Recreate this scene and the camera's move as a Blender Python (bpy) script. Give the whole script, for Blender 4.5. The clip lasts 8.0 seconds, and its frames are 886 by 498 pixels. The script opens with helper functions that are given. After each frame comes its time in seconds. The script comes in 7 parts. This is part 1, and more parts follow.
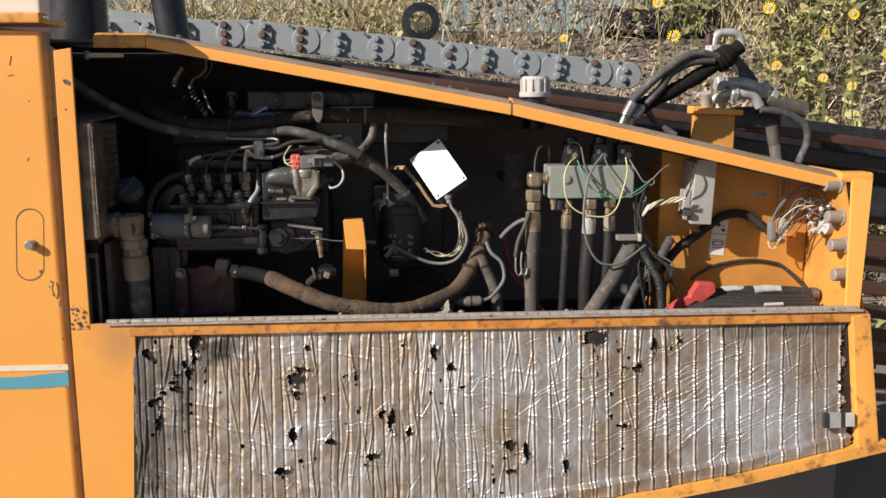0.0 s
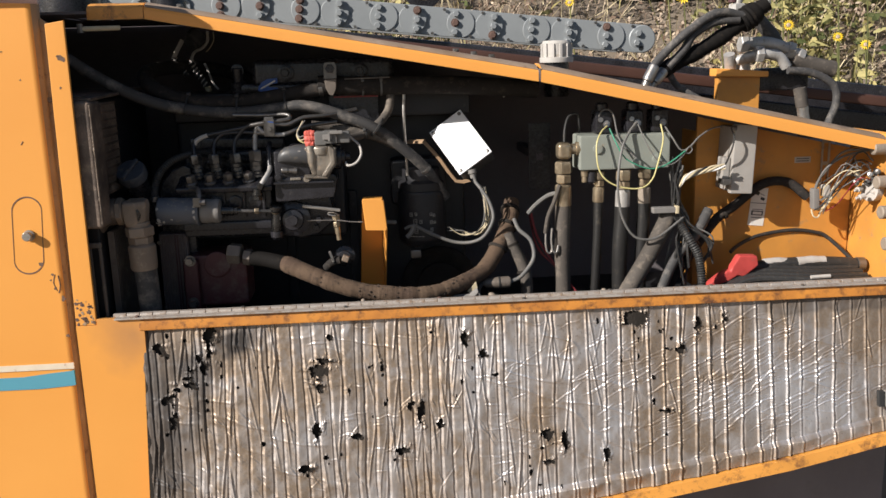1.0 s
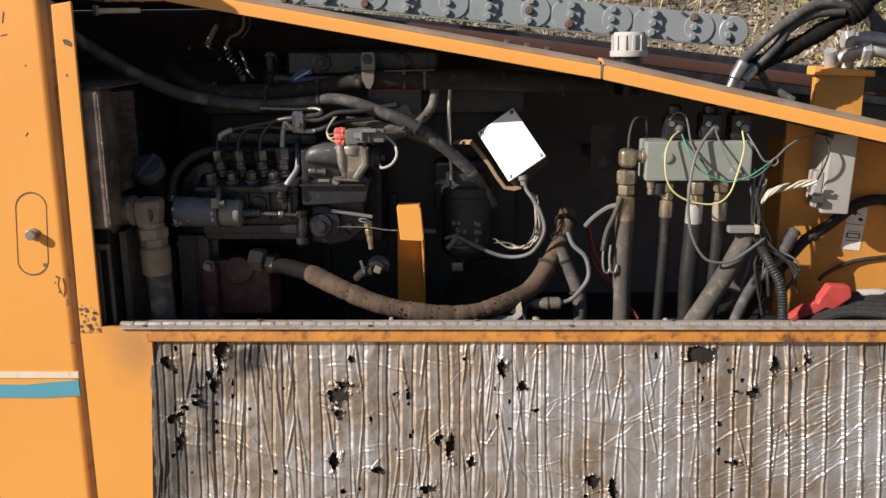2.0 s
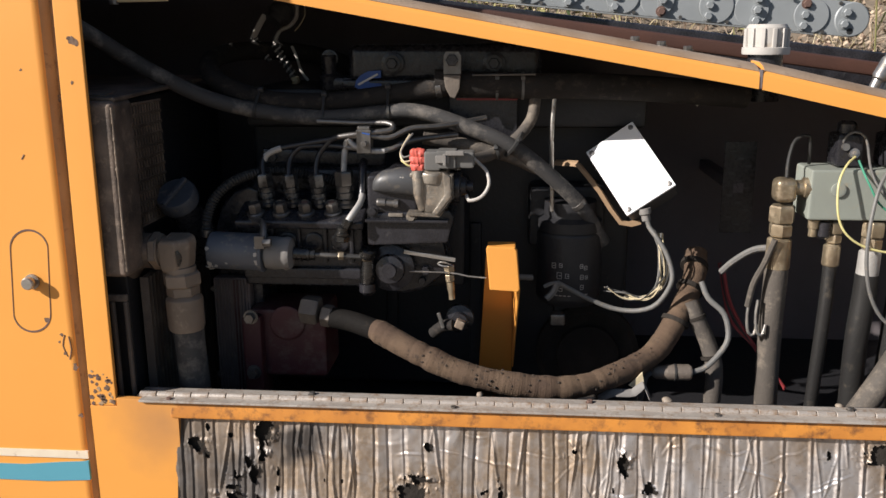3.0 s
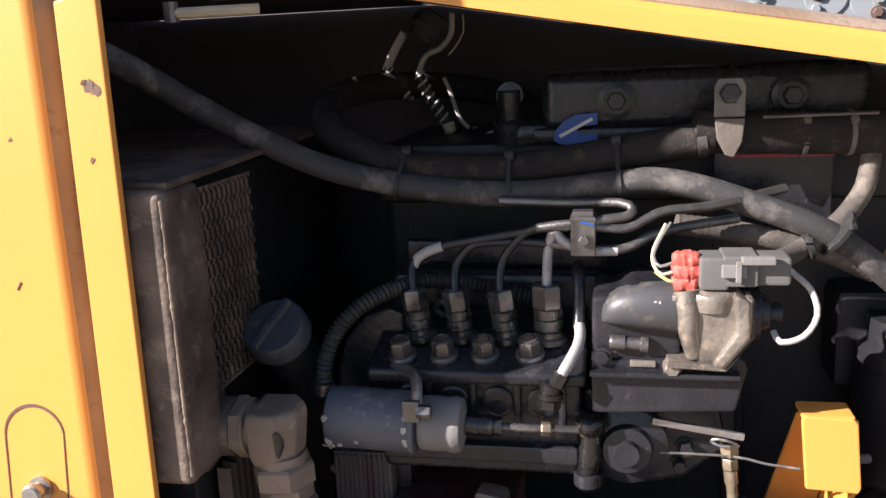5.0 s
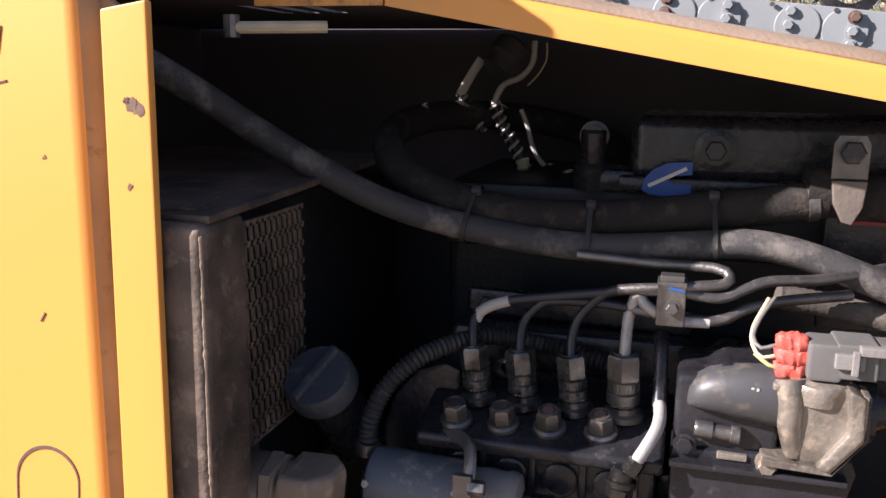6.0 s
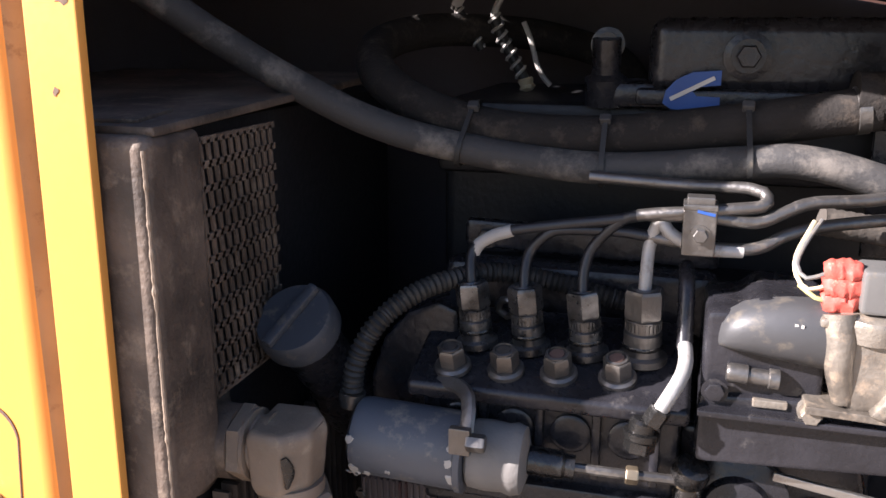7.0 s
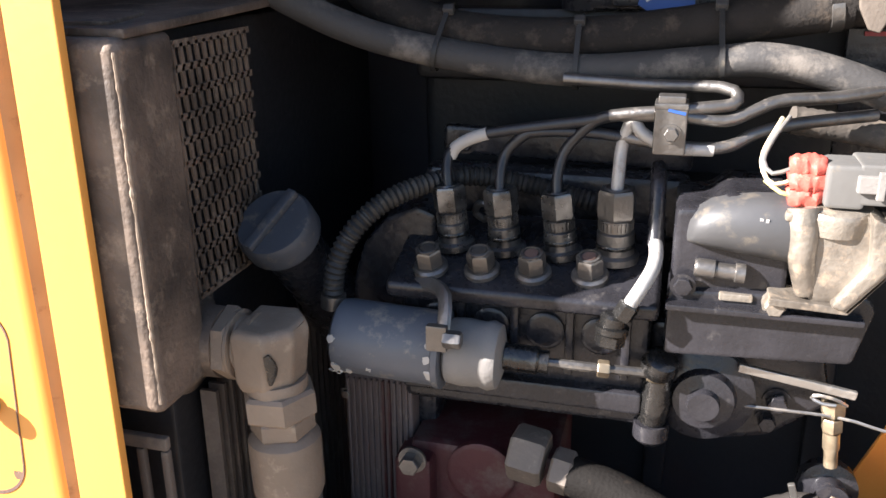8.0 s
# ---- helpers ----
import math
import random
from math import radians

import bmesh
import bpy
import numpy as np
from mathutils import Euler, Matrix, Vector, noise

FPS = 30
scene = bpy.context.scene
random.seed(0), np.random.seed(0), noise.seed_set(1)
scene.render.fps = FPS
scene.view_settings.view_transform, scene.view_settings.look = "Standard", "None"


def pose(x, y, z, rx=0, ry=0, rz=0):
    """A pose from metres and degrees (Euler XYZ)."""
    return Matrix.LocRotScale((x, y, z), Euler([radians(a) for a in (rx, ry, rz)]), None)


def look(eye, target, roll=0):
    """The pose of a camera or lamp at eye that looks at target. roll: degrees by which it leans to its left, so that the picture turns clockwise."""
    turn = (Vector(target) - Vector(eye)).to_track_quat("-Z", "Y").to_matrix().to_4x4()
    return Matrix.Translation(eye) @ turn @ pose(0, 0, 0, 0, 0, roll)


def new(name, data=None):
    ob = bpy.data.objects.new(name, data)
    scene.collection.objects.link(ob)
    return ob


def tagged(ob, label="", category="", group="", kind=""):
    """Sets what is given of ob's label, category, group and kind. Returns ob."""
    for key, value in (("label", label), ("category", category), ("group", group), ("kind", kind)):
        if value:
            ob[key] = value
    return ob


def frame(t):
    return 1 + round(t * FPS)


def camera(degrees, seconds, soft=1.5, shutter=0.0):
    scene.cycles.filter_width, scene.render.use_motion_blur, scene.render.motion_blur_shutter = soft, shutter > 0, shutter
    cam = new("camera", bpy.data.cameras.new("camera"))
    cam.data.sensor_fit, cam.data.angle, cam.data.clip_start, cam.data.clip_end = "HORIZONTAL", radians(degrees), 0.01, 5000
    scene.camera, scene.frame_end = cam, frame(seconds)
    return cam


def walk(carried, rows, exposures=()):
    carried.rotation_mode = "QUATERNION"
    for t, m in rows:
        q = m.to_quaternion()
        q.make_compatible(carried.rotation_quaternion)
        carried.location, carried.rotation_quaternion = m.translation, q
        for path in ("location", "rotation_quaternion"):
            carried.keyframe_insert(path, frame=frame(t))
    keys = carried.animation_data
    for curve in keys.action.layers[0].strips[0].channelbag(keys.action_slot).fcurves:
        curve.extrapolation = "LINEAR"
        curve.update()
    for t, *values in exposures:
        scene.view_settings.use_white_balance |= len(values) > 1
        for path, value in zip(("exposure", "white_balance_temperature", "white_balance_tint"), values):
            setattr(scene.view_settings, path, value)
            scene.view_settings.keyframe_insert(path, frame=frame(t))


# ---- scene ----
cam = camera(54.5, 8.0)
PATH = [
    (0, (0.516, -1.648, 1.458), (0.646, 0.315, 1.096), -0.1),
    (0.5, (0.486, -1.587, 1.453), (0.586, 0.369, 1.051), -0.7),
    (1, (0.463, -1.529, 1.451), (0.601, 0.42, 1.026), -1.6),
    (1.2, (0.478, -1.504, 1.452), (0.621, 0.444, 1.022), -1.8),
    (2.3, (0.558, -1.254, 1.459), (0.426, 0.688, 1.002), 0.1),
    (2.5, (0.529, -1.182, 1.462), (0.378, 0.758, 1.0), 0.2),
    (3, (0.463, -1.015, 1.48), (0.299, 0.919, 0.995), -0.3),
    (3.5, (0.443, -0.864, 1.45), (0.265, 1.037, 0.853), -0.1),
    (4, (0.444, -0.689, 1.449), (0.184, 1.188, 0.81), 0.8),
    (4.5, (0.382, -0.607, 1.475), (0.026, 1.282, 0.924), -1.1),
    (5, (0.281, -0.529, 1.483), (-0.119, 1.383, 1.05), -2.6),
    (5.2, (0.263, -0.502, 1.481), (-0.166, 1.407, 1.065), -1.9),
    (6.3, (0.247, -0.43, 1.498), (-0.291, 1.456, 1.104), 0.8),
    (6.5, (0.237, -0.406, 1.482), (-0.302, 1.475, 1.067), 0.5),
    (7, (0.24, -0.376, 1.458), (-0.284, 1.488, 0.957), 0.1),
    (7.5, (0.241, -0.376, 1.453), (-0.26, 1.475, 0.887), -0.3),
    (8, (0.257, -0.386, 1.447), (-0.247, 1.431, 0.778), -0.6),
]
EXPOSURE = [(0, 0.33, 6300, 11), (2.5, 0.3, 6300, 12), (3.0, 0.42, 6280, 12), (3.5, 0.58, 6250, 12), (4.0, 0.88, 6150, 14), (4.5, 1.35, 6050, 16), (5.0, 1.30, 6100, 18), (6.5, 1.20, 6150, 22), (7.0, 1.76, 6100, 20), (7.5, 2.14, 6150, 17), (8.0, 2.16, 6200, 14)]
walk(cam, [(t, look(eye, target, roll)) for t, eye, target, roll in PATH], EXPOSURE)

# ---- world, sun ----
world = bpy.data.worlds.new("sky")
scene.world = world
world.use_nodes = True
wn = world.node_tree.nodes
sky = wn.new("ShaderNodeTexSky")
sky.sky_type, sky.sun_disc = "NISHITA", False
SUN = Vector((-1.8, -1.0, 1.12)).normalized()
sky.sun_elevation = math.asin(SUN.z)
sky.sun_rotation = math.atan2(SUN.x, SUN.y)
wn["Background"].inputs["Strength"].default_value = 0.056
world.node_tree.links.new(sky.outputs[0], wn["Background"].inputs[0])
sun = new("sun", bpy.data.lights.new("sun", "SUN"))
sun.data.energy, sun.data.angle, sun.data.color = 5.6, radians(0.5), (1.0, 0.94, 0.85)
sun.matrix_world = look(SUN * 20, (0, 0, 0))

# ---- materials ----
MATS = {}


def surface(name, base, rough=0.5, metal=0.0, dark=None, scale=8.0, amount=0.5, grain=120.0, bump=0.15, dust=None, dust_amount=0.0, coat=0.0, spec=0.5):
    """A worn surface: base colour broken by blotches and grain, fine relief, and dust or rust in patches of their own."""
    m = bpy.data.materials.new(name)
    m.use_nodes = True
    n, l = m.node_tree.nodes, m.node_tree.links
    b = n["Principled BSDF"]
    tc = n.new("ShaderNodeTexCoord")
    big = n.new("ShaderNodeTexNoise")
    big.inputs["Scale"].default_value, big.inputs["Detail"].default_value = scale, 6
    fine = n.new("ShaderNodeTexNoise")
    fine.inputs["Scale"].default_value, fine.inputs["Detail"].default_value = grain, 4
    for x in (big, fine):
        l.new(tc.outputs["Object"], x.inputs["Vector"])
    ramp = n.new("ShaderNodeValToRGB")
    ramp.color_ramp.elements[0].position, ramp.color_ramp.elements[1].position = 0.35, 0.7
    d = dark or tuple(0.6 * c for c in base)
    ramp.color_ramp.elements[0].color, ramp.color_ramp.elements[1].color = (*d, 1), (*base, 1)
    l.new(big.outputs[0], ramp.inputs[0])
    mix = n.new("ShaderNodeMix")
    mix.data_type, mix.blend_type = "RGBA", "MIX"
    mix.inputs[0].default_value = 1 - amount
    l.new(ramp.outputs[0], mix.inputs[6])
    mix.inputs[7].default_value = (*base, 1)
    out = mix.outputs[2]
    rr = n.new("ShaderNodeMapRange")
    rr.inputs[3].default_value, rr.inputs[4].default_value = max(0.05, rough - 0.12), min(1, rough + 0.12)
    l.new(fine.outputs[0], rr.inputs[0])
    l.new(rr.outputs[0], b.inputs["Roughness"])
    b.inputs["Metallic"].default_value = metal
    b.inputs["Specular IOR Level"].default_value = spec
    if dust:
        dn = n.new("ShaderNodeTexNoise")
        dn.inputs["Scale"].default_value, dn.inputs["Detail"].default_value, dn.inputs["Roughness"].default_value = scale * 2.7, 9, 0.7
        l.new(tc.outputs["Object"], dn.inputs["Vector"])
        dr = n.new("ShaderNodeMapRange")
        dr.inputs[1].default_value, dr.inputs[2].default_value = 0.68 - 0.4 * dust_amount, 0.78 - 0.25 * dust_amount
        l.new(dn.outputs[0], dr.inputs[0])
        m2 = n.new("ShaderNodeMix")
        m2.data_type = "RGBA"
        l.new(dr.outputs[0], m2.inputs[0])
        l.new(out, m2.inputs[6])
        m2.inputs[7].default_value = (*dust, 1)
        out = m2.outputs[2]
        if metal:
            mm = n.new("ShaderNodeMapRange")
            mm.inputs[3].default_value, mm.inputs[4].default_value = metal, 0.0
            l.new(dr.outputs[0], mm.inputs[0])
            l.new(mm.outputs[0], b.inputs["Metallic"])
    l.new(out, b.inputs["Base Color"])
    if coat:
        b.inputs["Coat Weight"].default_value, b.inputs["Coat Roughness"].default_value = coat, 0.15
    if bump:
        bp = n.new("ShaderNodeBump")
        bp.inputs["Strength"].default_value, bp.inputs["Distance"].default_value = bump, 0.002
        l.new(fine.outputs[0], bp.inputs["Height"])
        l.new(bp.outputs[0], b.inputs["Normal"])
    MATS[name] = m
    return m


YELLOW = surface("yellow_paint", (0.80, 0.36, 0.075), 0.42, dark=(0.75, 0.32, 0.062), scale=3, amount=0.8, grain=300, bump=0.03, dust=(0.20, 0.085, 0.035), dust_amount=0.04)
YELLOW_IN = surface("yellow_paint_dusty", (0.66, 0.29, 0.05), 0.55, dark=(0.42, 0.19, 0.045), scale=9, amount=0.8, grain=200, bump=0.05, dust=(0.30, 0.2, 0.11), dust_amount=0.25)
YELLOW_WORN = surface("yellow_paint_scraped", (0.76, 0.335, 0.065), 0.45, dark=(0.55, 0.25, 0.05), scale=10, amount=0.8, grain=200, bump=0.08, dust=(0.13, 0.055, 0.03), dust_amount=0.42)
RUSTY_EDGE = surface("rust_stained_yellow_edge", (0.66, 0.27, 0.045), 0.5, dark=(0.40, 0.15, 0.03), scale=14, amount=0.9, grain=200, bump=0.12, dust=(0.11, 0.048, 0.025), dust_amount=0.47)
# dusty paint, with the shade of the panel gap mixed into its brown
GAP_DUST_SHADE = surface("dusty_shaded_paint", (0.40, 0.27, 0.16), 0.8, dark=(0.28, 0.17, 0.09), scale=14, amount=0.8, grain=260, bump=0.1, dust=(0.17, 0.09, 0.05), dust_amount=0.3)
RAIL_DUST = surface("brown_dust_on_paint", (0.36, 0.27, 0.20), 0.85, dark=(0.24, 0.155, 0.09), scale=12, amount=0.9, grain=260, bump=0.3, dust=(0.16, 0.11, 0.08), dust_amount=0.3)
BLACK = surface("black_engine_paint", (0.030, 0.029, 0.034), 0.28, dark=(0.011, 0.0105, 0.012), scale=23, amount=0.8, grain=160, bump=0.3, dust=(0.085, 0.078, 0.074), dust_amount=0.2)
BLOCK = surface("oily_black_block", (0.020, 0.0195, 0.022), 0.5, dark=(0.010, 0.0095, 0.011), scale=11, grain=160, bump=0.3, dust=(0.05, 0.044, 0.042), dust_amount=0.16)
CAST = surface("dusty_cast_iron", (0.13, 0.102, 0.084), 0.65, dark=(0.06, 0.05, 0.044), scale=7, grain=420, bump=0.12, dust=(0.21, 0.17, 0.135), dust_amount=0.36)
RUBBER = surface("dusty_black_rubber", (0.066, 0.062, 0.060), 0.72, dark=(0.035, 0.034, 0.034), scale=12, grain=360, bump=0.2, dust=(0.19, 0.168, 0.146), dust_amount=0.45)
RUBBER_BLACK = surface("black_hose_rubber", (0.022, 0.021, 0.02), 0.42, dark=(0.014, 0.013, 0.013), scale=14, grain=320, bump=0.2, dust=(0.07, 0.058, 0.045), dust_amount=0.3)
GUNMETAL = surface("oily_gunmetal", (0.085, 0.082, 0.08), 0.26, metal=0.85, dark=(0.03, 0.029, 0.028), scale=50, grain=300, bump=0.25, dust=(0.10, 0.088, 0.075), dust_amount=0.14)
TANK = surface("grimy_brown_black_tank", (0.20, 0.146, 0.110), 0.6, dark=(0.048, 0.037, 0.030), scale=19, amount=0.95, grain=240, bump=0.5, dust=(0.25, 0.19, 0.14), dust_amount=0.38)
OUTLET = surface("brown_dust_coated_steel", (0.28, 0.213, 0.158), 0.5, dark=(0.13, 0.096, 0.070), scale=24, grain=260, bump=0.25, dust=(0.34, 0.27, 0.20), dust_amount=0.28)
GUARD = surface("dusty_ribbed_plastic", (0.15, 0.118, 0.112), 0.6, dark=(0.085, 0.066, 0.064), scale=30, grain=260, bump=0.2, dust=(0.21, 0.165, 0.145), dust_amount=0.3)
HEX_DUSTY = surface("grimy_hexagon_steel", (0.17, 0.14, 0.115), 0.5, dark=(0.08, 0.065, 0.052), scale=30, grain=260, bump=0.25, dust=(0.23, 0.19, 0.15), dust_amount=0.3)
RUBBER_DRY = surface("dry_dusty_rubber", (0.092, 0.078, 0.065), 0.82, dark=(0.045, 0.037, 0.031), scale=14, grain=320, bump=0.3, dust=(0.18, 0.148, 0.116), dust_amount=0.42)
CLOTH = surface("brown_woven_sleeve", (0.130, 0.084, 0.051), 0.92, dark=(0.065, 0.038, 0.024), scale=22, amount=0.9, grain=700, bump=0.5, dust=(0.03, 0.02, 0.015), dust_amount=0.34)
STEEL = surface("worn_steel", (0.50, 0.48, 0.45), 0.38, metal=0.9, dark=(0.25, 0.22, 0.2), scale=30, grain=300, bump=0.12, dust=(0.22, 0.17, 0.12), dust_amount=0.4)
STEEL_DARK = surface("dull_dirty_steel", (0.24, 0.225, 0.21), 0.36, metal=0.8, dark=(0.08, 0.073, 0.067), scale=40, grain=300, bump=0.2, dust=(0.12, 0.10, 0.08), dust_amount=0.36)
ZINC = surface("yellowish_zinc", (0.50, 0.41, 0.28), 0.36, metal=0.75, dark=(0.22, 0.165, 0.11), scale=40, amount=0.85, grain=300, bump=0.1, dust=(0.24, 0.19, 0.13), dust_amount=0.45)
DUSTY_FITTING = surface("dust_coated_fitting", (0.29, 0.235, 0.185), 0.6, dark=(0.18, 0.145, 0.11), scale=24, grain=260, bump=0.25, dust=(0.3, 0.25, 0.19), dust_amount=0.45)
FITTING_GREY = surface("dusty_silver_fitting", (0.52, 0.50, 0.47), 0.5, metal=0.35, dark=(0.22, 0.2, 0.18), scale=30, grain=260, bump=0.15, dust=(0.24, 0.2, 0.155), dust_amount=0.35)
BLUE_CAN = surface("blue_grey_paint", (0.12, 0.128, 0.148), 0.45, dark=(0.07, 0.075, 0.088), scale=18, grain=250, bump=0.1, dust=(0.30, 0.26, 0.21), dust_amount=0.32)
CAP_BLUE = surface("dark_blue_grey_plastic", (0.06, 0.065, 0.078), 0.55, dark=(0.04, 0.043, 0.05), scale=30, grain=300, bump=0.15, dust=(0.15, 0.13, 0.11), dust_amount=0.33)
PALE_BOOT = surface("pale_dusty_boot", (0.22, 0.205, 0.19), 0.75, dark=(0.14, 0.128, 0.116), scale=22, grain=240, bump=0.25)
ALU = surface("grey_cast_aluminium", (0.34, 0.30, 0.25), 0.42, metal=0.5, dark=(0.09, 0.076, 0.062), scale=34, amount=0.8, grain=300, bump=0.3, dust=(0.30, 0.23, 0.165), dust_amount=0.42)
GREY_PLASTIC = surface("grey_plastic", (0.065, 0.065, 0.068), 0.45, dark=(0.04, 0.039, 0.038), scale=20, grain=250, bump=0.06, dust=(0.14, 0.12, 0.095), dust_amount=0.33)
RED = surface("red_connector", (0.60, 0.105, 0.075), 0.6, dark=(0.42, 0.07, 0.05), scale=60, grain=300, bump=0.3, dust=(0.55, 0.28, 0.2), dust_amount=0.25)
HOSE_OILY = surface("oil_soaked_hose", (0.012, 0.0105, 0.0095), 0.8, dark=(0.007, 0.006, 0.0055), scale=22, grain=420, bump=0.35, dust=(0.03, 0.023, 0.018), dust_amount=0.3, spec=0.12)
HOSE_MATTE = surface("matt_black_hose", (0.034, 0.030, 0.0275), 0.85, dark=(0.015, 0.013, 0.012), scale=22, grain=420, bump=0.35, dust=(0.075, 0.060, 0.048), dust_amount=0.38, spec=0.2)
PLUG_GREY = surface("light_grey_plastic", (0.15, 0.145, 0.137), 0.5, dark=(0.09, 0.086, 0.08), scale=30, grain=260, bump=0.08, dust=(0.24, 0.19, 0.13), dust_amount=0.3)
LINE_BLACK = surface("black_painted_pipe", (0.024, 0.024, 0.027), 0.32, dark=(0.014, 0.014, 0.016), scale=60, grain=300, bump=0.1, dust=(0.07, 0.065, 0.06), dust_amount=0.12)
VALVE_STEEL = surface("oil_dark_steel", (0.23, 0.225, 0.22), 0.3, metal=0.75, dark=(0.035, 0.033, 0.032), scale=70, amount=0.9, grain=300, bump=0.2, dust=(0.13, 0.115, 0.10), dust_amount=0.22)
CLAMP_RED = surface("faded_red_plastic", (0.56, 0.075, 0.065), 0.5, dark=(0.30, 0.035, 0.03), scale=30, grain=300, bump=0.2, dust=(0.3, 0.12, 0.09), dust_amount=0.2)
DARK_RED = surface("dark_red_paint", (0.07, 0.015, 0.018), 0.55, dark=(0.05, 0.014, 0.016), scale=14, grain=250, bump=0.2, dust=(0.095, 0.062, 0.055), dust_amount=0.5)
WHITE = surface("white_plate", (0.86, 0.86, 0.87), 0.5, dark=(0.78, 0.77, 0.76), scale=10, grain=200, bump=0.02)
CHAIN = surface("grey_steel_chain", (0.30, 0.315, 0.32), 0.5, metal=0.1, dark=(0.22, 0.235, 0.24), scale=7, grain=200, bump=0.05, dust=(0.2, 0.14, 0.1), dust_amount=0.1)
RUST = surface("rusty_bolt", (0.15, 0.088, 0.068), 0.75, dark=(0.085, 0.05, 0.04), scale=60, grain=300, bump=0.3)
RACK = surface("rusty_drill_rack", (0.11, 0.05, 0.035), 0.55, metal=0.3, dark=(0.05, 0.028, 0.022), scale=6, grain=150, bump=0.2)
OLD_PLASTIC = surface("weathered_white_plastic", (0.50, 0.47, 0.43), 0.6, dark=(0.34, 0.31, 0.28), scale=12, grain=260, bump=0.1, dust=(0.33, 0.27, 0.21), dust_amount=0.25)
VALVE = surface("grey_green_valve_paint", (0.30, 0.32, 0.28), 0.5, metal=0.1, dark=(0.21, 0.22, 0.19), scale=14, grain=260, bump=0.08, dust=(0.3, 0.25, 0.18), dust_amount=0.25)
BOXGREY = surface("pale_grey_box", (0.40, 0.375, 0.345), 0.5, dark=(0.25, 0.225, 0.20), scale=14, grain=260, bump=0.08, dust=(0.35, 0.29, 0.23), dust_amount=0.3)
BLUE_BADGE = surface("blue_badge", (0.03, 0.095, 0.34), 0.45, dark=(0.025, 0.07, 0.25), scale=40, grain=200, bump=0.02)
TEAL = surface("teal_stripe", (0.10, 0.33, 0.42), 0.5, dark=(0.08, 0.27, 0.36), scale=10, grain=250, bump=0.02)
CREAM = surface("cream_stripe", (0.75, 0.66, 0.52), 0.5, dark=(0.62, 0.5, 0.36), scale=30, grain=250, bump=0.02, dust=(0.25, 0.1, 0.05), dust_amount=0.25)
CREAM_PAINT = surface("sun_faded_cream_paint", (0.78, 0.66, 0.55), 0.5, dark=(0.70, 0.57, 0.45), scale=6, grain=250, bump=0.03, dust=(0.4, 0.25, 0.15), dust_amount=0.1)
PAPER = surface("label_paper", (0.72, 0.68, 0.62), 0.6, dark=(0.6, 0.55, 0.48), scale=30, grain=250, bump=0.02)
HINGE = surface("pale_worn_hinge", (0.54, 0.49, 0.44), 0.45, metal=0.4, dark=(0.28, 0.23, 0.19), scale=25, grain=260, bump=0.25, dust=(0.22, 0.15, 0.10), dust_amount=0.5)
PRIMER = surface("bare_primer_chip", (0.17, 0.10, 0.065), 0.7, dark=(0.07, 0.045, 0.03), scale=120, grain=400, bump=0.1)
INK = surface("label_ink", (0.03, 0.03, 0.03), 0.6, scale=30, bump=0.0)
W_GREY = surface("grey_wire", (0.145, 0.14, 0.132), 0.6, scale=60, grain=300, bump=0.1, dust=(0.22, 0.18, 0.135), dust_amount=0.35)
W_YELLOW = surface("yellow_wire", (0.62, 0.55, 0.24), 0.5, scale=60, bump=0.05)
W_GREEN = surface("green_wire", (0.05, 0.26, 0.16), 0.5, scale=60, bump=0.05)
W_CREAM = surface("cream_wire", (0.62, 0.52, 0.34), 0.55, scale=60, bump=0.05)
W_BLACK = surface("black_wire", (0.03, 0.029, 0.028), 0.55, scale=60, bump=0.1, dust=(0.1, 0.085, 0.065), dust_amount=0.3)
W_WHITE = surface("white_wire", (0.74, 0.72, 0.68), 0.5, scale=60, bump=0.05)
W_RED = surface("red_wire", (0.32, 0.04, 0.045), 0.5, scale=60, bump=0.05)
INSIDE = surface("soot_dark_sheet", (0.172, 0.150, 0.156), 0.75, dark=(0.097, 0.083, 0.087), scale=6, grain=120, bump=0.15, dust=(0.13, 0.117, 0.11), dust_amount=0.3)
FELT = surface("charred_black_felt", (0.040, 0.034, 0.029), 0.95, dark=(0.014, 0.012, 0.011), scale=30, grain=200, bump=0.6, spec=0.1)
# near-black base puts the shade on the beam's front into its colour
BEAM = surface("shaded_timber", (0.035, 0.036, 0.042), 0.9, dark=(0.018, 0.018, 0.02), scale=6, grain=60, bump=0.4)
SOIL_DARK = surface("dark_crumbs", (0.05, 0.036, 0.026), 0.95, scale=80, grain=300, bump=0.3)
SOIL = surface("dry_soil", (0.25, 0.20, 0.15), 0.95, dark=(0.11, 0.085, 0.06), scale=1.4, grain=30, bump=0.6)



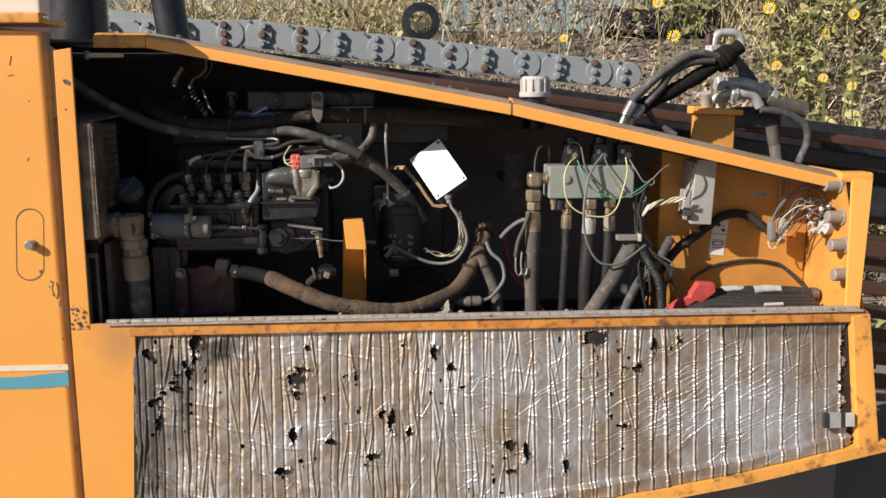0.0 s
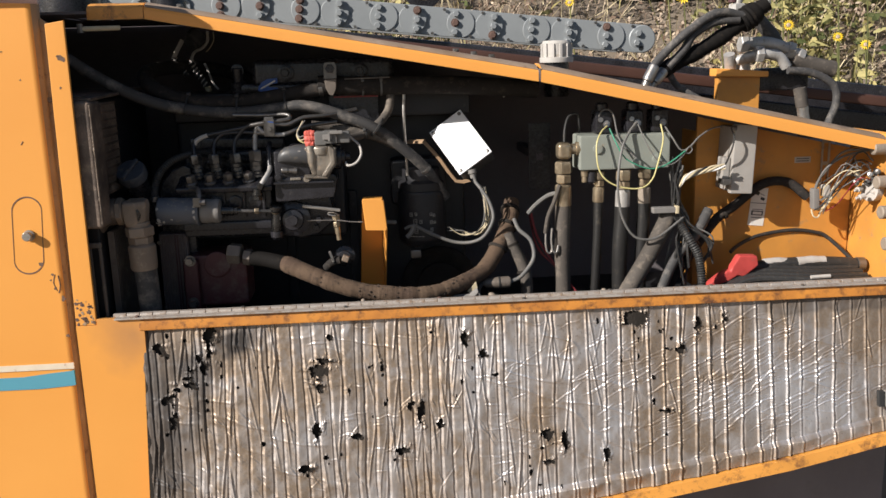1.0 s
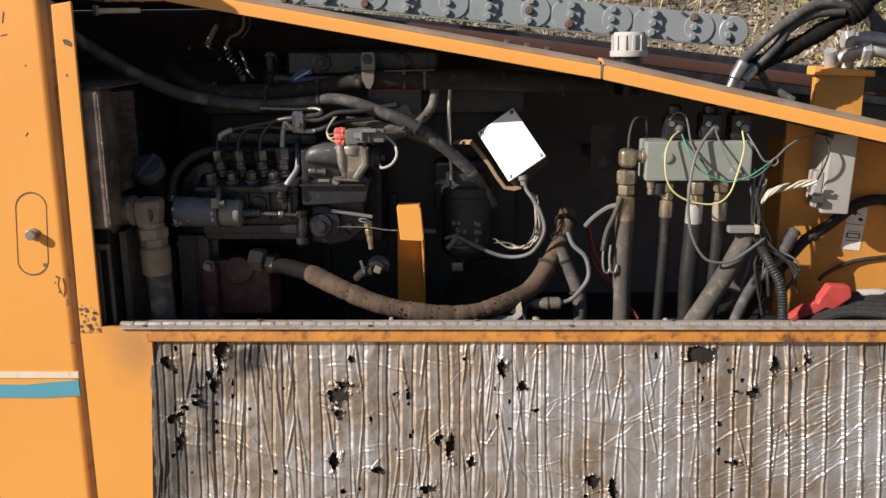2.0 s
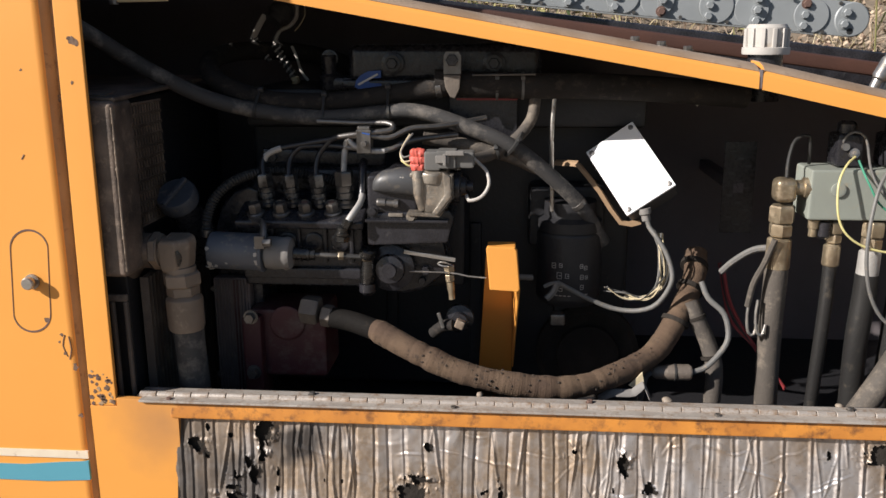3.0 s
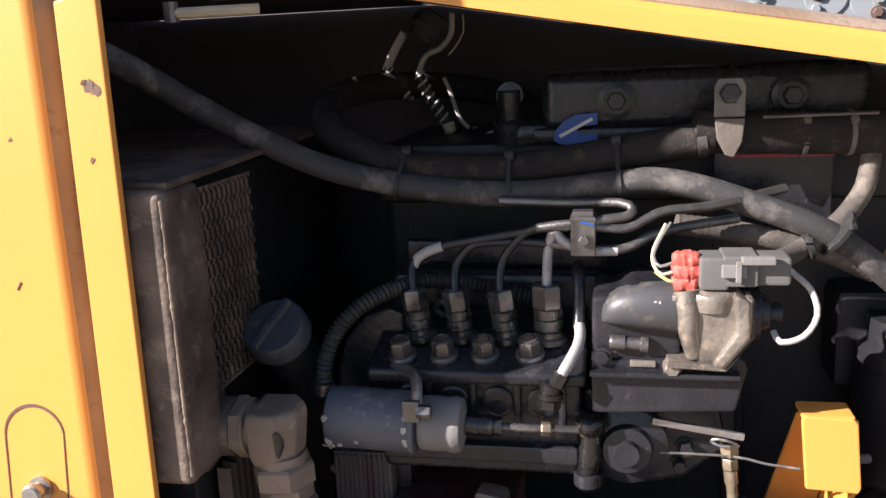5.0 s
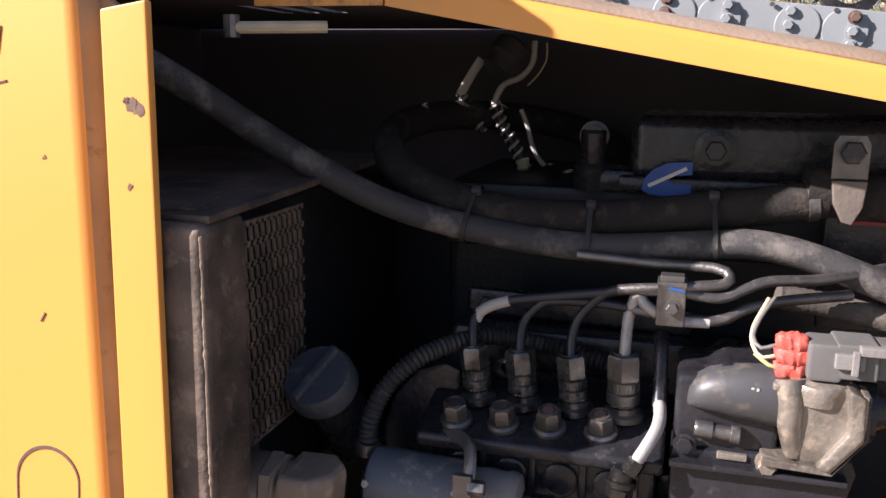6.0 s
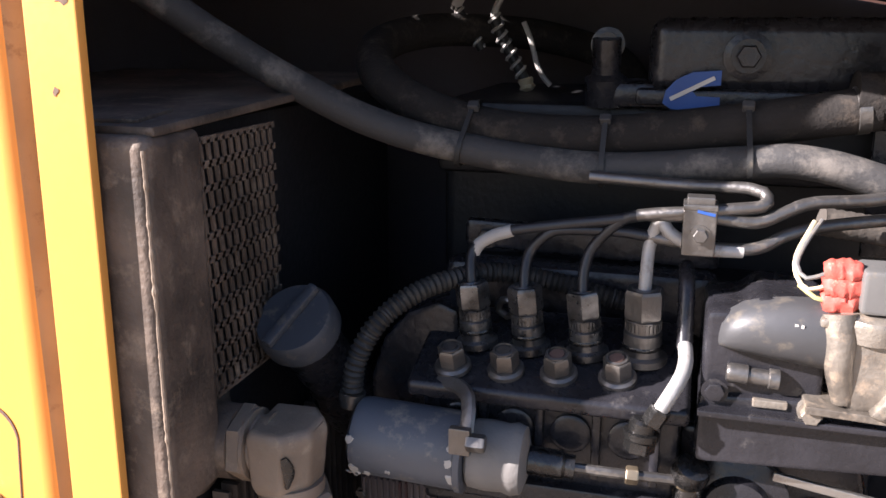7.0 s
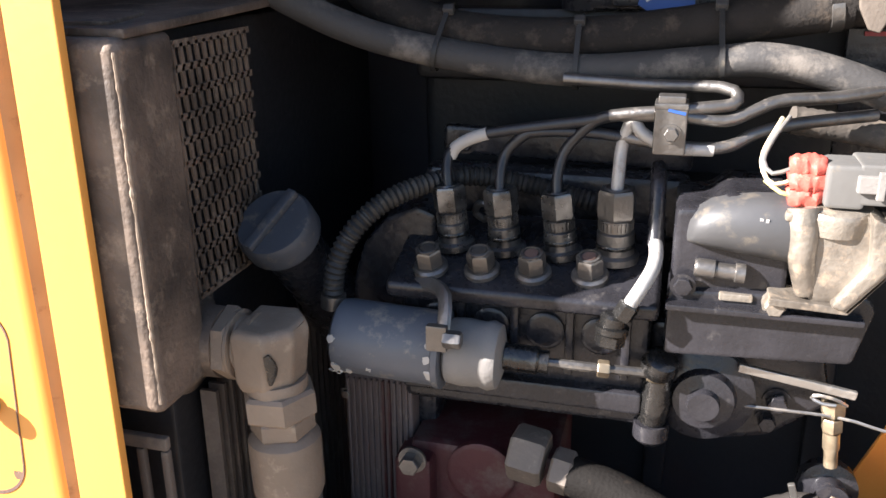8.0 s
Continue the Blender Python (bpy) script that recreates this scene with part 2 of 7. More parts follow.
def with_patch(name, centre, radius, colour, like):
    """A copy of a paint with one brown patch of ragged outline."""
    m = like.copy()
    m.name = name
    n, l = m.node_tree.nodes, m.node_tree.links
    b = n["Principled BSDF"]
    old = b.inputs["Base Color"].links[0].from_socket
    tc = n.new("ShaderNodeTexCoord")
    wob = n.new("ShaderNodeTexNoise")
    wob.inputs["Scale"].default_value, wob.inputs["Detail"].default_value = 14, 6
    l.new(tc.outputs["Object"], wob.inputs["Vector"])
    dist = n.new("ShaderNodeVectorMath")
    dist.operation = "DISTANCE"
    l.new(tc.outputs["Object"], dist.inputs[0])
    dist.inputs[1].default_value = centre
    add = n.new("ShaderNodeMath")
    add.operation = "MULTIPLY_ADD"
    l.new(wob.outputs[0], add.inputs[0])
    add.inputs[1].default_value = -radius * 1.3
    l.new(dist.outputs["Value"], add.inputs[2])
    mr = n.new("ShaderNodeMapRange")
    mr.inputs[1].default_value, mr.inputs[2].default_value, mr.inputs[3].default_value, mr.inputs[4].default_value = radius * 0.4, -radius * 0.7, 0.0, 0.75
    l.new(add.outputs[0], mr.inputs[0])
    mx = n.new("ShaderNodeMix")
    mx.data_type = "RGBA"
    l.new(mr.outputs[0], mx.inputs[0])
    l.new(old, mx.inputs[6])
    mx.inputs[7].default_value = (*colour, 1)
    l.new(mx.outputs[2], b.inputs["Base Color"])
    return m


PANEL_PATCHED = with_patch("yellow_paint_with_brown_patch", (0.005, 0.0, 0.985), 0.085, (0.40, 0.20, 0.085), YELLOW)


# ---- building ----
def part(name, bm, material, parent=None, label="", smooth=True):
    me = bpy.data.meshes.new(name)
    bmesh.ops.recalc_face_normals(bm, faces=bm.faces)
    bm.to_mesh(me)
    bm.free()
    me.materials.append(material)
    if smooth:
        me.shade_smooth()
        me.set_sharp_from_angle(angle=radians(35))
    ob = new(name, me)
    if smooth:
        ob.modifiers.new("weighted_normal", "WEIGHTED_NORMAL").keep_sharp = True
    if parent:
        ob.parent = parent
        w = Matrix.Translation(parent.location) if parent.data is None else Matrix.Identity(4)
        ob.matrix_parent_inverse = w.inverted()
    if label:
        ob["label"] = label
    return ob


def thing(name, at, label, category, group="", kind=""):
    ob = new(name)
    ob.location = at
    ob.empty_display_size = 0.02
    return tagged(ob, label, category, group, kind)


def structure(ob, label, category):
    return tagged(ob, label, category, "", "structure")


def turned(axis):
    """A rotation that takes z to the given axis."""
    return Vector(axis).normalized().to_track_quat("Z", "Y").to_matrix().to_4x4()


def box(c, s, bevel=0.0, m=None, bm=None, seg=2):
    bm = bm or bmesh.new()
    r = bmesh.ops.create_cube(bm, size=1)
    mm = Matrix.Translation(c) @ (m or Matrix.Identity(4)) @ Matrix.Diagonal((*s, 1))
    bmesh.ops.transform(bm, matrix=mm, verts=r["verts"])
    if bevel:
        edges = {e for v in r["verts"] for e in v.link_edges}
        bmesh.ops.bevel(bm, geom=list(edges), offset=bevel, segments=seg, profile=0.5, affect="EDGES")
    return bm


def lathe(base, axis, profile, seg=20, bm=None, closed=True, turn=0.0):
    """A turned shape: rows of (radius, height along the axis); six segments make a hexagon."""
    bm = bm or bmesh.new()
    q = Matrix.Translation(base) @ turned(axis)
    rings = []
    for r, h in profile:
        rings.append([bm.verts.new(q @ Vector((r * math.cos(turn + i * math.tau / seg), r * math.sin(turn + i * math.tau / seg), h))) for i in range(seg)])
    for a, b in zip(rings, rings[1:]):
        for i in range(seg):
            bm.faces.new((a[i], a[(i + 1) % seg], b[(i + 1) % seg], b[i]))
    if closed:
        bm.faces.new(rings[0][::-1])
        bm.faces.new(rings[-1])
    return bm


def hexnut(base, axis, r, h, bm=None, turn=0.0, ch=0.12):
    return lathe(base, axis, [(r * (1 - ch), 0), (r, h * 0.12), (r, h * 0.88), (r * (1 - ch), h)], 6, bm, True, turn)


def smooth_path(points, step=0.008):
    """Catmull-Rom through the points, at about even steps."""
    p = [Vector(x) for x in points]
    if len(p) == 2:
        return p
    p = [2 * p[0] - p[1]] + p + [2 * p[-1] - p[-2]]
    out = []
    for i in range(1, len(p) - 2):
        n = max(2, int((p[i + 1] - p[i]).length / step))
        for k in range(n):
            t = k / n
            a, b, c, d = p[i - 1], p[i], p[i + 1], p[i + 2]
            out.append(0.5 * (2 * b + (c - a) * t + (2 * a - 5 * b + 4 * c - d) * t * t + (3 * b - a - 3 * c + d) * t ** 3))
    out.append(p[-2])
    return out


def tube(points, r, seg=12, step=0.008, shape=None, bm=None, squash=1.0):
    """A hose or wire along the points. shape(t, s): factor on the radius by the share t and the metres s of the way."""
    bm = bm or bmesh.new()
    pts = smooth_path(points, step)
    total = sum((b - a).length for a, b in zip(pts, pts[1:])) or 1
    up, rings, s = None, [], 0.0
    for i, p in enumerate(pts):
        d = (pts[min(i + 1, len(pts) - 1)] - pts[max(i - 1, 0)]).normalized()
        if up is None:
            up = d.orthogonal().normalized()
        up = (up - d * up.dot(d)).normalized()
        side = d.cross(up)
        if i:
            s += (p - pts[i - 1]).length
        k = r * (shape(s / total, s) if shape else 1)
        rings.append([bm.verts.new(p + k * (math.cos(j * math.tau / seg) * up + squash * math.sin(j * math.tau / seg) * side)) for j in range(seg)])
    for a, b in zip(rings, rings[1:]):
        for j in range(seg):
            bm.faces.new((a[j], a[(j + 1) % seg], b[(j + 1) % seg], b[j]))
    bm.faces.new(rings[0][::-1])
    bm.faces.new(rings[-1])
    return bm


def ribs(pitch, depth=0.12):
    return lambda t, s: 1 + depth * math.cos(s / pitch * math.tau)


def slab(outline, y0, y1, bevel=0.0, bm=None, holes=()):
    """A plate in the plane of x and z, from y0 to y1, by its outline."""
    bm = bm or bmesh.new()
    f = bm.faces.new([bm.verts.new((x, y0, z)) for x, z in outline])
    r = bmesh.ops.extrude_face_region(bm, geom=[f])
    v = [g for g in r["geom"] if isinstance(g, bmesh.types.BMVert)]
    bmesh.ops.translate(bm, vec=(0, y1 - y0, 0), verts=v)
    if bevel:
        bmesh.ops.recalc_face_normals(bm, faces=bm.faces)
        bmesh.ops.bevel(bm, geom=list(bm.edges), offset=bevel, segments=2, profile=0.5, affect="EDGES")
    return bm


def bolt(at, axis, r, h, material, parent, name="bolt", label=""):
    """A hexagon head on a washer."""
    bm = lathe(at, axis, [(r * 1.35, 0), (r * 1.35, h * 0.18)], 16)
    a = Vector(axis).normalized()
    hexnut(Vector(at) + a * h * 0.16, axis, r, h * 0.84, bm)
    return part(name, bm, material, parent, label)


def tie(center, axis, r, parent=None, name="cable_tie", material=None, width=0.004, head=True):
    """A strap round a hose whose way runs along the axis."""
    a = Vector(axis).normalized()
    bm = lathe(Vector(center) - a * width / 2, axis, [(r, 0), (r * 1.07, 0.0004), (r * 1.07, width), (r, width)], 20)
    if head:
        u = Vector((0, -0.8, 0.6))
        u = (u - a * u.dot(a)).normalized()
        box(Vector(center) + u * r * 1.12, (width * 1.5, 0.006, 0.005), 0.001, turned(u), bm)
    return part(name, bm, material or W_BLACK, parent)

# ---- the machine's housing ----
JX = 0.778  # joint of the two lengths of the top rail


def rail_low(x):
    return 1.5435 if x < 0.04 else 1.5435 - 0.183 * (x - 0.04) if x < JX else 1.4085 - 0.226 * (x - JX)


housing = thing("machine_housing", (0.6, 0.4, 0.0), "yellow painted steel engine housing of a drilling machine with open side", "machine housing")


def sheet_rail(x0, x1, n=2, bottom=0.0, h=0.027, d=0.07):
    """A folded edge of sheet: a front face and a narrow top behind it."""
    bm = bmesh.new()
    prof = [(0.0, 0.0), (0.0008, h * 0.58), (0.0030, h * 0.76), (0.0080, h * 0.92), (0.0160, h * 1.04), (0.0300, h * 1.14), (d, h * 1.18), (d, h * 1.18 - 0.004), (0.0160, h * 0.85), (0.0050, h * 0.5), (0.0045, 0.0)]
    ends = []
    for x in (x0, x1):
        z = rail_low(x) + bottom
        ends.append([bm.verts.new((x, 0.145 + a, z + b)) for a, b in prof])
    k = len(prof)
    for i in range(k):
        bm.faces.new((ends[0][i], ends[0][(i + 1) % k], ends[1][(i + 1) % k], ends[1][i]))
    bm.faces.new(ends[0][::-1])
    bm.faces.new(ends[1])
    return bm


part("top_rail", sheet_rail(-0.06, 0.041), YELLOW_WORN, housing)
part("top_rail", sheet_rail(0.0425, JX - 0.002), YELLOW, housing)
part("top_rail", sheet_rail(JX + 0.003, 1.50, h=0.03), YELLOW, housing)
part("rail_joint", box((JX, 0.149, rail_low(JX) + 0.013), (0.004, 0.005, 0.024)), INSIDE, housing)
# dusty shoulder and upper face of the rails
for x0, x1, h in ((0.0435, JX - 0.003, 0.027), (JX + 0.004, 1.49, 0.03)):
    bm = bmesh.new()
    prof = [(0.0042, h * 0.81), (0.0080, h * 0.92), (0.0160, h * 1.04), (0.0300, h * 1.14), (0.068, h * 1.18)]
    over = [(a - 0.0004, b + 0.0011) for a, b in prof]
    ends = [[bm.verts.new((x, 0.145 + a, rail_low(x) + b)) for a, b in prof + over[::-1]] for x in (x0, x1)]
    for i in range(10):
        bm.faces.new((ends[0][i], ends[0][(i + 1) % 10], ends[1][(i + 1) % 10], ends[1][i]))
    bm.faces.new(ends[0][::-1])
    bm.faces.new(ends[1])
    part("dust_layer", bm, RAIL_DUST, housing, "brown dust on the rail")
# hood top behind the rail
bm = bmesh.new()
xs = [0.02, JX, 1.56]
for a, b in zip(xs, xs[1:]):
    za, zb = rail_low(a) + 0.02, rail_low(b) + 0.02
    v = [bm.verts.new(p) for p in ((a, 0.16, za), (b, 0.16, zb), (b, 0.66, zb), (a, 0.66, za), (a, 0.16, za - 0.006), (b, 0.16, zb - 0.006), (b, 0.66, zb - 0.006), (a, 0.66, za - 0.006))]
    for f in ((0, 1, 2, 3), (7, 6, 5, 4), (0, 4, 5, 1), (1, 5, 6, 2), (2, 6, 7, 3), (3, 7, 4, 0)):
        bm.faces.new([v[i] for i in f])
part("hood_top", bm, INSIDE, housing, "dark steel hood top")
# fixed side panel with its groove, and the post beside the opening
bm = bmesh.new()
PANEL_Y = 0.0065
edge = [(-0.9, PANEL_Y)] + [(-0.1185 + 0.0150 * math.sin(k), PANEL_Y + 0.0150 - 0.0150 * math.cos(k)) for k in [j * math.pi / 24 for j in range(13)]] + [(-0.1035, 0.032), (-0.9, 0.032)]
rows = [[bm.verts.new((x + 0.003 * (z - 1.0), y, z if x > -0.5 else z + (0.03 if z > 1.5 else 0))) for x, y in edge] for z in (0.30, 0.9, 1.25, 1.565)]
for p, q in zip(rows, rows[1:]):
    for i in range(len(edge)):
        bm.faces.new((p[i], p[(i + 1) % len(edge)], q[(i + 1) % len(edge)], q[i]))
bm.faces.new(rows[0][::-1])
bm.faces.new(rows[-1])
panel = part("side_panel", bm, YELLOW, housing)
# faces turned from the sun take the duller brown: dust plus painted shade
panel.data.materials.append(GAP_DUST_SHADE)
for f in panel.data.polygons:
    f.material_index = int(f.normal.x > 0.62)
# groove strip and post return carry the gap's shade in their colour too
part("groove_strip", slab([(-0.112, 0.31), (-0.0940, 0.31), (-0.094, 1.0), (-0.0842, 1.531), (-0.106, 1.545)], 0.0235, 0.030), GAP_DUST_SHADE, housing)
part("post", slab([(-0.0935, 1.005), (-0.0576, 1.005), (-0.0535, 1.536), (-0.0850, 1.531)], -0.001, 0.006, 0.0015), YELLOW, housing)
part("post_return", slab([(-0.0935, 0.32), (-0.0915, 0.32), (-0.0915, 1.0), (-0.0830, 1.528), (-0.0850, 1.528), (-0.0935, 1.0)], 0.0062, 0.0232), GAP_DUST_SHADE, housing)
part("lower_panel", slab([(-0.0938, 0.30), (0.045, 0.30), (0.045, 0.86), (0.024, 0.90), (0.026, 1.009), (0.012, 1.014), (-0.0570, 1.016), (-0.0570, 1.0045), (-0.0938, 1.0045)], -0.0012, 0.008, 0.0006), PANEL_PATCHED, housing)
part("panel_roof", box((-0.5, 0.06, 1.585), (0.8, 0.12, 0.01)), YELLOW, housing)
# cover behind the panel, with louvre slots that let thin streaks of sun in
for x0, x1, y0, y1 in ((-0.42, -0.165, 0.15, 0.66), (-0.165, 0.02, 0.15, 0.275), (-0.165, 0.02, 0.37, 0.66), (-0.135, -0.118, 0.275, 0.37), (-0.105, -0.088, 0.275, 0.37), (-0.075, 0.02, 0.275, 0.37), (-0.165, -0.145, 0.275, 0.37)):
    part("cover_plate", box(((x0 + x1) / 2, (y0 + y1) / 2, 1.557), (x1 - x0, y1 - y0, 0.005)), INSIDE, housing)
part("stripe", box((-0.503, PANEL_Y, 0.9285), (0.79, 0.003, 0.011)), CREAM, housing, "chipped cream stripe")
part("stripe", slab([(-0.9, 0.890), (-0.17, 0.887), (-0.109, 0.891), (-0.109, 0.919), (-0.15, 0.916), (-0.2, 0.911), (-0.9, 0.911)], PANEL_Y - 0.0012, PANEL_Y + 0.003), TEAL, housing, "teal stripe")
# sill under the opening, floor, back and ends
part("sill", box((0.72, 0.036, 0.990), (1.52, 0.040, 0.04), 0.003), BLOCK, housing)
part("floor_plate", box((0.70, 0.36, 0.88), (1.7, 0.64, 0.01)), BLOCK, housing)
part("back_plate", slab([(-0.42, 0.85), (1.56, 0.85), (1.56, rail_low(1.56) + 0.01), (JX, rail_low(JX) + 0.01), (0.04, rail_low(0.04) + 0.01), (-0.42, 1.56)], 0.665, 0.675), INSIDE, housing)
part("end_plate", box((-0.42, 0.36, 1.15), (0.006, 0.66, 0.86)), INSIDE, housing)
part("under_frame", box((0.33, 0.38, 0.44), (2.40, 0.54, 0.88), 0.02), INSIDE, housing, "dark steel under-frame")
# mounting plate at the far end, and the end flange
part("mounting_plate", slab([(1.145, 0.95), (1.497, 0.95), (1.497, rail_low(1.497) - 0.004), (1.145, rail_low(1.145) - 0.004)], 0.282, 0.288), YELLOW_IN, housing)
part("plate_return", box((1.147, 0.33, 1.12), (0.006, 0.084, 0.34), 0.001), YELLOW_IN, housing)
bm = bmesh.new()
v = [bm.verts.new(p) for p in ((1.452, 0.0, 0.99), (1.478, 0.0, 0.99), (1.568, 0.145, 1.272), (1.523, 0.145, 1.276), (1.452, 0.008, 0.99), (1.478, 0.008, 0.99), (1.568, 0.153, 1.272), (1.523, 0.153, 1.276))]
for f in ((0, 1, 2, 3), (7, 6, 5, 4), (0, 4, 5, 1), (1, 5, 6, 2), (2, 6, 7, 3), (3, 7, 4, 0)):
    bm.faces.new([v[i] for i in f])
part("end_flange", bm, YELLOW, housing)
part("corner_cap", box((1.532, 0.165, 1.272), (0.075, 0.045, 0.022), 0.006), YELLOW, housing)
bm = bmesh.new()
v = [bm.verts.new(p) for p in ((1.50, 0.004, 0.95), (1.50, 0.152, 1.285), (1.50, 0.30, 1.285), (1.50, 0.30, 0.95), (1.506, 0.004, 0.95), (1.506, 0.152, 1.285), (1.506, 0.30, 1.285), (1.506, 0.30, 0.95))]
for f in ((0, 1, 2, 3), (7, 6, 5, 4), (0, 4, 5, 1), (1, 5, 6, 2), (2, 6, 7, 3), (3, 7, 4, 0)):
    bm.faces.new([v[i] for i in f])
part("end_wall", bm, YELLOW_IN, housing)

# ---- the door, folded down on its hinge ----
door = thing("access_door", (0.73, -0.03, 0.55), "folded-down yellow steel door lined with torn silver foil", "door")
LEAN_OUT = -0.155  # metres that the door swings out per metre down


def door_y(z):
    return -0.004 + LEAN_OUT * (1.0 - z)


def door_low(x):
    return 0.635 + 0.154 * (x - 1.025) if x < 1.226 else 0.666 + 0.2 * (x - 1.226)


def sheared(bm):
    """Leans what was built upright at y = 0 along with the door."""
    for v in bm.verts:
        v.co.y += door_y(v.co.z)
    return bm


part("door_skin", sheared(slab([(0.024, 1.0), (1.50, 1.0), (1.52, door_low(1.52)), (1.226, door_low(1.226)), (0.014, door_low(0.0))], 0.028, 0.032)), YELLOW, door)
part("top_edge", sheared(box((0.758, 0.017, 1.0015), (1.485, 0.03, 0.0225), 0.003)), RUSTY_EDGE, door)
bm = bmesh.new()
for x0, x1 in ((0.014, 1.226), (1.226, 1.535)):
    z0, z1 = door_low(x0), door_low(x1)
    v = [bm.verts.new(p) for p in ((x0, -0.004, z0), (x1, -0.004, z1), (x1, -0.004, z1 + 0.022), (x0, -0.004, z0 + 0.022), (x0, 0.03, z0), (x1, 0.03, z1), (x1, 0.03, z1 + 0.022), (x0, 0.03, z0 + 0.022))]
    for f in ((0, 1, 2, 3), (7, 6, 5, 4), (0, 4, 5, 1), (1, 5, 6, 2), (2, 6, 7, 3), (3, 7, 4, 0)):
        bm.faces.new([v[i] for i in f])
part("lower_edge", sheared(bm), YELLOW_WORN, door)
part("end_edge", sheared(slab([(1.462, 1.003), (1.501, 1.008), (1.521, 0.725), (1.474, 0.735)], -0.002, 0.03, 0.003)), YELLOW_WORN, door)

# foil lining: flat panels between upright folds, slanting creases, torn holes
NX, NZ = 1480, 330
LATTICE = np.random.default_rng(11).uniform(-1, 1, (256, 256))


def soft_noise(u, v, seed):
    """Smooth value noise over two coordinates, from -1 to 1."""
    u, v = u + 37.3 * seed, v + 91.7 * seed
    i, j = np.floor(u).astype(int), np.floor(v).astype(int)
    p, q = u - i, v - j
    p, q = p * p * (3 - 2 * p), q * q * (3 - 2 * q)
    g = lambda a, b: LATTICE[a % 256, b % 256]
    return (g(i, j) * (1 - p) + g(i + 1, j) * p) * (1 - q) + (g(i, j + 1) * (1 - p) + g(i + 1, j + 1) * p) * q


def fold(u, rise=0.0048, fall=0.0015):
    """A narrow fold: a slope up to its crest, a steep drop and a small dip behind it."""
    up = np.clip(1 + u / rise, 0, 1) ** 1.4 * (u <= 0)
    down = np.clip(1 - u / fall, 0, 1) * (u > 0)
    return up + down - 0.35 * np.exp(-((u - 0.0038) / 0.0018) ** 2)


rng = random.Random(7)
S, FX = np.meshgrid(np.linspace(0, 1, NZ), np.linspace(0.014, 1.494, NX), indexing="ij")
TOP = 0.992
LOW = np.vectorize(door_low)(FX) + 0.024
FZ = TOP + (LOW - TOP) * S
right = np.clip((FX - 0.62) * 4, 0, 1)
mains = [-0.02]
while mains[-1] < 1.54:
    mains.append(mains[-1] + (rng.choice((rng.uniform(0.012, 0.017), rng.uniform(0.019, 0.026), rng.uniform(0.020, 0.027))) if mains[-1] < 0.72 else rng.uniform(0.027, 0.0345)))
mains = np.array(mains)
m_slant = np.array([rng.uniform(-1, 1) * (0.0045 if x < 0.7 else 0.0025) for x in mains])
m_high = np.array([rng.uniform(0.6, 1.15) for x in mains])
m_tilt = np.array([rng.uniform(-1, 1) for x in mains])
relief = np.zeros((NZ, NX))
wander = (1 - 0.45 * right) * (0.0016 * soft_noise(S * 6, FX * 9, 3) + 0.0007 * soft_noise(S * 22, FX * 22, 4))
for r in range(NZ):
    # the sheet between two folds: almost flat, a little puffed towards its left edge
    pos = np.sort(mains + m_slant * (S[r, 0] - 0.5) * 2)
    i = np.clip(np.searchsorted(pos, FX[r] - wander[r], side="right") - 1, 0, len(pos) - 2)
    t = np.clip((FX[r] - wander[r] - pos[i]) / np.maximum(pos[i + 1] - pos[i], 0.004), 0, 1)
    wide = pos[i + 1] - pos[i]
    pleat = np.clip(t * wide / 0.0050, 0, 1) ** 0.9 * np.clip((1 - t) * wide / 0.0016, 0, 1) ** 0.8 * (1 - 0.30 * t)
    relief[r] += 0.0012 * m_tilt[i] * (t - 0.5) + (0.0038 * m_high[i] * (1 - right[r]) + 0.0006) * pleat
for x, sl, hi in zip(mains, m_slant, m_high):
    c = (x - 0.02 < FX[0]) & (FX[0] < x + 0.02)
    if c.any():
        amp = (0.0009 + 0.0029 * float(np.clip((x - 0.62) * 4, 0, 1))) * hi * (0.95 + 0.25 * soft_noise(S[:, c] * 5, FX[:, c] * 0 + x * 50, 5))
        relief[:, c] += amp * fold(FX[:, c] - wander[:, c] - x - sl * (S[:, c] - 0.5) * 2, 0.0042, 0.0014)
for _ in range(120):
    # folds that fork off an upright one and run aslant to the next
    x = rng.choice(list(mains[(mains > -0.02) & (mains < 0.85)])) if rng.random() < 0.8 else rng.uniform(0.85, 1.4)
    s0, ln, hi = rng.uniform(-0.25, 0.8), rng.uniform(0.2, 0.5), rng.uniform(0.45, 1.0)
    sl = rng.choice((-1, 1)) * rng.uniform(0.010, 0.024)
    c = (x - 0.06 < FX[0]) & (FX[0] < x + 0.06)
    if c.any():
        k = (S[:, c] - s0) / ln
        relief[:, c] += 0.0022 * hi * np.clip(4 * k * (1 - k), 0, 1) ** 0.4 * (k > 0) * (k < 1) * fold(FX[:, c] - wander[:, c] - x - sl * k, 0.0030, 0.0012)


def crease(u, width):
    """A sharp small crease: up on one side, a dip on the other."""
    return np.exp(-(u / width) ** 2) - 0.6 * np.exp(-((u - 1.7 * width) / width) ** 2)


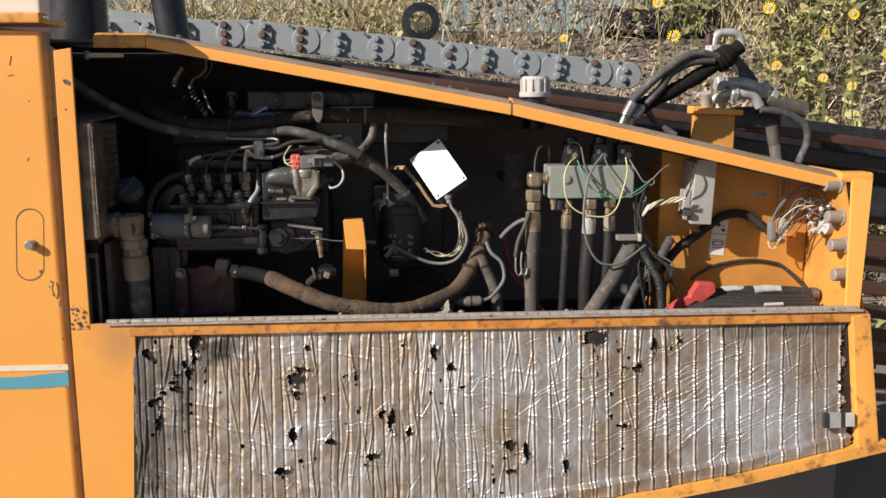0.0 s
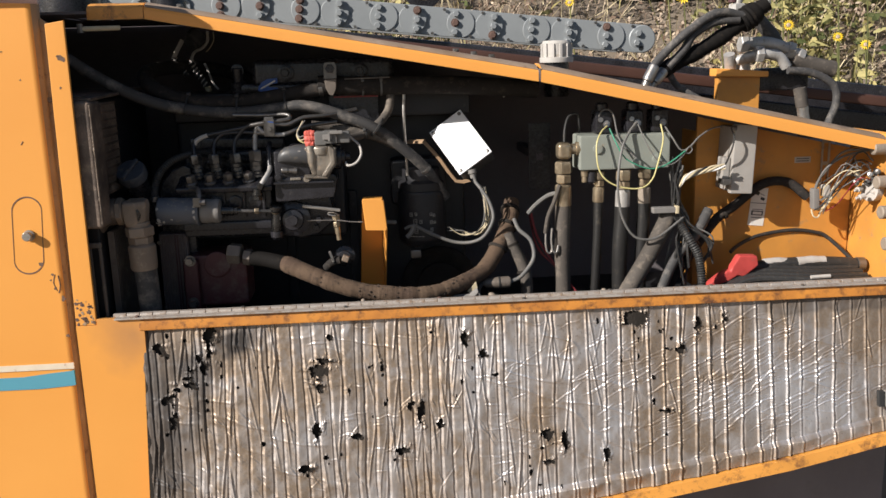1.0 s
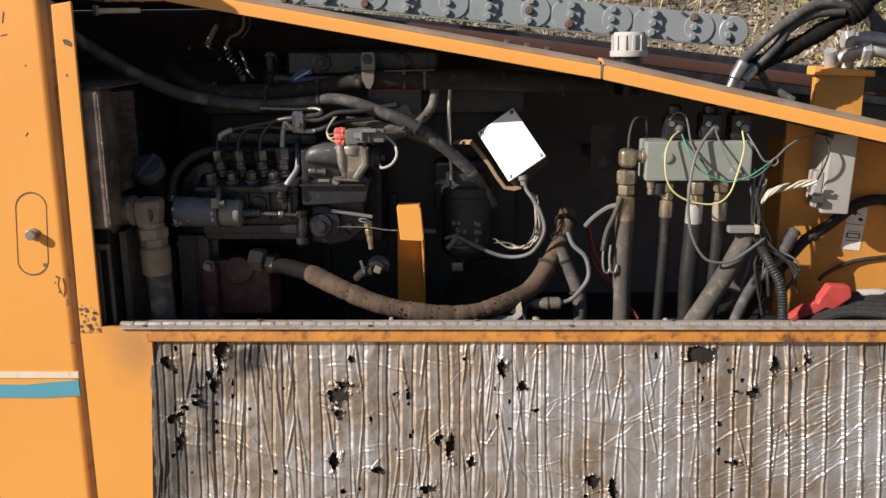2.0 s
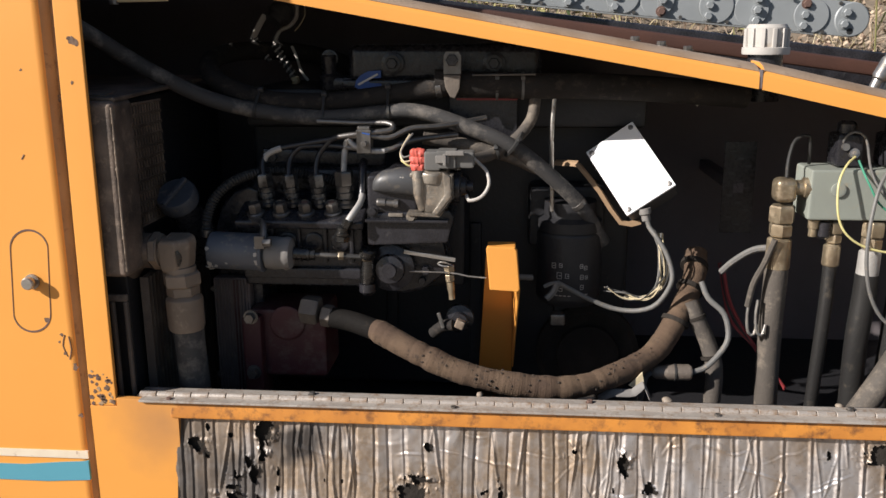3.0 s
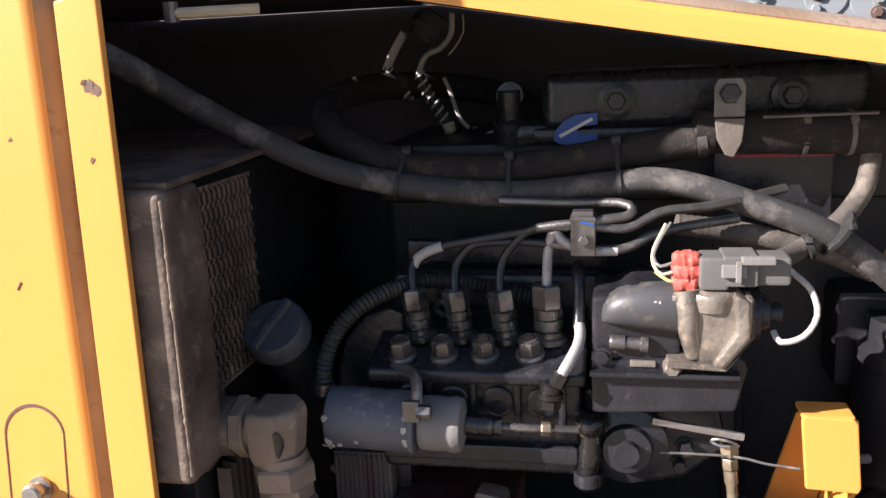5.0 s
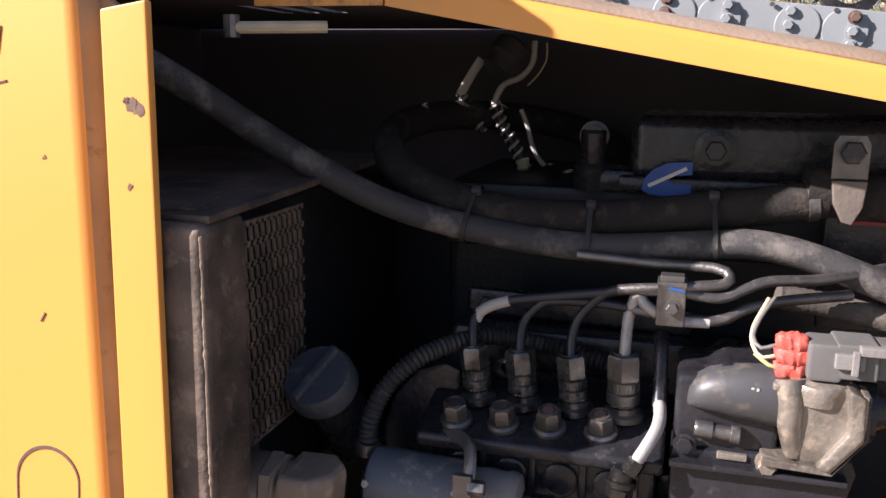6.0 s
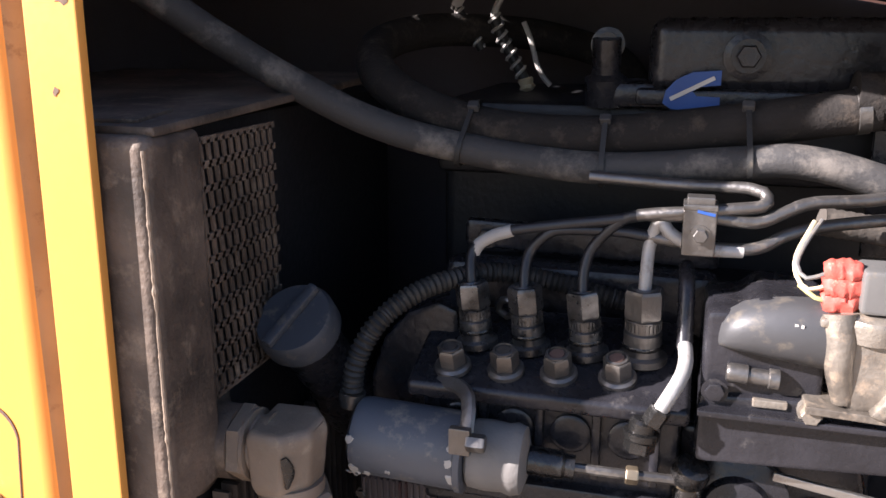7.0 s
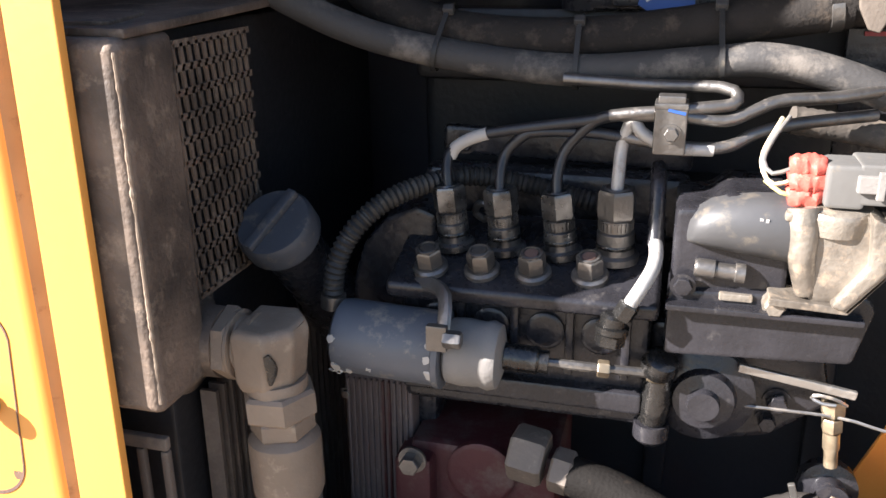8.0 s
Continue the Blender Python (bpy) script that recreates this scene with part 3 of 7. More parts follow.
# short slanting creases: rising to the far end, falling away near the hinge end's foot
for _ in range(330):
    far = rng.random() < 0.66
    cx = rng.gauss(1.12, 0.17) if far else rng.uniform(0.02, 0.75)
    cz = rng.gauss(0.835, 0.065) if far else (rng.uniform(0.64, 0.84) if cx < 0.3 else rng.uniform(0.66, 0.985))
    a = rng.gauss(0.42, 0.12) if far else (rng.gauss(-0.75, 0.2) if cx < 0.3 else rng.choice((0.0, 0.0, 0.9, -0.9)) + rng.gauss(0, 0.15))
    half, width, high = rng.uniform(0.012, 0.05) * (1 if far else 0.55), rng.uniform(0.0011, 0.0017), rng.uniform(0.0005, 0.0011)
    c = np.abs(FX[0] - cx) < half + 0.008
    if c.any():
        dx, dz = FX[:, c] - cx, FZ[:, c] - cz
        u, v = dx * math.cos(a) + dz * math.sin(a), dz * math.cos(a) - dx * math.sin(a)
        v = v + 0.0022 * soft_noise(u * 60, u * 0 + cx * 90, 30)
        relief[:, c] += high * crease(v, width) * np.clip(1 - (u / half) ** 2, 0, 1) ** 0.7
across2 = FZ * 0.97 + FX * 0.24
warp = 0.012 * soft_noise(FX * 14, FZ * 14, 7)
patch = np.clip(0.5 + 1.3 * soft_noise(FX * 7, FZ * 9, 6), 0, 1)
dent = np.clip(1 - 5 * np.abs(soft_noise(FX * 14, (across2 + warp) * 40, 10)), 0, 1)
relief += patch * 0.0010 * dent
relief += 0.0025 * soft_noise(FX * 5, FZ * 6, 12) + 0.0007 * soft_noise(FX * 30, FZ * 22, 13) + 0.00055 * soft_noise(FX * 75, FZ * 60, 14) + 0.0002 * soft_noise(FX * 190, FZ * 170, 15)
hem = np.clip((S - 0.905) / 0.02, 0, 1) * np.clip((FX - 0.35) * 4, 0, 1)
relief += hem * (0.008 + 0.004 * soft_noise(FX * 24, S * 14, 16))
tears = [(0.139, 0.974, 0.010, 0.020), (0.136, 0.945, 0.007, 0.018), (0.126, 0.908, 0.005, 0.020), (0.066, 0.820, 0.006, 0.014), (0.045, 0.955, 0.012, 0.010), (0.338, 0.898, 0.019, 0.013), (0.335, 0.868, 0.011, 0.016), (0.545, 0.96, 0.009, 0.006), (0.605, 0.945, 0.007, 0.012), (0.64, 0.915, 0.008, 0.008), (0.93, 0.966, 0.022, 0.010), (0.752, 0.758, 0.013, 0.012), (0.79, 0.752, 0.008, 0.024), (0.76, 0.705, 0.010, 0.006), (1.105, 0.957, 0.010, 0.012), (1.055, 0.950, 0.007, 0.013), (1.010, 0.905, 0.014, 0.007), (0.325, 0.79, 0.010, 0.018), (0.40, 0.775, 0.008, 0.009), (0.5, 0.825, 0.009, 0.007), (0.52, 0.81, 0.007, 0.020), (0.30, 0.72, 0.012, 0.007), (0.49, 0.742, 0.018, 0.008), (0.87, 0.71, 0.006, 0.014), (0.98, 0.79, 0.018, 0.004), (0.062, 0.86, 0.018, 0.007), (0.095, 0.885, 0.016, 0.006), (0.555, 0.79, 0.007, 0.009), (0.45, 0.90, 0.004, 0.007), (0.345, 0.915, 0.014, 0.008), (0.118, 0.933, 0.007, 0.009), (0.108, 0.912, 0.009, 0.003), (0.093, 0.897, 0.008, 0.003), (0.078, 0.878, 0.006, 0.004), (0.066, 0.866, 0.007, 0.003)]
for _ in range(85):
    c = rng.choice(tears)
    tears.append((c[0] + rng.gauss(0, 0.05), c[1] + rng.gauss(0, 0.05), rng.uniform(0.001, 0.0042), rng.uniform(0.001, 0.0060)))
dead = (FX < 0.020 + 0.004 * soft_noise(FX * 0, FZ * 60, 17)) | (FX > 1.456 + 0.014 * soft_noise(FX * 0, FZ * 26, 18) + 0.014 * soft_noise(FX * 0, FZ * 95, 28) + 0.007 * soft_noise(FX * 0, FZ * 260, 38))
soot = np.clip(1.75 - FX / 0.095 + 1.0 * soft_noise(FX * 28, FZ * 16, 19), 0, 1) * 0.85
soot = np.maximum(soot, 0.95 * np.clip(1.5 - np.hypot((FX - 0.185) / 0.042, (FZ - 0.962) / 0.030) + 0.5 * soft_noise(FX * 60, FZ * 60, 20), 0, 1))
for tx, tz, rx, rz in tears:
    c = np.abs(FX[0] - tx) < 3.2 * max(rx, rz)
    if not c.any():
        continue
    dx, dz = (FX[:, c] - tx) / rx, (FZ[:, c] - tz) / rz
    big = max(rx, rz)
    ang = np.arctan2(dz, dx) * 2
    ragged = 0.55 * soft_noise(FX[:, c] * 0.9 / big, FZ[:, c] * 0.9 / big + tx * 70, 31) + 0.35 * soft_noise(FX[:, c] * 210, FZ[:, c] * 150, 32) + 0.25 * soft_noise(FX[:, c] * 480, FZ[:, c] * 330, 33)
    d = np.hypot(dx, dz) / np.clip(0.74 + 1.15 * ragged, 0.12, 1.9)
    dead[:, c] |= d < 1
    curl = np.clip(2.1 - d, 0, 1.1) ** 1.5 * (d >= 1) * np.clip(0.4 + soft_noise(ang * 0.9, ang * 0 + tx * 40, 21), 0, 1)
    relief[:, c] += min(0.0035, 0.3 * max(rx, rz)) * curl
    soot[:, c] = np.maximum(soot[:, c], 0.55 * np.clip(2.2 - d, 0, 1) * np.clip(0.5 + soft_noise(dx * 3, dz * 3, 22), 0, 1))
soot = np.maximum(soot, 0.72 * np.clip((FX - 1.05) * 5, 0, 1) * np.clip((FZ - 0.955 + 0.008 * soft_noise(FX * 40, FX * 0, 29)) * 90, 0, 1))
soot = np.maximum(soot, 0.5 * np.clip(soft_noise(FX * 30, FZ * 5, 23) * 2.2 - 1.15, 0, 1))
blue_patch = np.exp(-((FX - 1.20) / 0.13) ** 2 - ((FZ - 0.80) / 0.055) ** 2)
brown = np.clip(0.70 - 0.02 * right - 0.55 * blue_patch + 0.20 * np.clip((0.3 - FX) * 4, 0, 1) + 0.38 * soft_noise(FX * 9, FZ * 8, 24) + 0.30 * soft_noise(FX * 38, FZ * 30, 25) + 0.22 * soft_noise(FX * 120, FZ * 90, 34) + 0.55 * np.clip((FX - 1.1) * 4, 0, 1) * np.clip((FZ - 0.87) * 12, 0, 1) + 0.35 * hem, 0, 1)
speck = np.clip(soft_noise(FX * 260, FZ * 240, 35) * 3.2 - 1.75, 0, 1) * np.clip(0.6 + 1.2 * soft_noise(FX * 8, FZ * 8, 36), 0, 1)
soot = np.maximum(soot, 0.55 * speck)
co = np.stack([FX, 0.014 - relief - 0.004 + LEAN_OUT * (1.0 - FZ), FZ], axis=-1).reshape(-1, 3)
idx = np.arange(NZ * NX).reshape(NZ, NX)
ok = ~(dead[:-1, :-1] | dead[:-1, 1:] | dead[1:, :-1] | dead[1:, 1:])
quads = np.stack([idx[:-1, :-1], idx[:-1, 1:], idx[1:, 1:], idx[1:, :-1]], axis=-1)[ok]
me = bpy.data.meshes.new("foil_lining")
me.from_pydata(co.tolist(), [], quads.tolist())
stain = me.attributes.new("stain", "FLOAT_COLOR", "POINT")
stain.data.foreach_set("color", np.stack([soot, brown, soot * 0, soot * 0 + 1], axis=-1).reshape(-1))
FOIL = bpy.data.materials.new("crumpled_silver_foil")
FOIL.use_nodes = True
n, l = FOIL.node_tree.nodes, FOIL.node_tree.links
b = n["Principled BSDF"]
at = n.new("ShaderNodeAttribute")
at.attribute_name = "stain"
sep = n.new("ShaderNodeSeparateColor")
l.new(at.outputs["Color"], sep.inputs[0])
tc = n.new("ShaderNodeTexCoord")
fine = n.new("ShaderNodeTexNoise")
fine.inputs["Scale"].default_value, fine.inputs["Detail"].default_value = 210, 5
l.new(tc.outputs["Object"], fine.inputs["Vector"])
fr = n.new("ShaderNodeMapRange")
fr.inputs[1].default_value, fr.inputs[2].default_value, fr.inputs[3].default_value, fr.inputs[4].default_value = 0.3, 0.75, 0.85, 1.12
l.new(fine.outputs[0], fr.inputs[0])
amt = n.new("ShaderNodeMath")
amt.operation, amt.use_clamp = "MULTIPLY", True
l.new(sep.outputs[1], amt.inputs[0])
l.new(fr.outputs[0], amt.inputs[1])
m1 = n.new("ShaderNodeMix")
m1.data_type = "RGBA"
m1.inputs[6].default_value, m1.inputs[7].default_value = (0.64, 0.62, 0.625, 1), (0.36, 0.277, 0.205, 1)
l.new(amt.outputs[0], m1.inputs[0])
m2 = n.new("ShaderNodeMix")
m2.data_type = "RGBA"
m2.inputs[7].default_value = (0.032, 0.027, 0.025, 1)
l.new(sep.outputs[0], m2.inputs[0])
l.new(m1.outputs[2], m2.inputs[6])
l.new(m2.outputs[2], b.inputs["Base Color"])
mt = n.new("ShaderNodeMapRange")
mt.inputs[3].default_value, mt.inputs[4].default_value = 0.78, 0.02
l.new(sep.outputs[0], mt.inputs[0])
l.new(mt.outputs[0], b.inputs["Metallic"])
rr = n.new("ShaderNodeMapRange")
rr.inputs[3].default_value, rr.inputs[4].default_value = 0.44, 0.54
l.new(amt.outputs[0], rr.inputs[0])
l.new(rr.outputs[0], b.inputs["Roughness"])
bp = n.new("ShaderNodeBump")
bp.inputs["Strength"].default_value, bp.inputs["Distance"].default_value = 0.05, 0.002
l.new(fine.outputs[0], bp.inputs["Height"])
l.new(bp.outputs[0], b.inputs["Normal"])
me.materials.append(FOIL)
me.shade_smooth()
foil = new("foil_lining", me)
foil.parent = door
foil.matrix_parent_inverse = Matrix.Translation(door.location).inverted()
foil["label"] = "crumpled pleated silver foil with charred tears"
part("felt_backing", sheared(slab([(0.020, 1.0), (1.47, 1.0), (1.48, door_low(1.48) + 0.01), (1.226, door_low(1.226) + 0.01), (0.010, door_low(0) + 0.01)], 0.017, 0.027)), FELT, door, "charred black felt")
clip = part("foil_clip", sheared(box((1.4235, -0.004, 0.795), (0.024, 0.008, 0.030), 0.001)), FITTING_GREY, door, "silver clip on the lining's end")
for x, w, m in ((1.4055, 0.013, INK), (1.440, 0.010, INK), (1.4545, 0.020, OLD_PLASTIC)):
    part("clip_band", sheared(box((x, -0.0035, 0.795), (w, 0.010, 0.030 if m == INK else 0.026), 0.0015)), m, clip)

# ---- ground ----
bm = bmesh.new()
gx = [-400, -60, -20, -8, -4, -2, 0, 2, 4, 6, 9, 14, 25, 60, 400]
gy = [-400, -60, -15, -5, -2, 0, 1.6, 2.2, 2.8, 3.4, 4.0, 4.8, 6, 9, 15, 40, 400]


def bank(y):
    t = min(max((y - 2.4) / 2.4, 0), 1)
    return 1.9 * t * t * (3 - 2 * t)


rows = [[bm.verts.new((X, Y, bank(Y) + (0.05 * noise.noise(Vector((X * 0.8, Y * 0.8, 0))) if abs(X) < 30 and abs(Y) < 30 else 0))) for X in gx] for Y in gy]
for a, b in zip(rows, rows[1:]):
    for i in range(len(gx) - 1):
        bm.faces.new((a[i], a[i + 1], b[i + 1], b[i]))
structure(part("ground", bm, SOIL), "dry brown soil with a weedy bank", "ground")

# ---- hinge ----
hinge = thing("piano_hinge", (0.72, 0.0, 0.99), "worn steel piano hinge along the door's edge", "hinge")
part("leaf", box((0.725, 0.0275, 1.0135), (1.52, 0.027, 0.003), 0.0008), HINGE, hinge)
part("leaf", box((0.73, 0.003, 1.0145), (1.51, 0.018, 0.003), 0.0008), HINGE, hinge)
bm = lathe((0, 0, 0), (1, 0, 0), [(0.0042, 0), (0.005, 0.0006), (0.005, 0.0222), (0.0042, 0.0228)], 10)
first = part("knuckle", bm, HINGE, hinge)
first.matrix_parent_inverse = Matrix.Translation(hinge.location).inverted() @ Matrix.Translation((-0.03, 0.0135, 1.016))
for i in range(1, 64):
    k = new("knuckle", first.data)
    k.parent = hinge
    k.matrix_parent_inverse = Matrix.Translation(hinge.location).inverted() @ Matrix.Translation((-0.03 + 0.0236 * i, 0.0135 + 0.0006 * (i % 2), 1.016)) @ pose(0, 0, 0, 31 * i, 0, 0)
rng = random.Random(3)
for i in range(9):
    bolt((0.03 + i * 0.176 + rng.uniform(-0.03, 0.03), rng.choice((0.001, 0.032)), 1.0145), (0, 0, 1), 0.004, 0.004, RUST if i % 3 == 0 else STEEL_DARK, hinge, "rivet")

# ---- latch on the side panel ----
latch = thing("panel_latch", (-0.156, 0.006, 1.17), "steel stud latch in an oval recess of the yellow panel", "latch")
bm = bmesh.new()
pts = []
for i in range(40):
    a = i * math.tau / 40
    pts.append((math.cos(a), math.sin(a) + (1.7 if math.sin(a) > 0 else -1.7)))
ring = [[bm.verts.new((-0.1595 + r * x + 0.0055 * (z / 2.7), y, 1.172 + r * z)) for x, z in pts] for r, y in ((0.0258, PANEL_Y + 0.0004), (0.0258, PANEL_Y - 0.0006), (0.0249, PANEL_Y - 0.0006), (0.0249, PANEL_Y + 0.0004))]
for a, b in zip(ring, ring[1:]):
    for i in range(40):
        bm.faces.new((a[i], a[(i + 1) % 40], b[(i + 1) % 40], b[i]))
part("recess_rim", bm, RUST, latch, "rusty rim line of the recess")
part("stud", lathe((-0.1565, PANEL_Y, 1.1725), (0, -1, 0), [(0.010, 0), (0.010, 0.003), (0.006, 0.0035), (0.006, 0.008), (0.0085, 0.0085), (0.0085, 0.013), (0.007, 0.015)], 16), STEEL, latch, "bare steel stud")
rng = random.Random(11)
for n, (x, z, r) in enumerate([(-0.118, 1.10, 0.002), (-0.116, 1.075, 0.002), (-0.135, 1.12, 0.0035), (-0.104, 1.055, 0.0035), (-0.104, 0.985, 0.003), (-0.13, 1.44, 0.0015), (-0.122, 1.09, 0.0015)]):
    bm = lathe((x - 0.008, PANEL_Y, z), (0, -1, 0), [(r * 1.05, 0), (r, 0.0003)], 9)
    for v in bm.verts:
        v.co.x += rng.uniform(-0.4, 0.4) * r
        v.co.z += rng.uniform(-0.7, 0.7) * r
    part("paint_chip", bm, PRIMER, housing)
for x, z, r in [(-0.0670, 1.4755, 0.0040), (-0.0622, 1.4725, 0.0034), (-0.0700, 1.4775, 0.0020), (-0.068, 1.03, 0.0034), (-0.075, 1.018, 0.0028), (-0.062, 1.010, 0.0028), (-0.0705, 1.4255, 0.0018), (-0.082, 1.035, 0.002), (-0.078, 1.042, 0.002), (-0.066, 1.040, 0.003), (-0.085, 1.025, 0.0025)]:
    bm = lathe((x, -0.0011, z), (0, -1, 0), [(r * 1.05, 0), (r, 0.0003)], 11)
    for v in bm.verts:
        v.co.x += rng.uniform(-0.5, 0.5) * r
        v.co.z += rng.uniform(-0.5, 0.5) * r
    part("paint_chip", bm, PRIMER, housing)

for k in range(26):
    # flaked paint round the weld at the post's foot
    x, z, r = rng.uniform(-0.090, -0.060), rng.choice((1.046, 1.014)) + rng.gauss(0, 0.006), rng.uniform(0.0008, 0.0030)
    bm = lathe((x, -0.0011, max(z, 1.008)), (0, -1, 0), [(r * 1.05, 0), (r, 0.0003)], 9)
    for v in bm.verts:
        v.co.x += rng.uniform(-0.6, 0.6) * r
        v.co.z += rng.uniform(-0.6, 0.6) * r
    part("paint_chip", bm, RUST if k % 3 else GAP_DUST_SHADE, housing)

# dark scratches on the side panel
for pts in (((-0.235, 1.525), (-0.239, 1.495), (-0.236, 1.481), (-0.228, 1.480)), ((-0.147, 1.337), (-0.151, 1.331)), ((-0.163, 1.522), (-0.167, 1.505)), ((-0.162, 1.488), (-0.172, 1.486)), ((-0.122, 1.10), (-0.126, 1.085), (-0.121, 1.07)), ((-0.117, 1.098), (-0.115, 1.08), (-0.119, 1.066))):
    part("scratch", tube([(x, PANEL_Y, z) for x, z in pts], 0.0009, 5, 0.006), PRIMER, housing)

# ---- radiator ----
radiator = thing("radiator", (-0.15, 0.2, 1.0), "dust-covered black radiator with a perforated guard", "radiator")
bm = box((-0.0585, 0.038, 1.290), (0.059, 0.058, 0.224), 0.007, seg=3)
box((-0.078, 0.073, 1.203), (0.064, 0.086, 0.058), 0.014, bm=bm, seg=3)
tank = part("end_tank", bm, TANK, radiator, "dusty rounded end tank")
part("worn_edge", tube([(-0.0314, 0.0114, 1.395), (-0.0311, 0.0113, 1.35), (-0.0313, 0.0114, 1.29), (-0.0311, 0.0112, 1.24), (-0.0316, 0.0118, 1.186)], 0.0015, 8, 0.0015, lambda t, s: 0.9 + 0.55 * noise.noise(Vector((s * 60, 3, 0))) + 0.4 * noise.noise(Vector((s * 240, 5, 0)))), OUTLET, tank, "edge worn to bare dusty metal")
part("core", box((-0.175, 0.25, 1.14), (0.25, 0.40, 0.52), 0.004), BLOCK, radiator)
part("top_plate", box((-0.165, 0.20, 1.409), (0.27, 0.36, 0.006), 0.002, Euler((0.03, 0, 0)).to_matrix().to_4x4()), TANK, radiator)
part("top_plate", box((-0.105, 0.045, 1.4085), (0.11, 0.05, 0.003), 0.001, Euler((0.03, 0, 0.2)).to_matrix().to_4x4()), TANK, radiator)
# guard: a sheet with rows of slots, built bar by bar
bm = bmesh.new()
y0, y1, z0, z1, gxx = 0.066, 0.16, 1.234, 1.402, -0.031
rowh, colw = 0.0145, 0.0088
nz, ny = int((z1 - z0) / rowh), int((y1 - y0) / colw)
for i in range(nz + 1):
    box((gxx, (y0 + y1) / 2, z0 + i * rowh), (0.0016, y1 - y0, 0.0042), bm=bm)
for j in range(ny + 1):
    for i in range(nz):
        box((gxx, y0 + j * colw, z0 + (i + 0.5) * rowh), (0.0016, 0.0034, rowh), m=Matrix.Rotation(0.12, 4, "X"), bm=bm)
part("perforated_guard", bm, TANK, radiator)
for j in range(22):
    part("fin", box((-0.038, 0.075 + j * 0.011, 1.028), (0.012, 0.0035, 0.266)), CAST, radiator)
for x in (-0.10, -0.082, -0.064, -0.046):
    part("grille_bar", box((x, 0.03, 1.015), (0.006, 0.006, 0.25), 0.002), CAST, radiator)
for z in (1.145, 0.89):
    part("grille_rail", box((-0.073, 0.03, z), (0.06, 0.006, 0.01), 0.002), CAST, radiator)

# outlet elbow and its hose
outlet = thing("hose_elbow", (0.025, 0.05, 1.14), "dust-coated steel elbow fitting screwed into the radiator tank", "hose fitting")
EX, EY, EZ = 0.0106, 0.078, 1.196
part("boss", lathe((-0.050, EY, EZ + 0.001), (1, 0, 0.02), [(0.038, 0), (0.031, 0.004), (0.0262, 0.009), (0.0243, 0.014), (0.0238, 0.0275)], 36), TANK, outlet)
bm = hexnut((-0.0230, EY, EZ + 0.0015), (1, 0, 0.02), 0.0255, 0.0105, turn=0.32, ch=0.08)
lathe((-0.0130, EY, EZ + 0.0018), (1, 0, 0.02), [(0.0232, 0), (0.0232, 0.0022), (0.019, 0.003)], 30, bm)
part("nut", bm, OUTLET, outlet)
part("neck", lathe((-0.0115, EY, EZ + 0.0018), (1, 0, 0.02), [(0.0195, 0), (0.0185, 0.003), (0.0205, 0.008), (0.0220, 0.013)], 28), OUTLET, outlet)
# forged body: flat top, planed faces, a bent edge towards the front
bm = bmesh.new()
ring = [(-0.0205, -0.0225), (0.0065, -0.0255), (0.0225, -0.0105), (0.0250, 0.010), (0.0130, 0.0245), (-0.0195, 0.0235)]
layers = []
for dz, k in ((-0.0255, 0.76), (-0.0175, 0.88), (0.0115, 0.94), (0.0175, 0.92), (0.0205, 0.82)):
    layers.append([bm.verts.new((EX + k * x - (0.002 if dz < -0.01 and x > 0 else 0), EY + k * y, EZ + dz + (0.0025 if dz > 0.02 and y > 0 else 0))) for x, y in ring])
for p, q in zip(layers, layers[1:]):
    for i in range(6):
        bm.faces.new((p[i], p[(i + 1) % 6], q[(i + 1) % 6], q[i]))
bm.faces.new(layers[0][::-1])
bm.faces.new(layers[-1])
bmesh.ops.bevel(bm, geom=list(bm.edges), offset=0.0026, segments=3, profile=0.6, affect="EDGES")
part("elbow_body", bm, OUTLET, outlet)
part("worn_edge", tube([(EX + 0.0075, EY - 0.0232, EZ + 0.007), (EX + 0.0098, EY - 0.0208, EZ - 0.004), (EX + 0.0078, EY - 0.0205, EZ - 0.015)], 0.0036, 8, 0.003, lambda t, s: 0.35 + 0.75 * math.sin(math.pi * min(1, 0.1 + t * 0.9)), squash=0.45), GUNMETAL, outlet, "dark worn edge of bare steel")
part("lower_collar", lathe((EX + 0.0015, EY, EZ - 0.0195), (0.04, 0, -1), [(0.0205, 0), (0.0212, 0.004), (0.0205, 0.010)], 28), OUTLET, outlet)
bm = hexnut((EX + 0.0022, EY, EZ - 0.0270), (0.04, 0, -1), 0.0262, 0.0195, turn=0.5, ch=0.10)
hexnut((EX + 0.0030, EY, EZ - 0.0465), (0.04, 0, -1), 0.0222, 0.0135, bm, turn=0.2, ch=0.06)
part("nut", bm, OUTLET, outlet)
part("crimp_sleeve", lathe((EX + 0.0038, EY, EZ - 0.058), (0.02, 0, -1), [(0.0165, 0), (0.0205, 0.002), (0.0245, 0.006), (0.0250, 0.009), (0.0247, 0.046), (0.0228, 0.051)], 32), OUTLET, outlet)
part("hose", tube([(0.0165, EY, 1.092), (0.0186, EY + 0.003, 1.0157), (0.021, EY + 0.008, 0.885)], 0.0208, 20), RUBBER, outlet)

# ---- engine ----
engine = thing("diesel_engine", (0.38, 0.42, 0.885), "grimy black four-cylinder diesel engine", "engine")
part("block", box((0.34, 0.505, 1.12), (0.62, 0.27, 0.46), 0.012), BLOCK, engine)
for i in range(4):
    part("block_rib", box((0.12 + i * 0.14, 0.367, 1.06), (0.02, 0.014, 0.24), 0.004), BLOCK, engine)
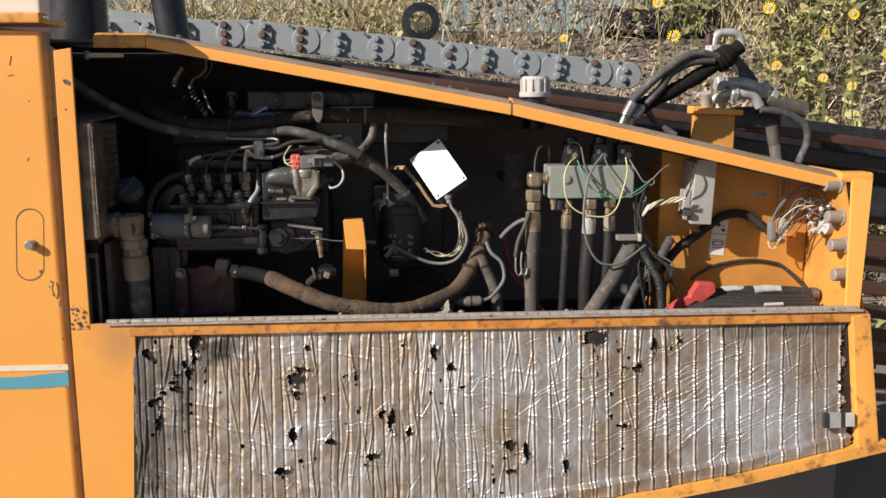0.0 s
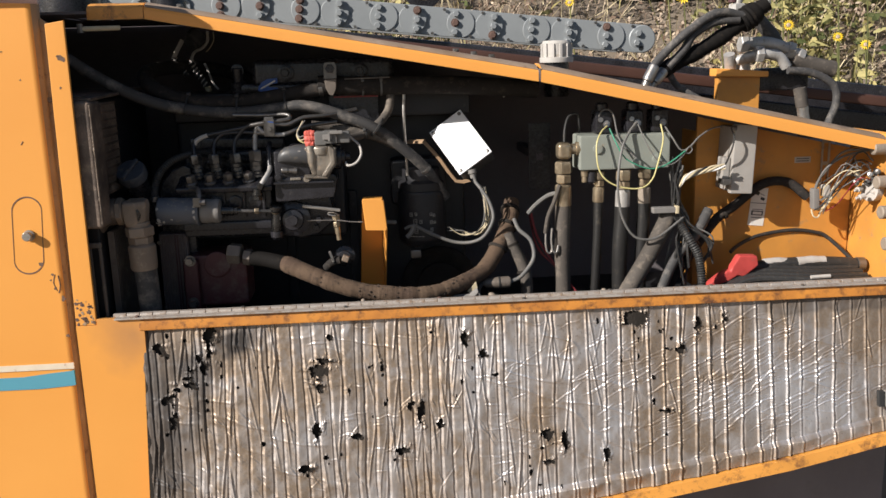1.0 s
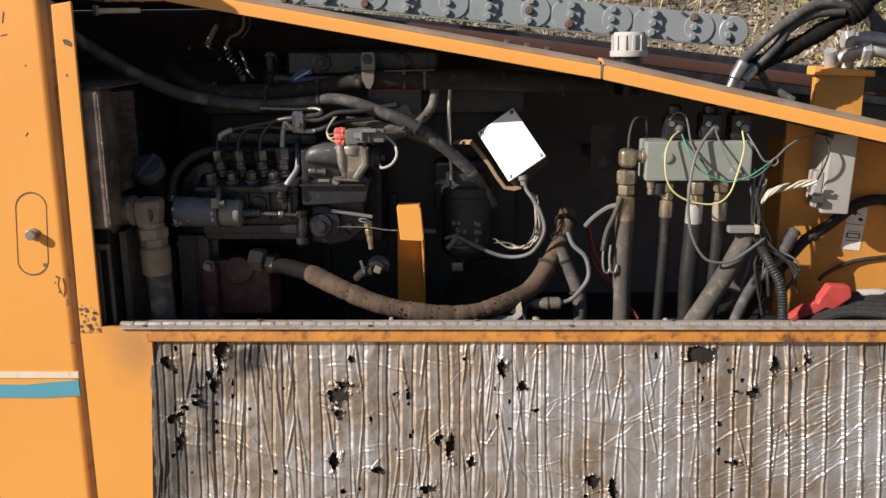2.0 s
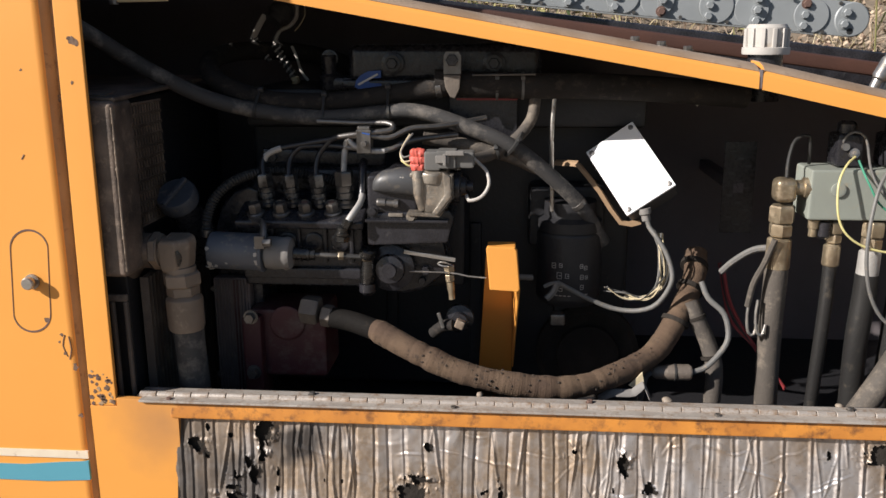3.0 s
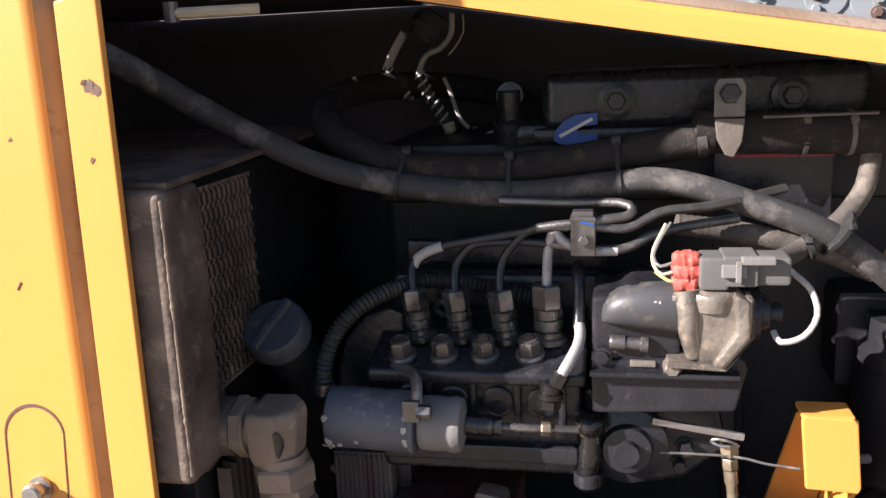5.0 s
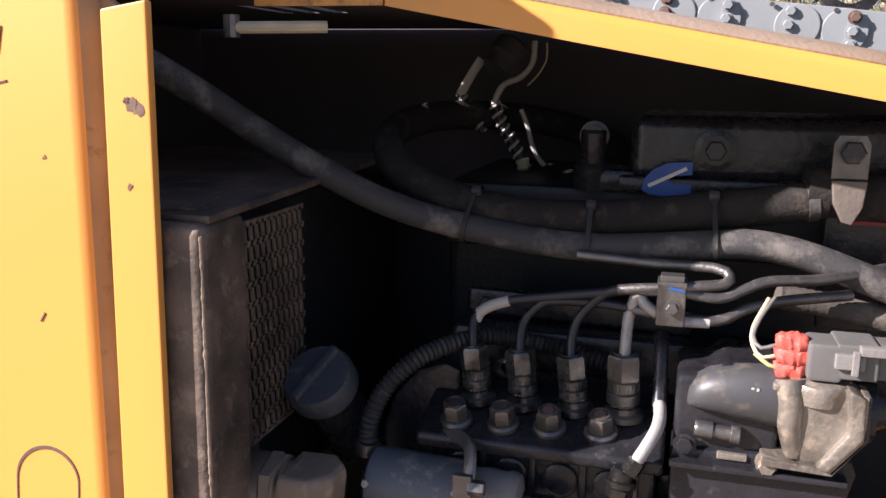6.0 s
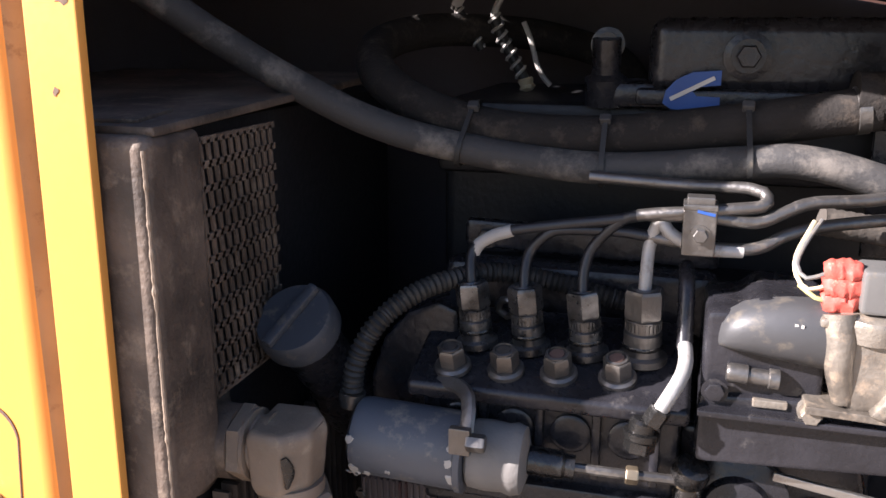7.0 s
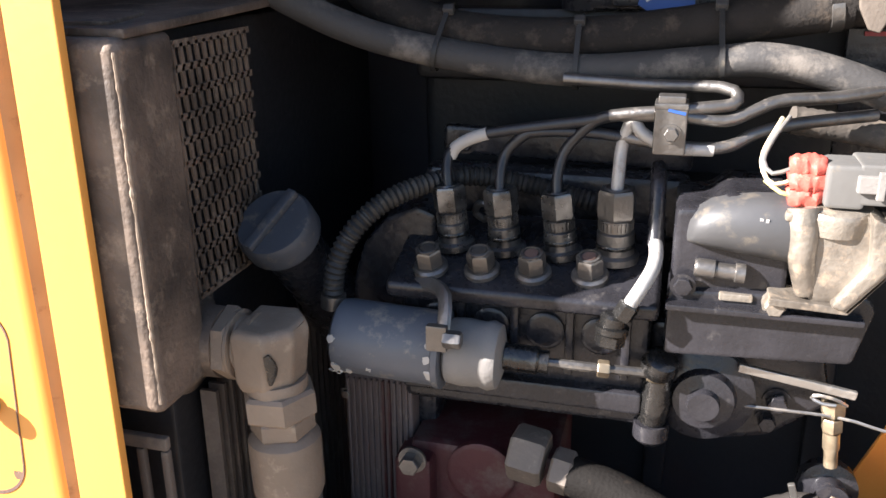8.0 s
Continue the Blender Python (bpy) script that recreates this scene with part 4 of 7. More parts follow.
part("mounting_pad", box((0.22, 0.315, 1.18), (0.34, 0.12, 0.16), 0.01), BLOCK, engine)
part("filter_pad", box((0.545, 0.350, 1.2), (0.12, 0.06, 0.10), 0.01), BLOCK, engine)
part("cylinder_head", box((0.35, 0.43, 1.37), (0.62, 0.24, 0.06), 0.008), BLOCK, engine)
part("front_cover", slab([(0.022, 0.90), (0.09, 0.90), (0.094, 1.262), (0.078, 1.268), (0.055, 1.258), (0.036, 1.236), (0.026, 1.205)], 0.186, 0.26, 0.005), BLACK, engine, "dusty black front gear cover")
bm = box((0.355, 0.36, 1.437), (0.29, 0.14, 0.056), 0.012, seg=3)
box((0.355, 0.36, 1.408), (0.305, 0.16, 0.012), 0.003, bm=bm)
part("valve_cover", bm, BLACK, engine)
for x in (0.279, 0.43):
    bm = lathe((x, 0.285, 1.438), (0, -1, 0), [(0.017, 0), (0.017, 0.003), (0.012, 0.004), (0.012, 0.007)], 20)
    hexnut((x, 0.279, 1.438), (0, -1, 0), 0.0085, 0.008, bm)
    part("cover_bolt", bm, BLACK, engine)
bm = lathe((0.178, 0.31, 1.40), (0, -0.15, 1), [(0.016, 0), (0.016, 0.02), (0.011, 0.024), (0.011, 0.05)], 18)
lathe((0.178, 0.315, 1.445), (0, -1, 0), [(0.013, 0), (0.013, 0.004), (0.009, 0.0045), (0.009, 0.008)], 22, bm)
box((0.205, 0.32, 1.408), (0.07, 0.05, 0.02), 0.006, bm=bm)
part("breather", bm, BLACK, engine)
# badge: a blue shape with a pale slanting bar
part("badge", slab([(0.222, 1.404), (0.224, 1.413), (0.231, 1.421), (0.242, 1.4265), (0.262, 1.428), (0.262, 1.4175), (0.247, 1.416), (0.243, 1.4125), (0.246, 1.4095), (0.262, 1.409), (0.262, 1.4005), (0.24, 1.399), (0.228, 1.400)], 0.2785, 0.2825), BLUE_BADGE, engine, "blue maker's badge")
part("badge_bar", box((0.2425, 0.2775, 1.4150), (0.034, 0.001, 0.0030), 0, Matrix.Rotation(-0.48, 4, "Y")), PAPER, engine, "pale slanting bar across the badge")
# oil filter can with printed marks
oil_filter = thing("oil_filter", (0.549, 0.297, 1.04), "black oil filter can with white printed marks", "oil filter")
FXC, FYC, FR = 0.549, 0.297, 0.0502
fcan = part("can", lathe((FXC, FYC, 1.068), (0, 0, 1), [(0.022, 0), (0.042, 0.003), (0.0488, 0.011), (FR, 0.018), (FR, 0.112), (0.047, 0.118)], 44), BLOCK, oil_filter)
part("head", lathe((FXC, FYC, 1.187), (0, 0, 1), [(0.049, 0), (0.049, 0.016), (0.040, 0.022), (0.040, 0.045)], 36), BLOCK, oil_filter)
part("drain_nut", box((0.531, 0.243, 1.058), (0.022, 0.02, 0.018), 0.003), STEEL_DARK, oil_filter, "dull drain plug")


def on_can(u, z, w, h):
    """A bar printed on the can at the turn u."""
    c = Vector((FXC + (FR + 0.0002) * math.sin(u), FYC - (FR + 0.0002) * math.cos(u), z))
    part("printed_mark", box(c, (w, 0.0006, h), 0, Matrix.Rotation(u, 4, "Z")), OLD_PLASTIC, fcan)


rng = random.Random(5)
for u, z, k in ((-0.52, 1.139, 0.9), (-0.30, 1.140, 0.7), (-0.34, 1.124, 1.1), (-0.10, 1.124, 0.8), (-0.30, 1.104, 1.0), (0.33, 1.139, 0.7), (0.47, 1.136, 0.7), (0.35, 1.122, 0.8), (0.50, 1.121, 0.6), (0.36, 1.106, 0.8)):
    w, h = 0.0085 * k, 0.0105 * k
    w, h = 0.75 * w, 0.8 * h
    for dx, dz, bw, bh in ((0, h / 2, w, 0.0007), (0, -h / 2, w, 0.0007), (-w / 2, 0, 0.0007, h), (w / 2, 0, 0.0007, h), (rng.uniform(-0.2, 0.2) * w, 0, w * 0.5, 0.0012)):
        on_can(u + dx / FR, z + dz, bw, bh)
for j in range(5):
    on_can(-0.55 + 0.13 * j, 1.0925, 0.0045, 0.0012)
    on_can(0.30 + 0.06 * j, 1.0945, 0.0022, 0.0012)
# round housing low behind the hose
bm = lathe((0.588, 0.374, 0.960), (0, -1, 0), [(0.085, 0), (0.085, 0.022), (0.075, 0.028), (0.070, 0.024), (0.052, 0.02), (0.05, 0.03), (0.02, 0.034)], 44)
part("flywheel_cover", bm, FELT, engine)
# low red hydraulic pump with its hexagon fitting
pump2 = thing("hydraulic_pump", (0.13, 0.2, 0.89), "dirty dark red hydraulic gear pump", "hydraulic pump")
bm = box((0.135, 0.20, 1.04), (0.115, 0.09, 0.105), 0.008)
box((0.085, 0.165, 1.02), (0.03, 0.05, 0.13), 0.006, bm=bm)
part("body", bm, DARK_RED, pump2)
part("end_cap", lathe((0.135, 0.158, 1.072), (0, -1, 0), [(0.026, 0), (0.026, 0.006), (0.022, 0.008)], 24), DARK_RED, pump2)
bm = hexnut((0.158, 0.157, 1.094), (1, -0.12, -0.1), 0.021, 0.026)
part("fitting", bm, HEX_DUSTY, pump2)
part("fitting", hexnut((0.188, 0.153, 1.086), (1, -0.12, -0.12), 0.0165, 0.016), HEX_DUSTY, pump2)
for x, z in ((0.086, 1.085), (0.086, 1.0)):
    bolt((x, 0.14, z), (0, -1, 0), 0.008, 0.012, STEEL_DARK, pump2)

# belt guard: a ribbed dark upright strip
guard = thing("belt_guard", (0.05, 0.17, 0.885), "grimy ribbed black upright guard below the solenoid", "guard")
part("cover", box((0.05, 0.178, 1.01), (0.056, 0.02, 0.25), 0.004), GUARD, guard)
for i in range(11):
    part("rib", box((0.0265 + i * 0.0047, 0.1668, 1.01), (0.0019, 0.004, 0.245), 0.0008), DARK_RED if i in (6, 7) else GUARD, guard)
for z in (1.118, 0.985):
    bolt((0.0245, 0.1665, z), (0, -1, 0), 0.0035, 0.003, STEEL_DARK, guard)

# ---- injection pump ----
inj = thing("injection_pump", (0.165, 0.19, 1.10), "black four-plunger diesel injection pump with bright hexagon nuts", "injection pump")
part("pump_body", box((0.163, 0.205, 1.178), (0.175, 0.10, 0.10), 0.006), BLACK, inj)
rng = random.Random(9)
for i in range(4):
    x = 0.104 + i * 0.038
    part("side_plug", lathe((x, 0.158, 1.195), (0, -1, 0), [(0.0135, 0), (0.0135, 0.006), (0.010, 0.008)], 18), BLACK, inj)
    part("side_rib", box((x + 0.017, 0.153, 1.19), (0.006, 0.01, 0.05), 0.002), BLACK, inj)
part("lower_ledge", box((0.163, 0.152, 1.150), (0.17, 0.014, 0.016), 0.003), BLACK, inj)
bm = box((0.163, 0.178, 1.2365), (0.184, 0.094, 0.013), 0.004, Matrix.Rotation(0.32, 4, "X"), seg=3)
part("top_flange", bm, BLACK, inj)
part("back_ledge", box((0.17, 0.247, 1.262), (0.20, 0.03, 0.05), 0.008), BLACK, inj)
part("back_flange", box((0.175, 0.262, 1.300), (0.19, 0.012, 0.022), 0.004, Matrix.Rotation(0.03, 4, "Y")), BLACK, inj)
bolt((0.098, 0.256, 1.301), (0, -1, 0), 0.007, 0.006, BLACK, inj)
for i, x in enumerate((0.0995, 0.1355, 0.1705, 0.2085)):
    at = Vector((x, 0.150 + 0.002 * i, 1.2345 + 0.0004 * i))
    tilt = Vector((-0.04, -0.32, 0.95))
    bm = lathe(at, tilt, [(0.0125, 0), (0.0125, 0.003), (0.0105, 0.0045)], 20)
    lathe(at + tilt * 0.0165, tilt, [(0.0074, 0), (0.0074, 0.0022), (0.0060, 0.0026), (0.0056, 0.0010)], 16, bm, closed=False)
    b2 = part("bolt", hexnut(at + tilt * 0.004, tilt, 0.0096, 0.0135, bm, turn=0.3 * i), STEEL_DARK, inj)
    part("bolt_tip", lathe(at + tilt * 0.0172, tilt, [(0.0052, 0), (0.0046, 0.0012)], 14), RUST if i > 1 else STEEL_DARK, b2)
for i, x in enumerate((0.1095, 0.1465, 0.1860, 0.2225)):
    k, tall, steel = (1.0, 1.0, VALVE_STEEL) if i < 3 else (1.12, 1.10, STEEL_DARK)
    base = Vector((x, 0.1795, 1.2415))
    up = Vector((-0.10 if i < 3 else -0.02, -0.05, 1)).normalized()
    holder = part("delivery_holder", lathe(base, up, [(0.0146 * k, 0), (0.0146 * k, 0.0045), (0.0128 * k, 0.0056), (0.0116 * k, 0.0062), (0.0112 * k, 0.0190 * tall), (0.0098 * k, 0.0200 * tall), (0.0100 * k, 0.0205 * tall), (0.0100 * k, 0.0272 * tall), (0.0088 * k, 0.0280 * tall), (0.0080 * k, 0.0290 * tall)], 26), steel, inj)
    nut_at = base + up * 0.0280 * tall
    bm = hexnut(nut_at, up, 0.0120 * k, 0.0185 * tall, turn=0.25 * i + 0.1, ch=0.10)
    lathe(nut_at + up * 0.0183 * tall, up, [(0.0078 * k, 0), (0.0066 * k, 0.0012), (0.0060 * k, -0.001), (0.0046 * k, -0.001)], 18, bm)
    part("union_nut", bm, steel, holder)
    bm = bmesh.new()
    q = turned(up)
    for j in range(26):
        a = j * math.tau / 26
        box(base + up * 0.0239 * tall + q.to_3x3() @ Vector((0.0102 * k * math.cos(a), 0.0102 * k * math.sin(a), 0)), (0.0012, 0.0013, 0.0058), 0, q @ Matrix.Rotation(a, 4, "Z"), bm)
    part("knurl", bm, steel, holder)
    part("clamp_ring", lathe(base + up * 0.0105, up, [(0.0118 * k, 0), (0.0122 * k, 0.0008), (0.0122 * k, 0.0020), (0.0118 * k, 0.0028)], 24), GUNMETAL, holder)
part("eye_bolt", tube([(0.119, 0.2, 1.262), (0.123, 0.196, 1.27), (0.13, 0.194, 1.27), (0.133, 0.197, 1.262), (0.126, 0.2, 1.257), (0.119, 0.2, 1.262)], 0.0028, 8), STEEL_DARK, inj)
# governor parts low on the right
part("governor_cap", lathe((0.288, 0.168, 1.156), (0, -1, 0), [(0.034, 0), (0.034, 0.008), (0.022, 0.012), (0.020, 0.018), (0.011, 0.02), (0.010, 0.026)], 30), BLACK, inj)
bm = slab([(0.25, 1.20), (0.36, 1.205), (0.372, 1.15), (0.335, 1.12), (0.30, 1.112), (0.25, 1.13)], 0.176, 0.25, 0.006)
part("governor_housing", bm, BLACK, inj)
bolt((0.337, 0.176, 1.150), (0, -1, 0), 0.007, 0.01, BLACK, inj)
bolt((0.332, 0.176, 1.135), (0, -1, 0), 0.006, 0.01, BLACK, inj)
bm = lathe((0.2275, 0.1285, 1.2235), (-0.1, -0.05, -1), [(0.0062, 0), (0.0085, 0.002), (0.0085, 0.008), (0.0110, 0.0085), (0.0110, 0.0125), (0.0085, 0.013)], 22)
hexnut((0.2262, 0.1278, 1.2105), (-0.1, -0.05, -1), 0.0098, 0.009, bm)
lathe((0.2268, 0.128, 1.212), (0, 1, 0), [(0.0085, 0), (0.0085, 0.035)], 16, bm)
part("banjo_fitting", bm, GUNMETAL, inj, "grimy banjo bolt")
# one pipe in two colours: upper half black for shade, lower half pale for sun
part("return_pipe", tube([(0.247, 0.20, 1.303), (0.2478, 0.182, 1.296), (0.2485, 0.172, 1.27), (0.249, 0.166, 1.258)], 0.0054, 14), BLACK, inj)
part("return_pipe", tube([(0.249, 0.166, 1.260), (0.2502, 0.153, 1.256), (0.2485, 0.139, 1.2505), (0.242, 0.127, 1.241), (0.2365, 0.1215, 1.2325)], 0.0047, 14), FITTING_GREY, inj, "lower half of the bent pipe, sunlit tone put into its colour")
part("pipe_nut", hexnut((0.2375, 0.1222, 1.234), (-0.45, 0.05, -0.9), 0.0070, 0.012, turn=0.3), GUNMETAL, inj)
bm = lathe((0.2575, 0.147, 1.180), (0.25, -0.45, 0.9), [(0.0085, -0.006), (0.0115, -0.003), (0.0125, 0.003), (0.0105, 0.009), (0.006, 0.0115)], 20)
tube([(0.2575, 0.150, 1.181), (0.2575, 0.151, 1.168), (0.2570, 0.152, 1.152), (0.2555, 0.153, 1.136)], 0.0096, 16, 0.003, lambda t, s: 0.82 + 0.42 * t - 0.25 * max(0, t - 0.75) * 4, bm=bm)
part("shutoff_lever", bm, GUNMETAL, inj)
bm = lathe((0.2555, 0.1535, 1.1345), (0, 0, -1), [(0.0118, 0), (0.0122, 0.003), (0.0122, 0.011), (0.0095, 0.014), (0.006, 0.017)], 20)
part("lever_foot", bm, BLACK, inj)
part("control_lever", box((0.345, 0.155, 1.1765), (0.074, 0.004, 0.006), 0.001, Matrix.Rotation(0.155, 4, "Y")), STEEL, inj)
lines = [
    ([(0.1050, 0.1768, 1.286), (0.1035, 0.180, 1.298), (0.1040, 0.185, 1.308), (0.114, 0.186, 1.317), (0.129, 0.186, 1.323), (0.165, 0.185, 1.330), (0.20, 0.183, 1.336), (0.221, 0.181, 1.3405)], [(0.242, 0.178, 1.342), (0.262, 0.177, 1.342), (0.286, 0.18, 1.340), (0.303, 0.186, 1.346), (0.320, 0.192, 1.352), (0.36, 0.205, 1.354), (0.42, 0.24, 1.362)]),
    ([(0.1420, 0.1768, 1.286), (0.1415, 0.181, 1.299), (0.1445, 0.186, 1.311), (0.156, 0.186, 1.323), (0.168, 0.186, 1.3265), (0.20, 0.186, 1.3275), (0.222, 0.184, 1.326)], [(0.243, 0.181, 1.324), (0.262, 0.179, 1.322), (0.288, 0.182, 1.323), (0.306, 0.19, 1.331), (0.33, 0.2, 1.336), (0.38, 0.22, 1.34)]),
    ([(0.1815, 0.1768, 1.286), (0.1812, 0.181, 1.301), (0.1865, 0.185, 1.317), (0.203, 0.183, 1.335), (0.214, 0.181, 1.340)], [(0.228, 0.179, 1.3425), (0.25, 0.177, 1.345), (0.272, 0.178, 1.348), (0.289, 0.182, 1.350), (0.292, 0.187, 1.355), (0.282, 0.192, 1.359), (0.24, 0.2, 1.358), (0.18, 0.205, 1.360)]),
]
for dark, pale in lines:
    part("injection_line", tube(dark + pale[:1], 0.0038, 12, 0.004), LINE_BLACK, inj)
    part("injection_line", tube([dark[-1]] + pale, 0.0041, 12, 0.004), STEEL_DARK, inj, "paler stretch of the line")
part("injection_line", tube([(0.2215, 0.1765, 1.291), (0.2218, 0.179, 1.304), (0.2225, 0.184, 1.319), (0.226, 0.183, 1.333), (0.2295, 0.181, 1.337), (0.234, 0.179, 1.331), (0.243, 0.178, 1.3255), (0.254, 0.177, 1.3215), (0.28, 0.18, 1.321)], 0.0043, 12, 0.004), FITTING_GREY, inj)
# pale tube over the first line, its colour standing for sun on it
part("sunlit_stretch", tube([(0.1045, 0.186, 1.306), (0.1085, 0.186, 1.313), (0.118, 0.186, 1.319), (0.131, 0.186, 1.3236)], 0.0044, 12, 0.004), OLD_PLASTIC, inj, "sunlit stretch of the first line, coloured pale")
bm = box((0.2525, 0.171, 1.3335), (0.0205, 0.005, 0.030), 0.0015)
box((0.2525, 0.187, 1.3335), (0.0205, 0.005, 0.030), 0.0015, bm=bm)
box((0.2525, 0.179, 1.3495), (0.021, 0.022, 0.004), 0.001, bm=bm)
box((0.2525, 0.1765, 1.3535), (0.017, 0.013, 0.005), 0.001, bm=bm)
part("line_clamp", bm, STEEL_DARK, inj, "worn steel clamp plate")
part("paint_mark", box((0.2560, 0.1681, 1.3465), (0.011, 0.0008, 0.0018), 0, Matrix.Rotation(0.2, 4, "Y")), BLUE_BADGE, inj, "smear of blue paint")
bolt((0.2535, 0.1685, 1.3325), (0, -1, 0), 0.0046, 0.005, STEEL_DARK, inj)

# ---- actuator with plug and cover ----
act = thing("fuel_actuator", (0.32, 0.17, 1.197), "black and grey fuel actuator with an aluminium cover", "actuator")
part("base_body", slab([(0.259, 1.240), (0.375, 1.246), (0.381, 1.236), (0.372, 1.199), (0.259, 1.194)], 0.137, 0.225, 0.004), BLACK, act)
part("upper_body", slab([(0.260, 1.234), (0.33, 1.238), (0.33, 1.30), (0.29, 1.302), (0.283, 1.293), (0.260, 1.292)], 0.142, 0.215, 0.005), BLACK, act)
bm = bmesh.new()
prof = [(0.2675, 1.2800, 0.007), (0.2690, 1.2860, 0.013), (0.2735, 1.2925, 0.018), (0.281, 1.2980, 0.0215), (0.292, 1.3010, 0.0235), (0.306, 1.3030, 0.0245), (0.318, 1.3035, 0.0245), (0.329, 1.3025, 0.0235)]
rings = []
for x, zt, d in prof:
    zb = 1.2700 - 0.13 * (x - 0.2685)
    rings.append([bm.verts.new((x, 0.150 - d * math.sin(a) ** 0.6, zb + (zt - zb) * 0.5 * (1 - math.cos(a)))) for a in [math.pi * k / 10 for k in range(11)]])
for a, b in zip(rings, rings[1:]):
    for k in range(10):
        bm.faces.new((a[k], a[k + 1], b[k + 1], b[k]))
bm.faces.new(rings[-1])
bm.faces.new(rings[0][::-1])
for a in (rings,):
    for r0, r1 in zip(a, a[1:]):
        bm.faces.new((r0[0], r1[0], r1[10], r0[10]))
nose = part("nose_cover", bm, GREY_PLASTIC, act, "grey rounded nose cover")
for i in range(7):
    part("printed_mark", box((0.2925 + i * 0.0033, 0.1298 - 0.0005 * i, 1.2915 + 0.0001 * i), ((0.0012, 0.0022, 0.0018, 0.0024, 0.0008, 0.0020, 0.0016)[i], 0.0006, (0.0028, 0.002, 0.0026, 0.0018, 0.001, 0.0024, 0.002)[i]), 0, Matrix.Rotation(0.1, 4, "Y")), OLD_PLASTIC, nose)
bm = slab([(0.327, 1.300), (0.343, 1.302), (0.366, 1.300), (0.376, 1.294), (0.376, 1.262), (0.362, 1.243), (0.340, 1.241), (0.331, 1.262)], 0.126, 0.19, 0.006)
tube([(0.3320, 0.133, 1.300), (0.3335, 0.130, 1.285), (0.3345, 0.130, 1.268), (0.3395, 0.133, 1.248)], 0.0095, 16, 0.004, lambda t, s: 1.0 - 0.25 * t, bm=bm)
lathe((0.351, 0.143, 1.288), (0, -0.15, 1), [(0.021, 0), (0.021, 0.010), (0.019, 0.013), (0.014, 0.014)], 28, bm)
box((0.3265, 0.131, 1.2955), (0.010, 0.010, 0.006), 0.002, bm=bm)
hcover = part("housing_cover", bm, ALU, act, "dusty cast aluminium cover")
bm = slab([(0.3665, 1.3010), (0.3774, 1.2955), (0.3785, 1.2670), (0.3590, 1.2415), (0.3510, 1.2440), (0.3690, 1.2700), (0.3675, 1.2900)], 0.1190, 0.150, 0.0025)
part("cover_rim", bm, ALU, hcover)
part("rim_joint", slab([(0.3786, 1.2965), (0.3812, 1.2955), (0.3820, 1.2660), (0.3620, 1.2395), (0.3600, 1.2408), (0.3797, 1.2668)], 0.1225, 0.152, 0.0006), GUNMETAL, hcover, "dark joint of the cover")
part("stop_shaft", lathe((0.274, 0.139, 1.2555), (1, 0, -0.06), [(0.0048, 0), (0.0062, 0.002), (0.0062, 0.012), (0.0050, 0.0125), (0.0050, 0.024), (0.0062, 0.0245), (0.0062, 0.030)], 18), STEEL_DARK, act)
part("cover_flange", slab([(0.318, 1.2405), (0.362, 1.2385), (0.379, 1.262), (0.381, 1.296), (0.376, 1.297), (0.374, 1.264), (0.360, 1.2435), (0.318, 1.2455)], 0.1225, 0.150, 0.001), ALU, hcover)
part("side_drum", lathe((0.374, 0.158, 1.276), (1, 0, 0), [(0.024, 0), (0.024, 0.014), (0.016, 0.016), (0.014, 0.022), (0.008, 0.024), (0.008, 0.032)], 24), BLACK, act)
bm = lathe((0.3225, 0.138, 1.2375), (0, -1, 0), [(0.0075, 0), (0.0075, 0.006)], 14)
hexnut((0.3225, 0.133, 1.2375), (0, -1, 0), 0.006, 0.007, bm)
part("bolt", bm, ALU, act, "pale dusty bolt")
part("arm", box((0.300, 0.138, 1.2385), (0.02, 0.006, 0.005), 0.001), ALU, act)
bolt((0.268, 0.137, 1.243), (0, -1, 0), 0.006, 0.004, BLACK, act)
part("lower_lip", box((0.316, 0.133, 1.2315), (0.115, 0.012, 0.004), 0.001), BLACK, act)
# plug block on top and the red connector
plug = thing("wiring_plug", (0.37, 0.145, 1.30), "grey wiring plug with a red sealed connector", "connector")
bm = box((0.352, 0.142, 1.3145), (0.022, 0.03, 0.026), 0.003)
box((0.371, 0.144, 1.3165), (0.026, 0.034, 0.024), 0.002, bm=bm)
box((0.395, 0.146, 1.3155), (0.026, 0.030, 0.022), 0.003, bm=bm)
part("housing", bm, PLUG_GREY, plug)
bm = box((0.366, 0.126, 1.3175), (0.018, 0.006, 0.010), 0.001)
box((0.369, 0.123, 1.3175), (0.004, 0.004, 0.016), 0.0005, bm=bm)
box((0.383, 0.125, 1.326), (0.024, 0.008, 0.006), 0.001, bm=bm)
part("latch", bm, PALE_BOOT, plug)
bm = bmesh.new()
for z, r in ((1.3055, 0.0105), (1.3145, 0.0112), (1.3235, 0.0100)):
    tube([(0.3225, 0.139, z - 0.001), (0.3285, 0.1385, z), (0.3415, 0.1385, z)], r, 18, 0.0011, lambda t, s: 0.54 + 0.16 * min(1, t * 5) + 0.03 * math.sin(s * 1300 + z * 900) - 0.16 * max(0, t - 0.85) * 6, bm=bm)
for v in bm.verts:
    v.co += Vector((noise.noise(v.co * 210), noise.noise(v.co * 210 + Vector((9, 0, 0))), noise.noise(v.co * 210 + Vector((0, 9, 0))))) * 0.0016
part("red_connector", bm, RED, plug, "red sealed connector")
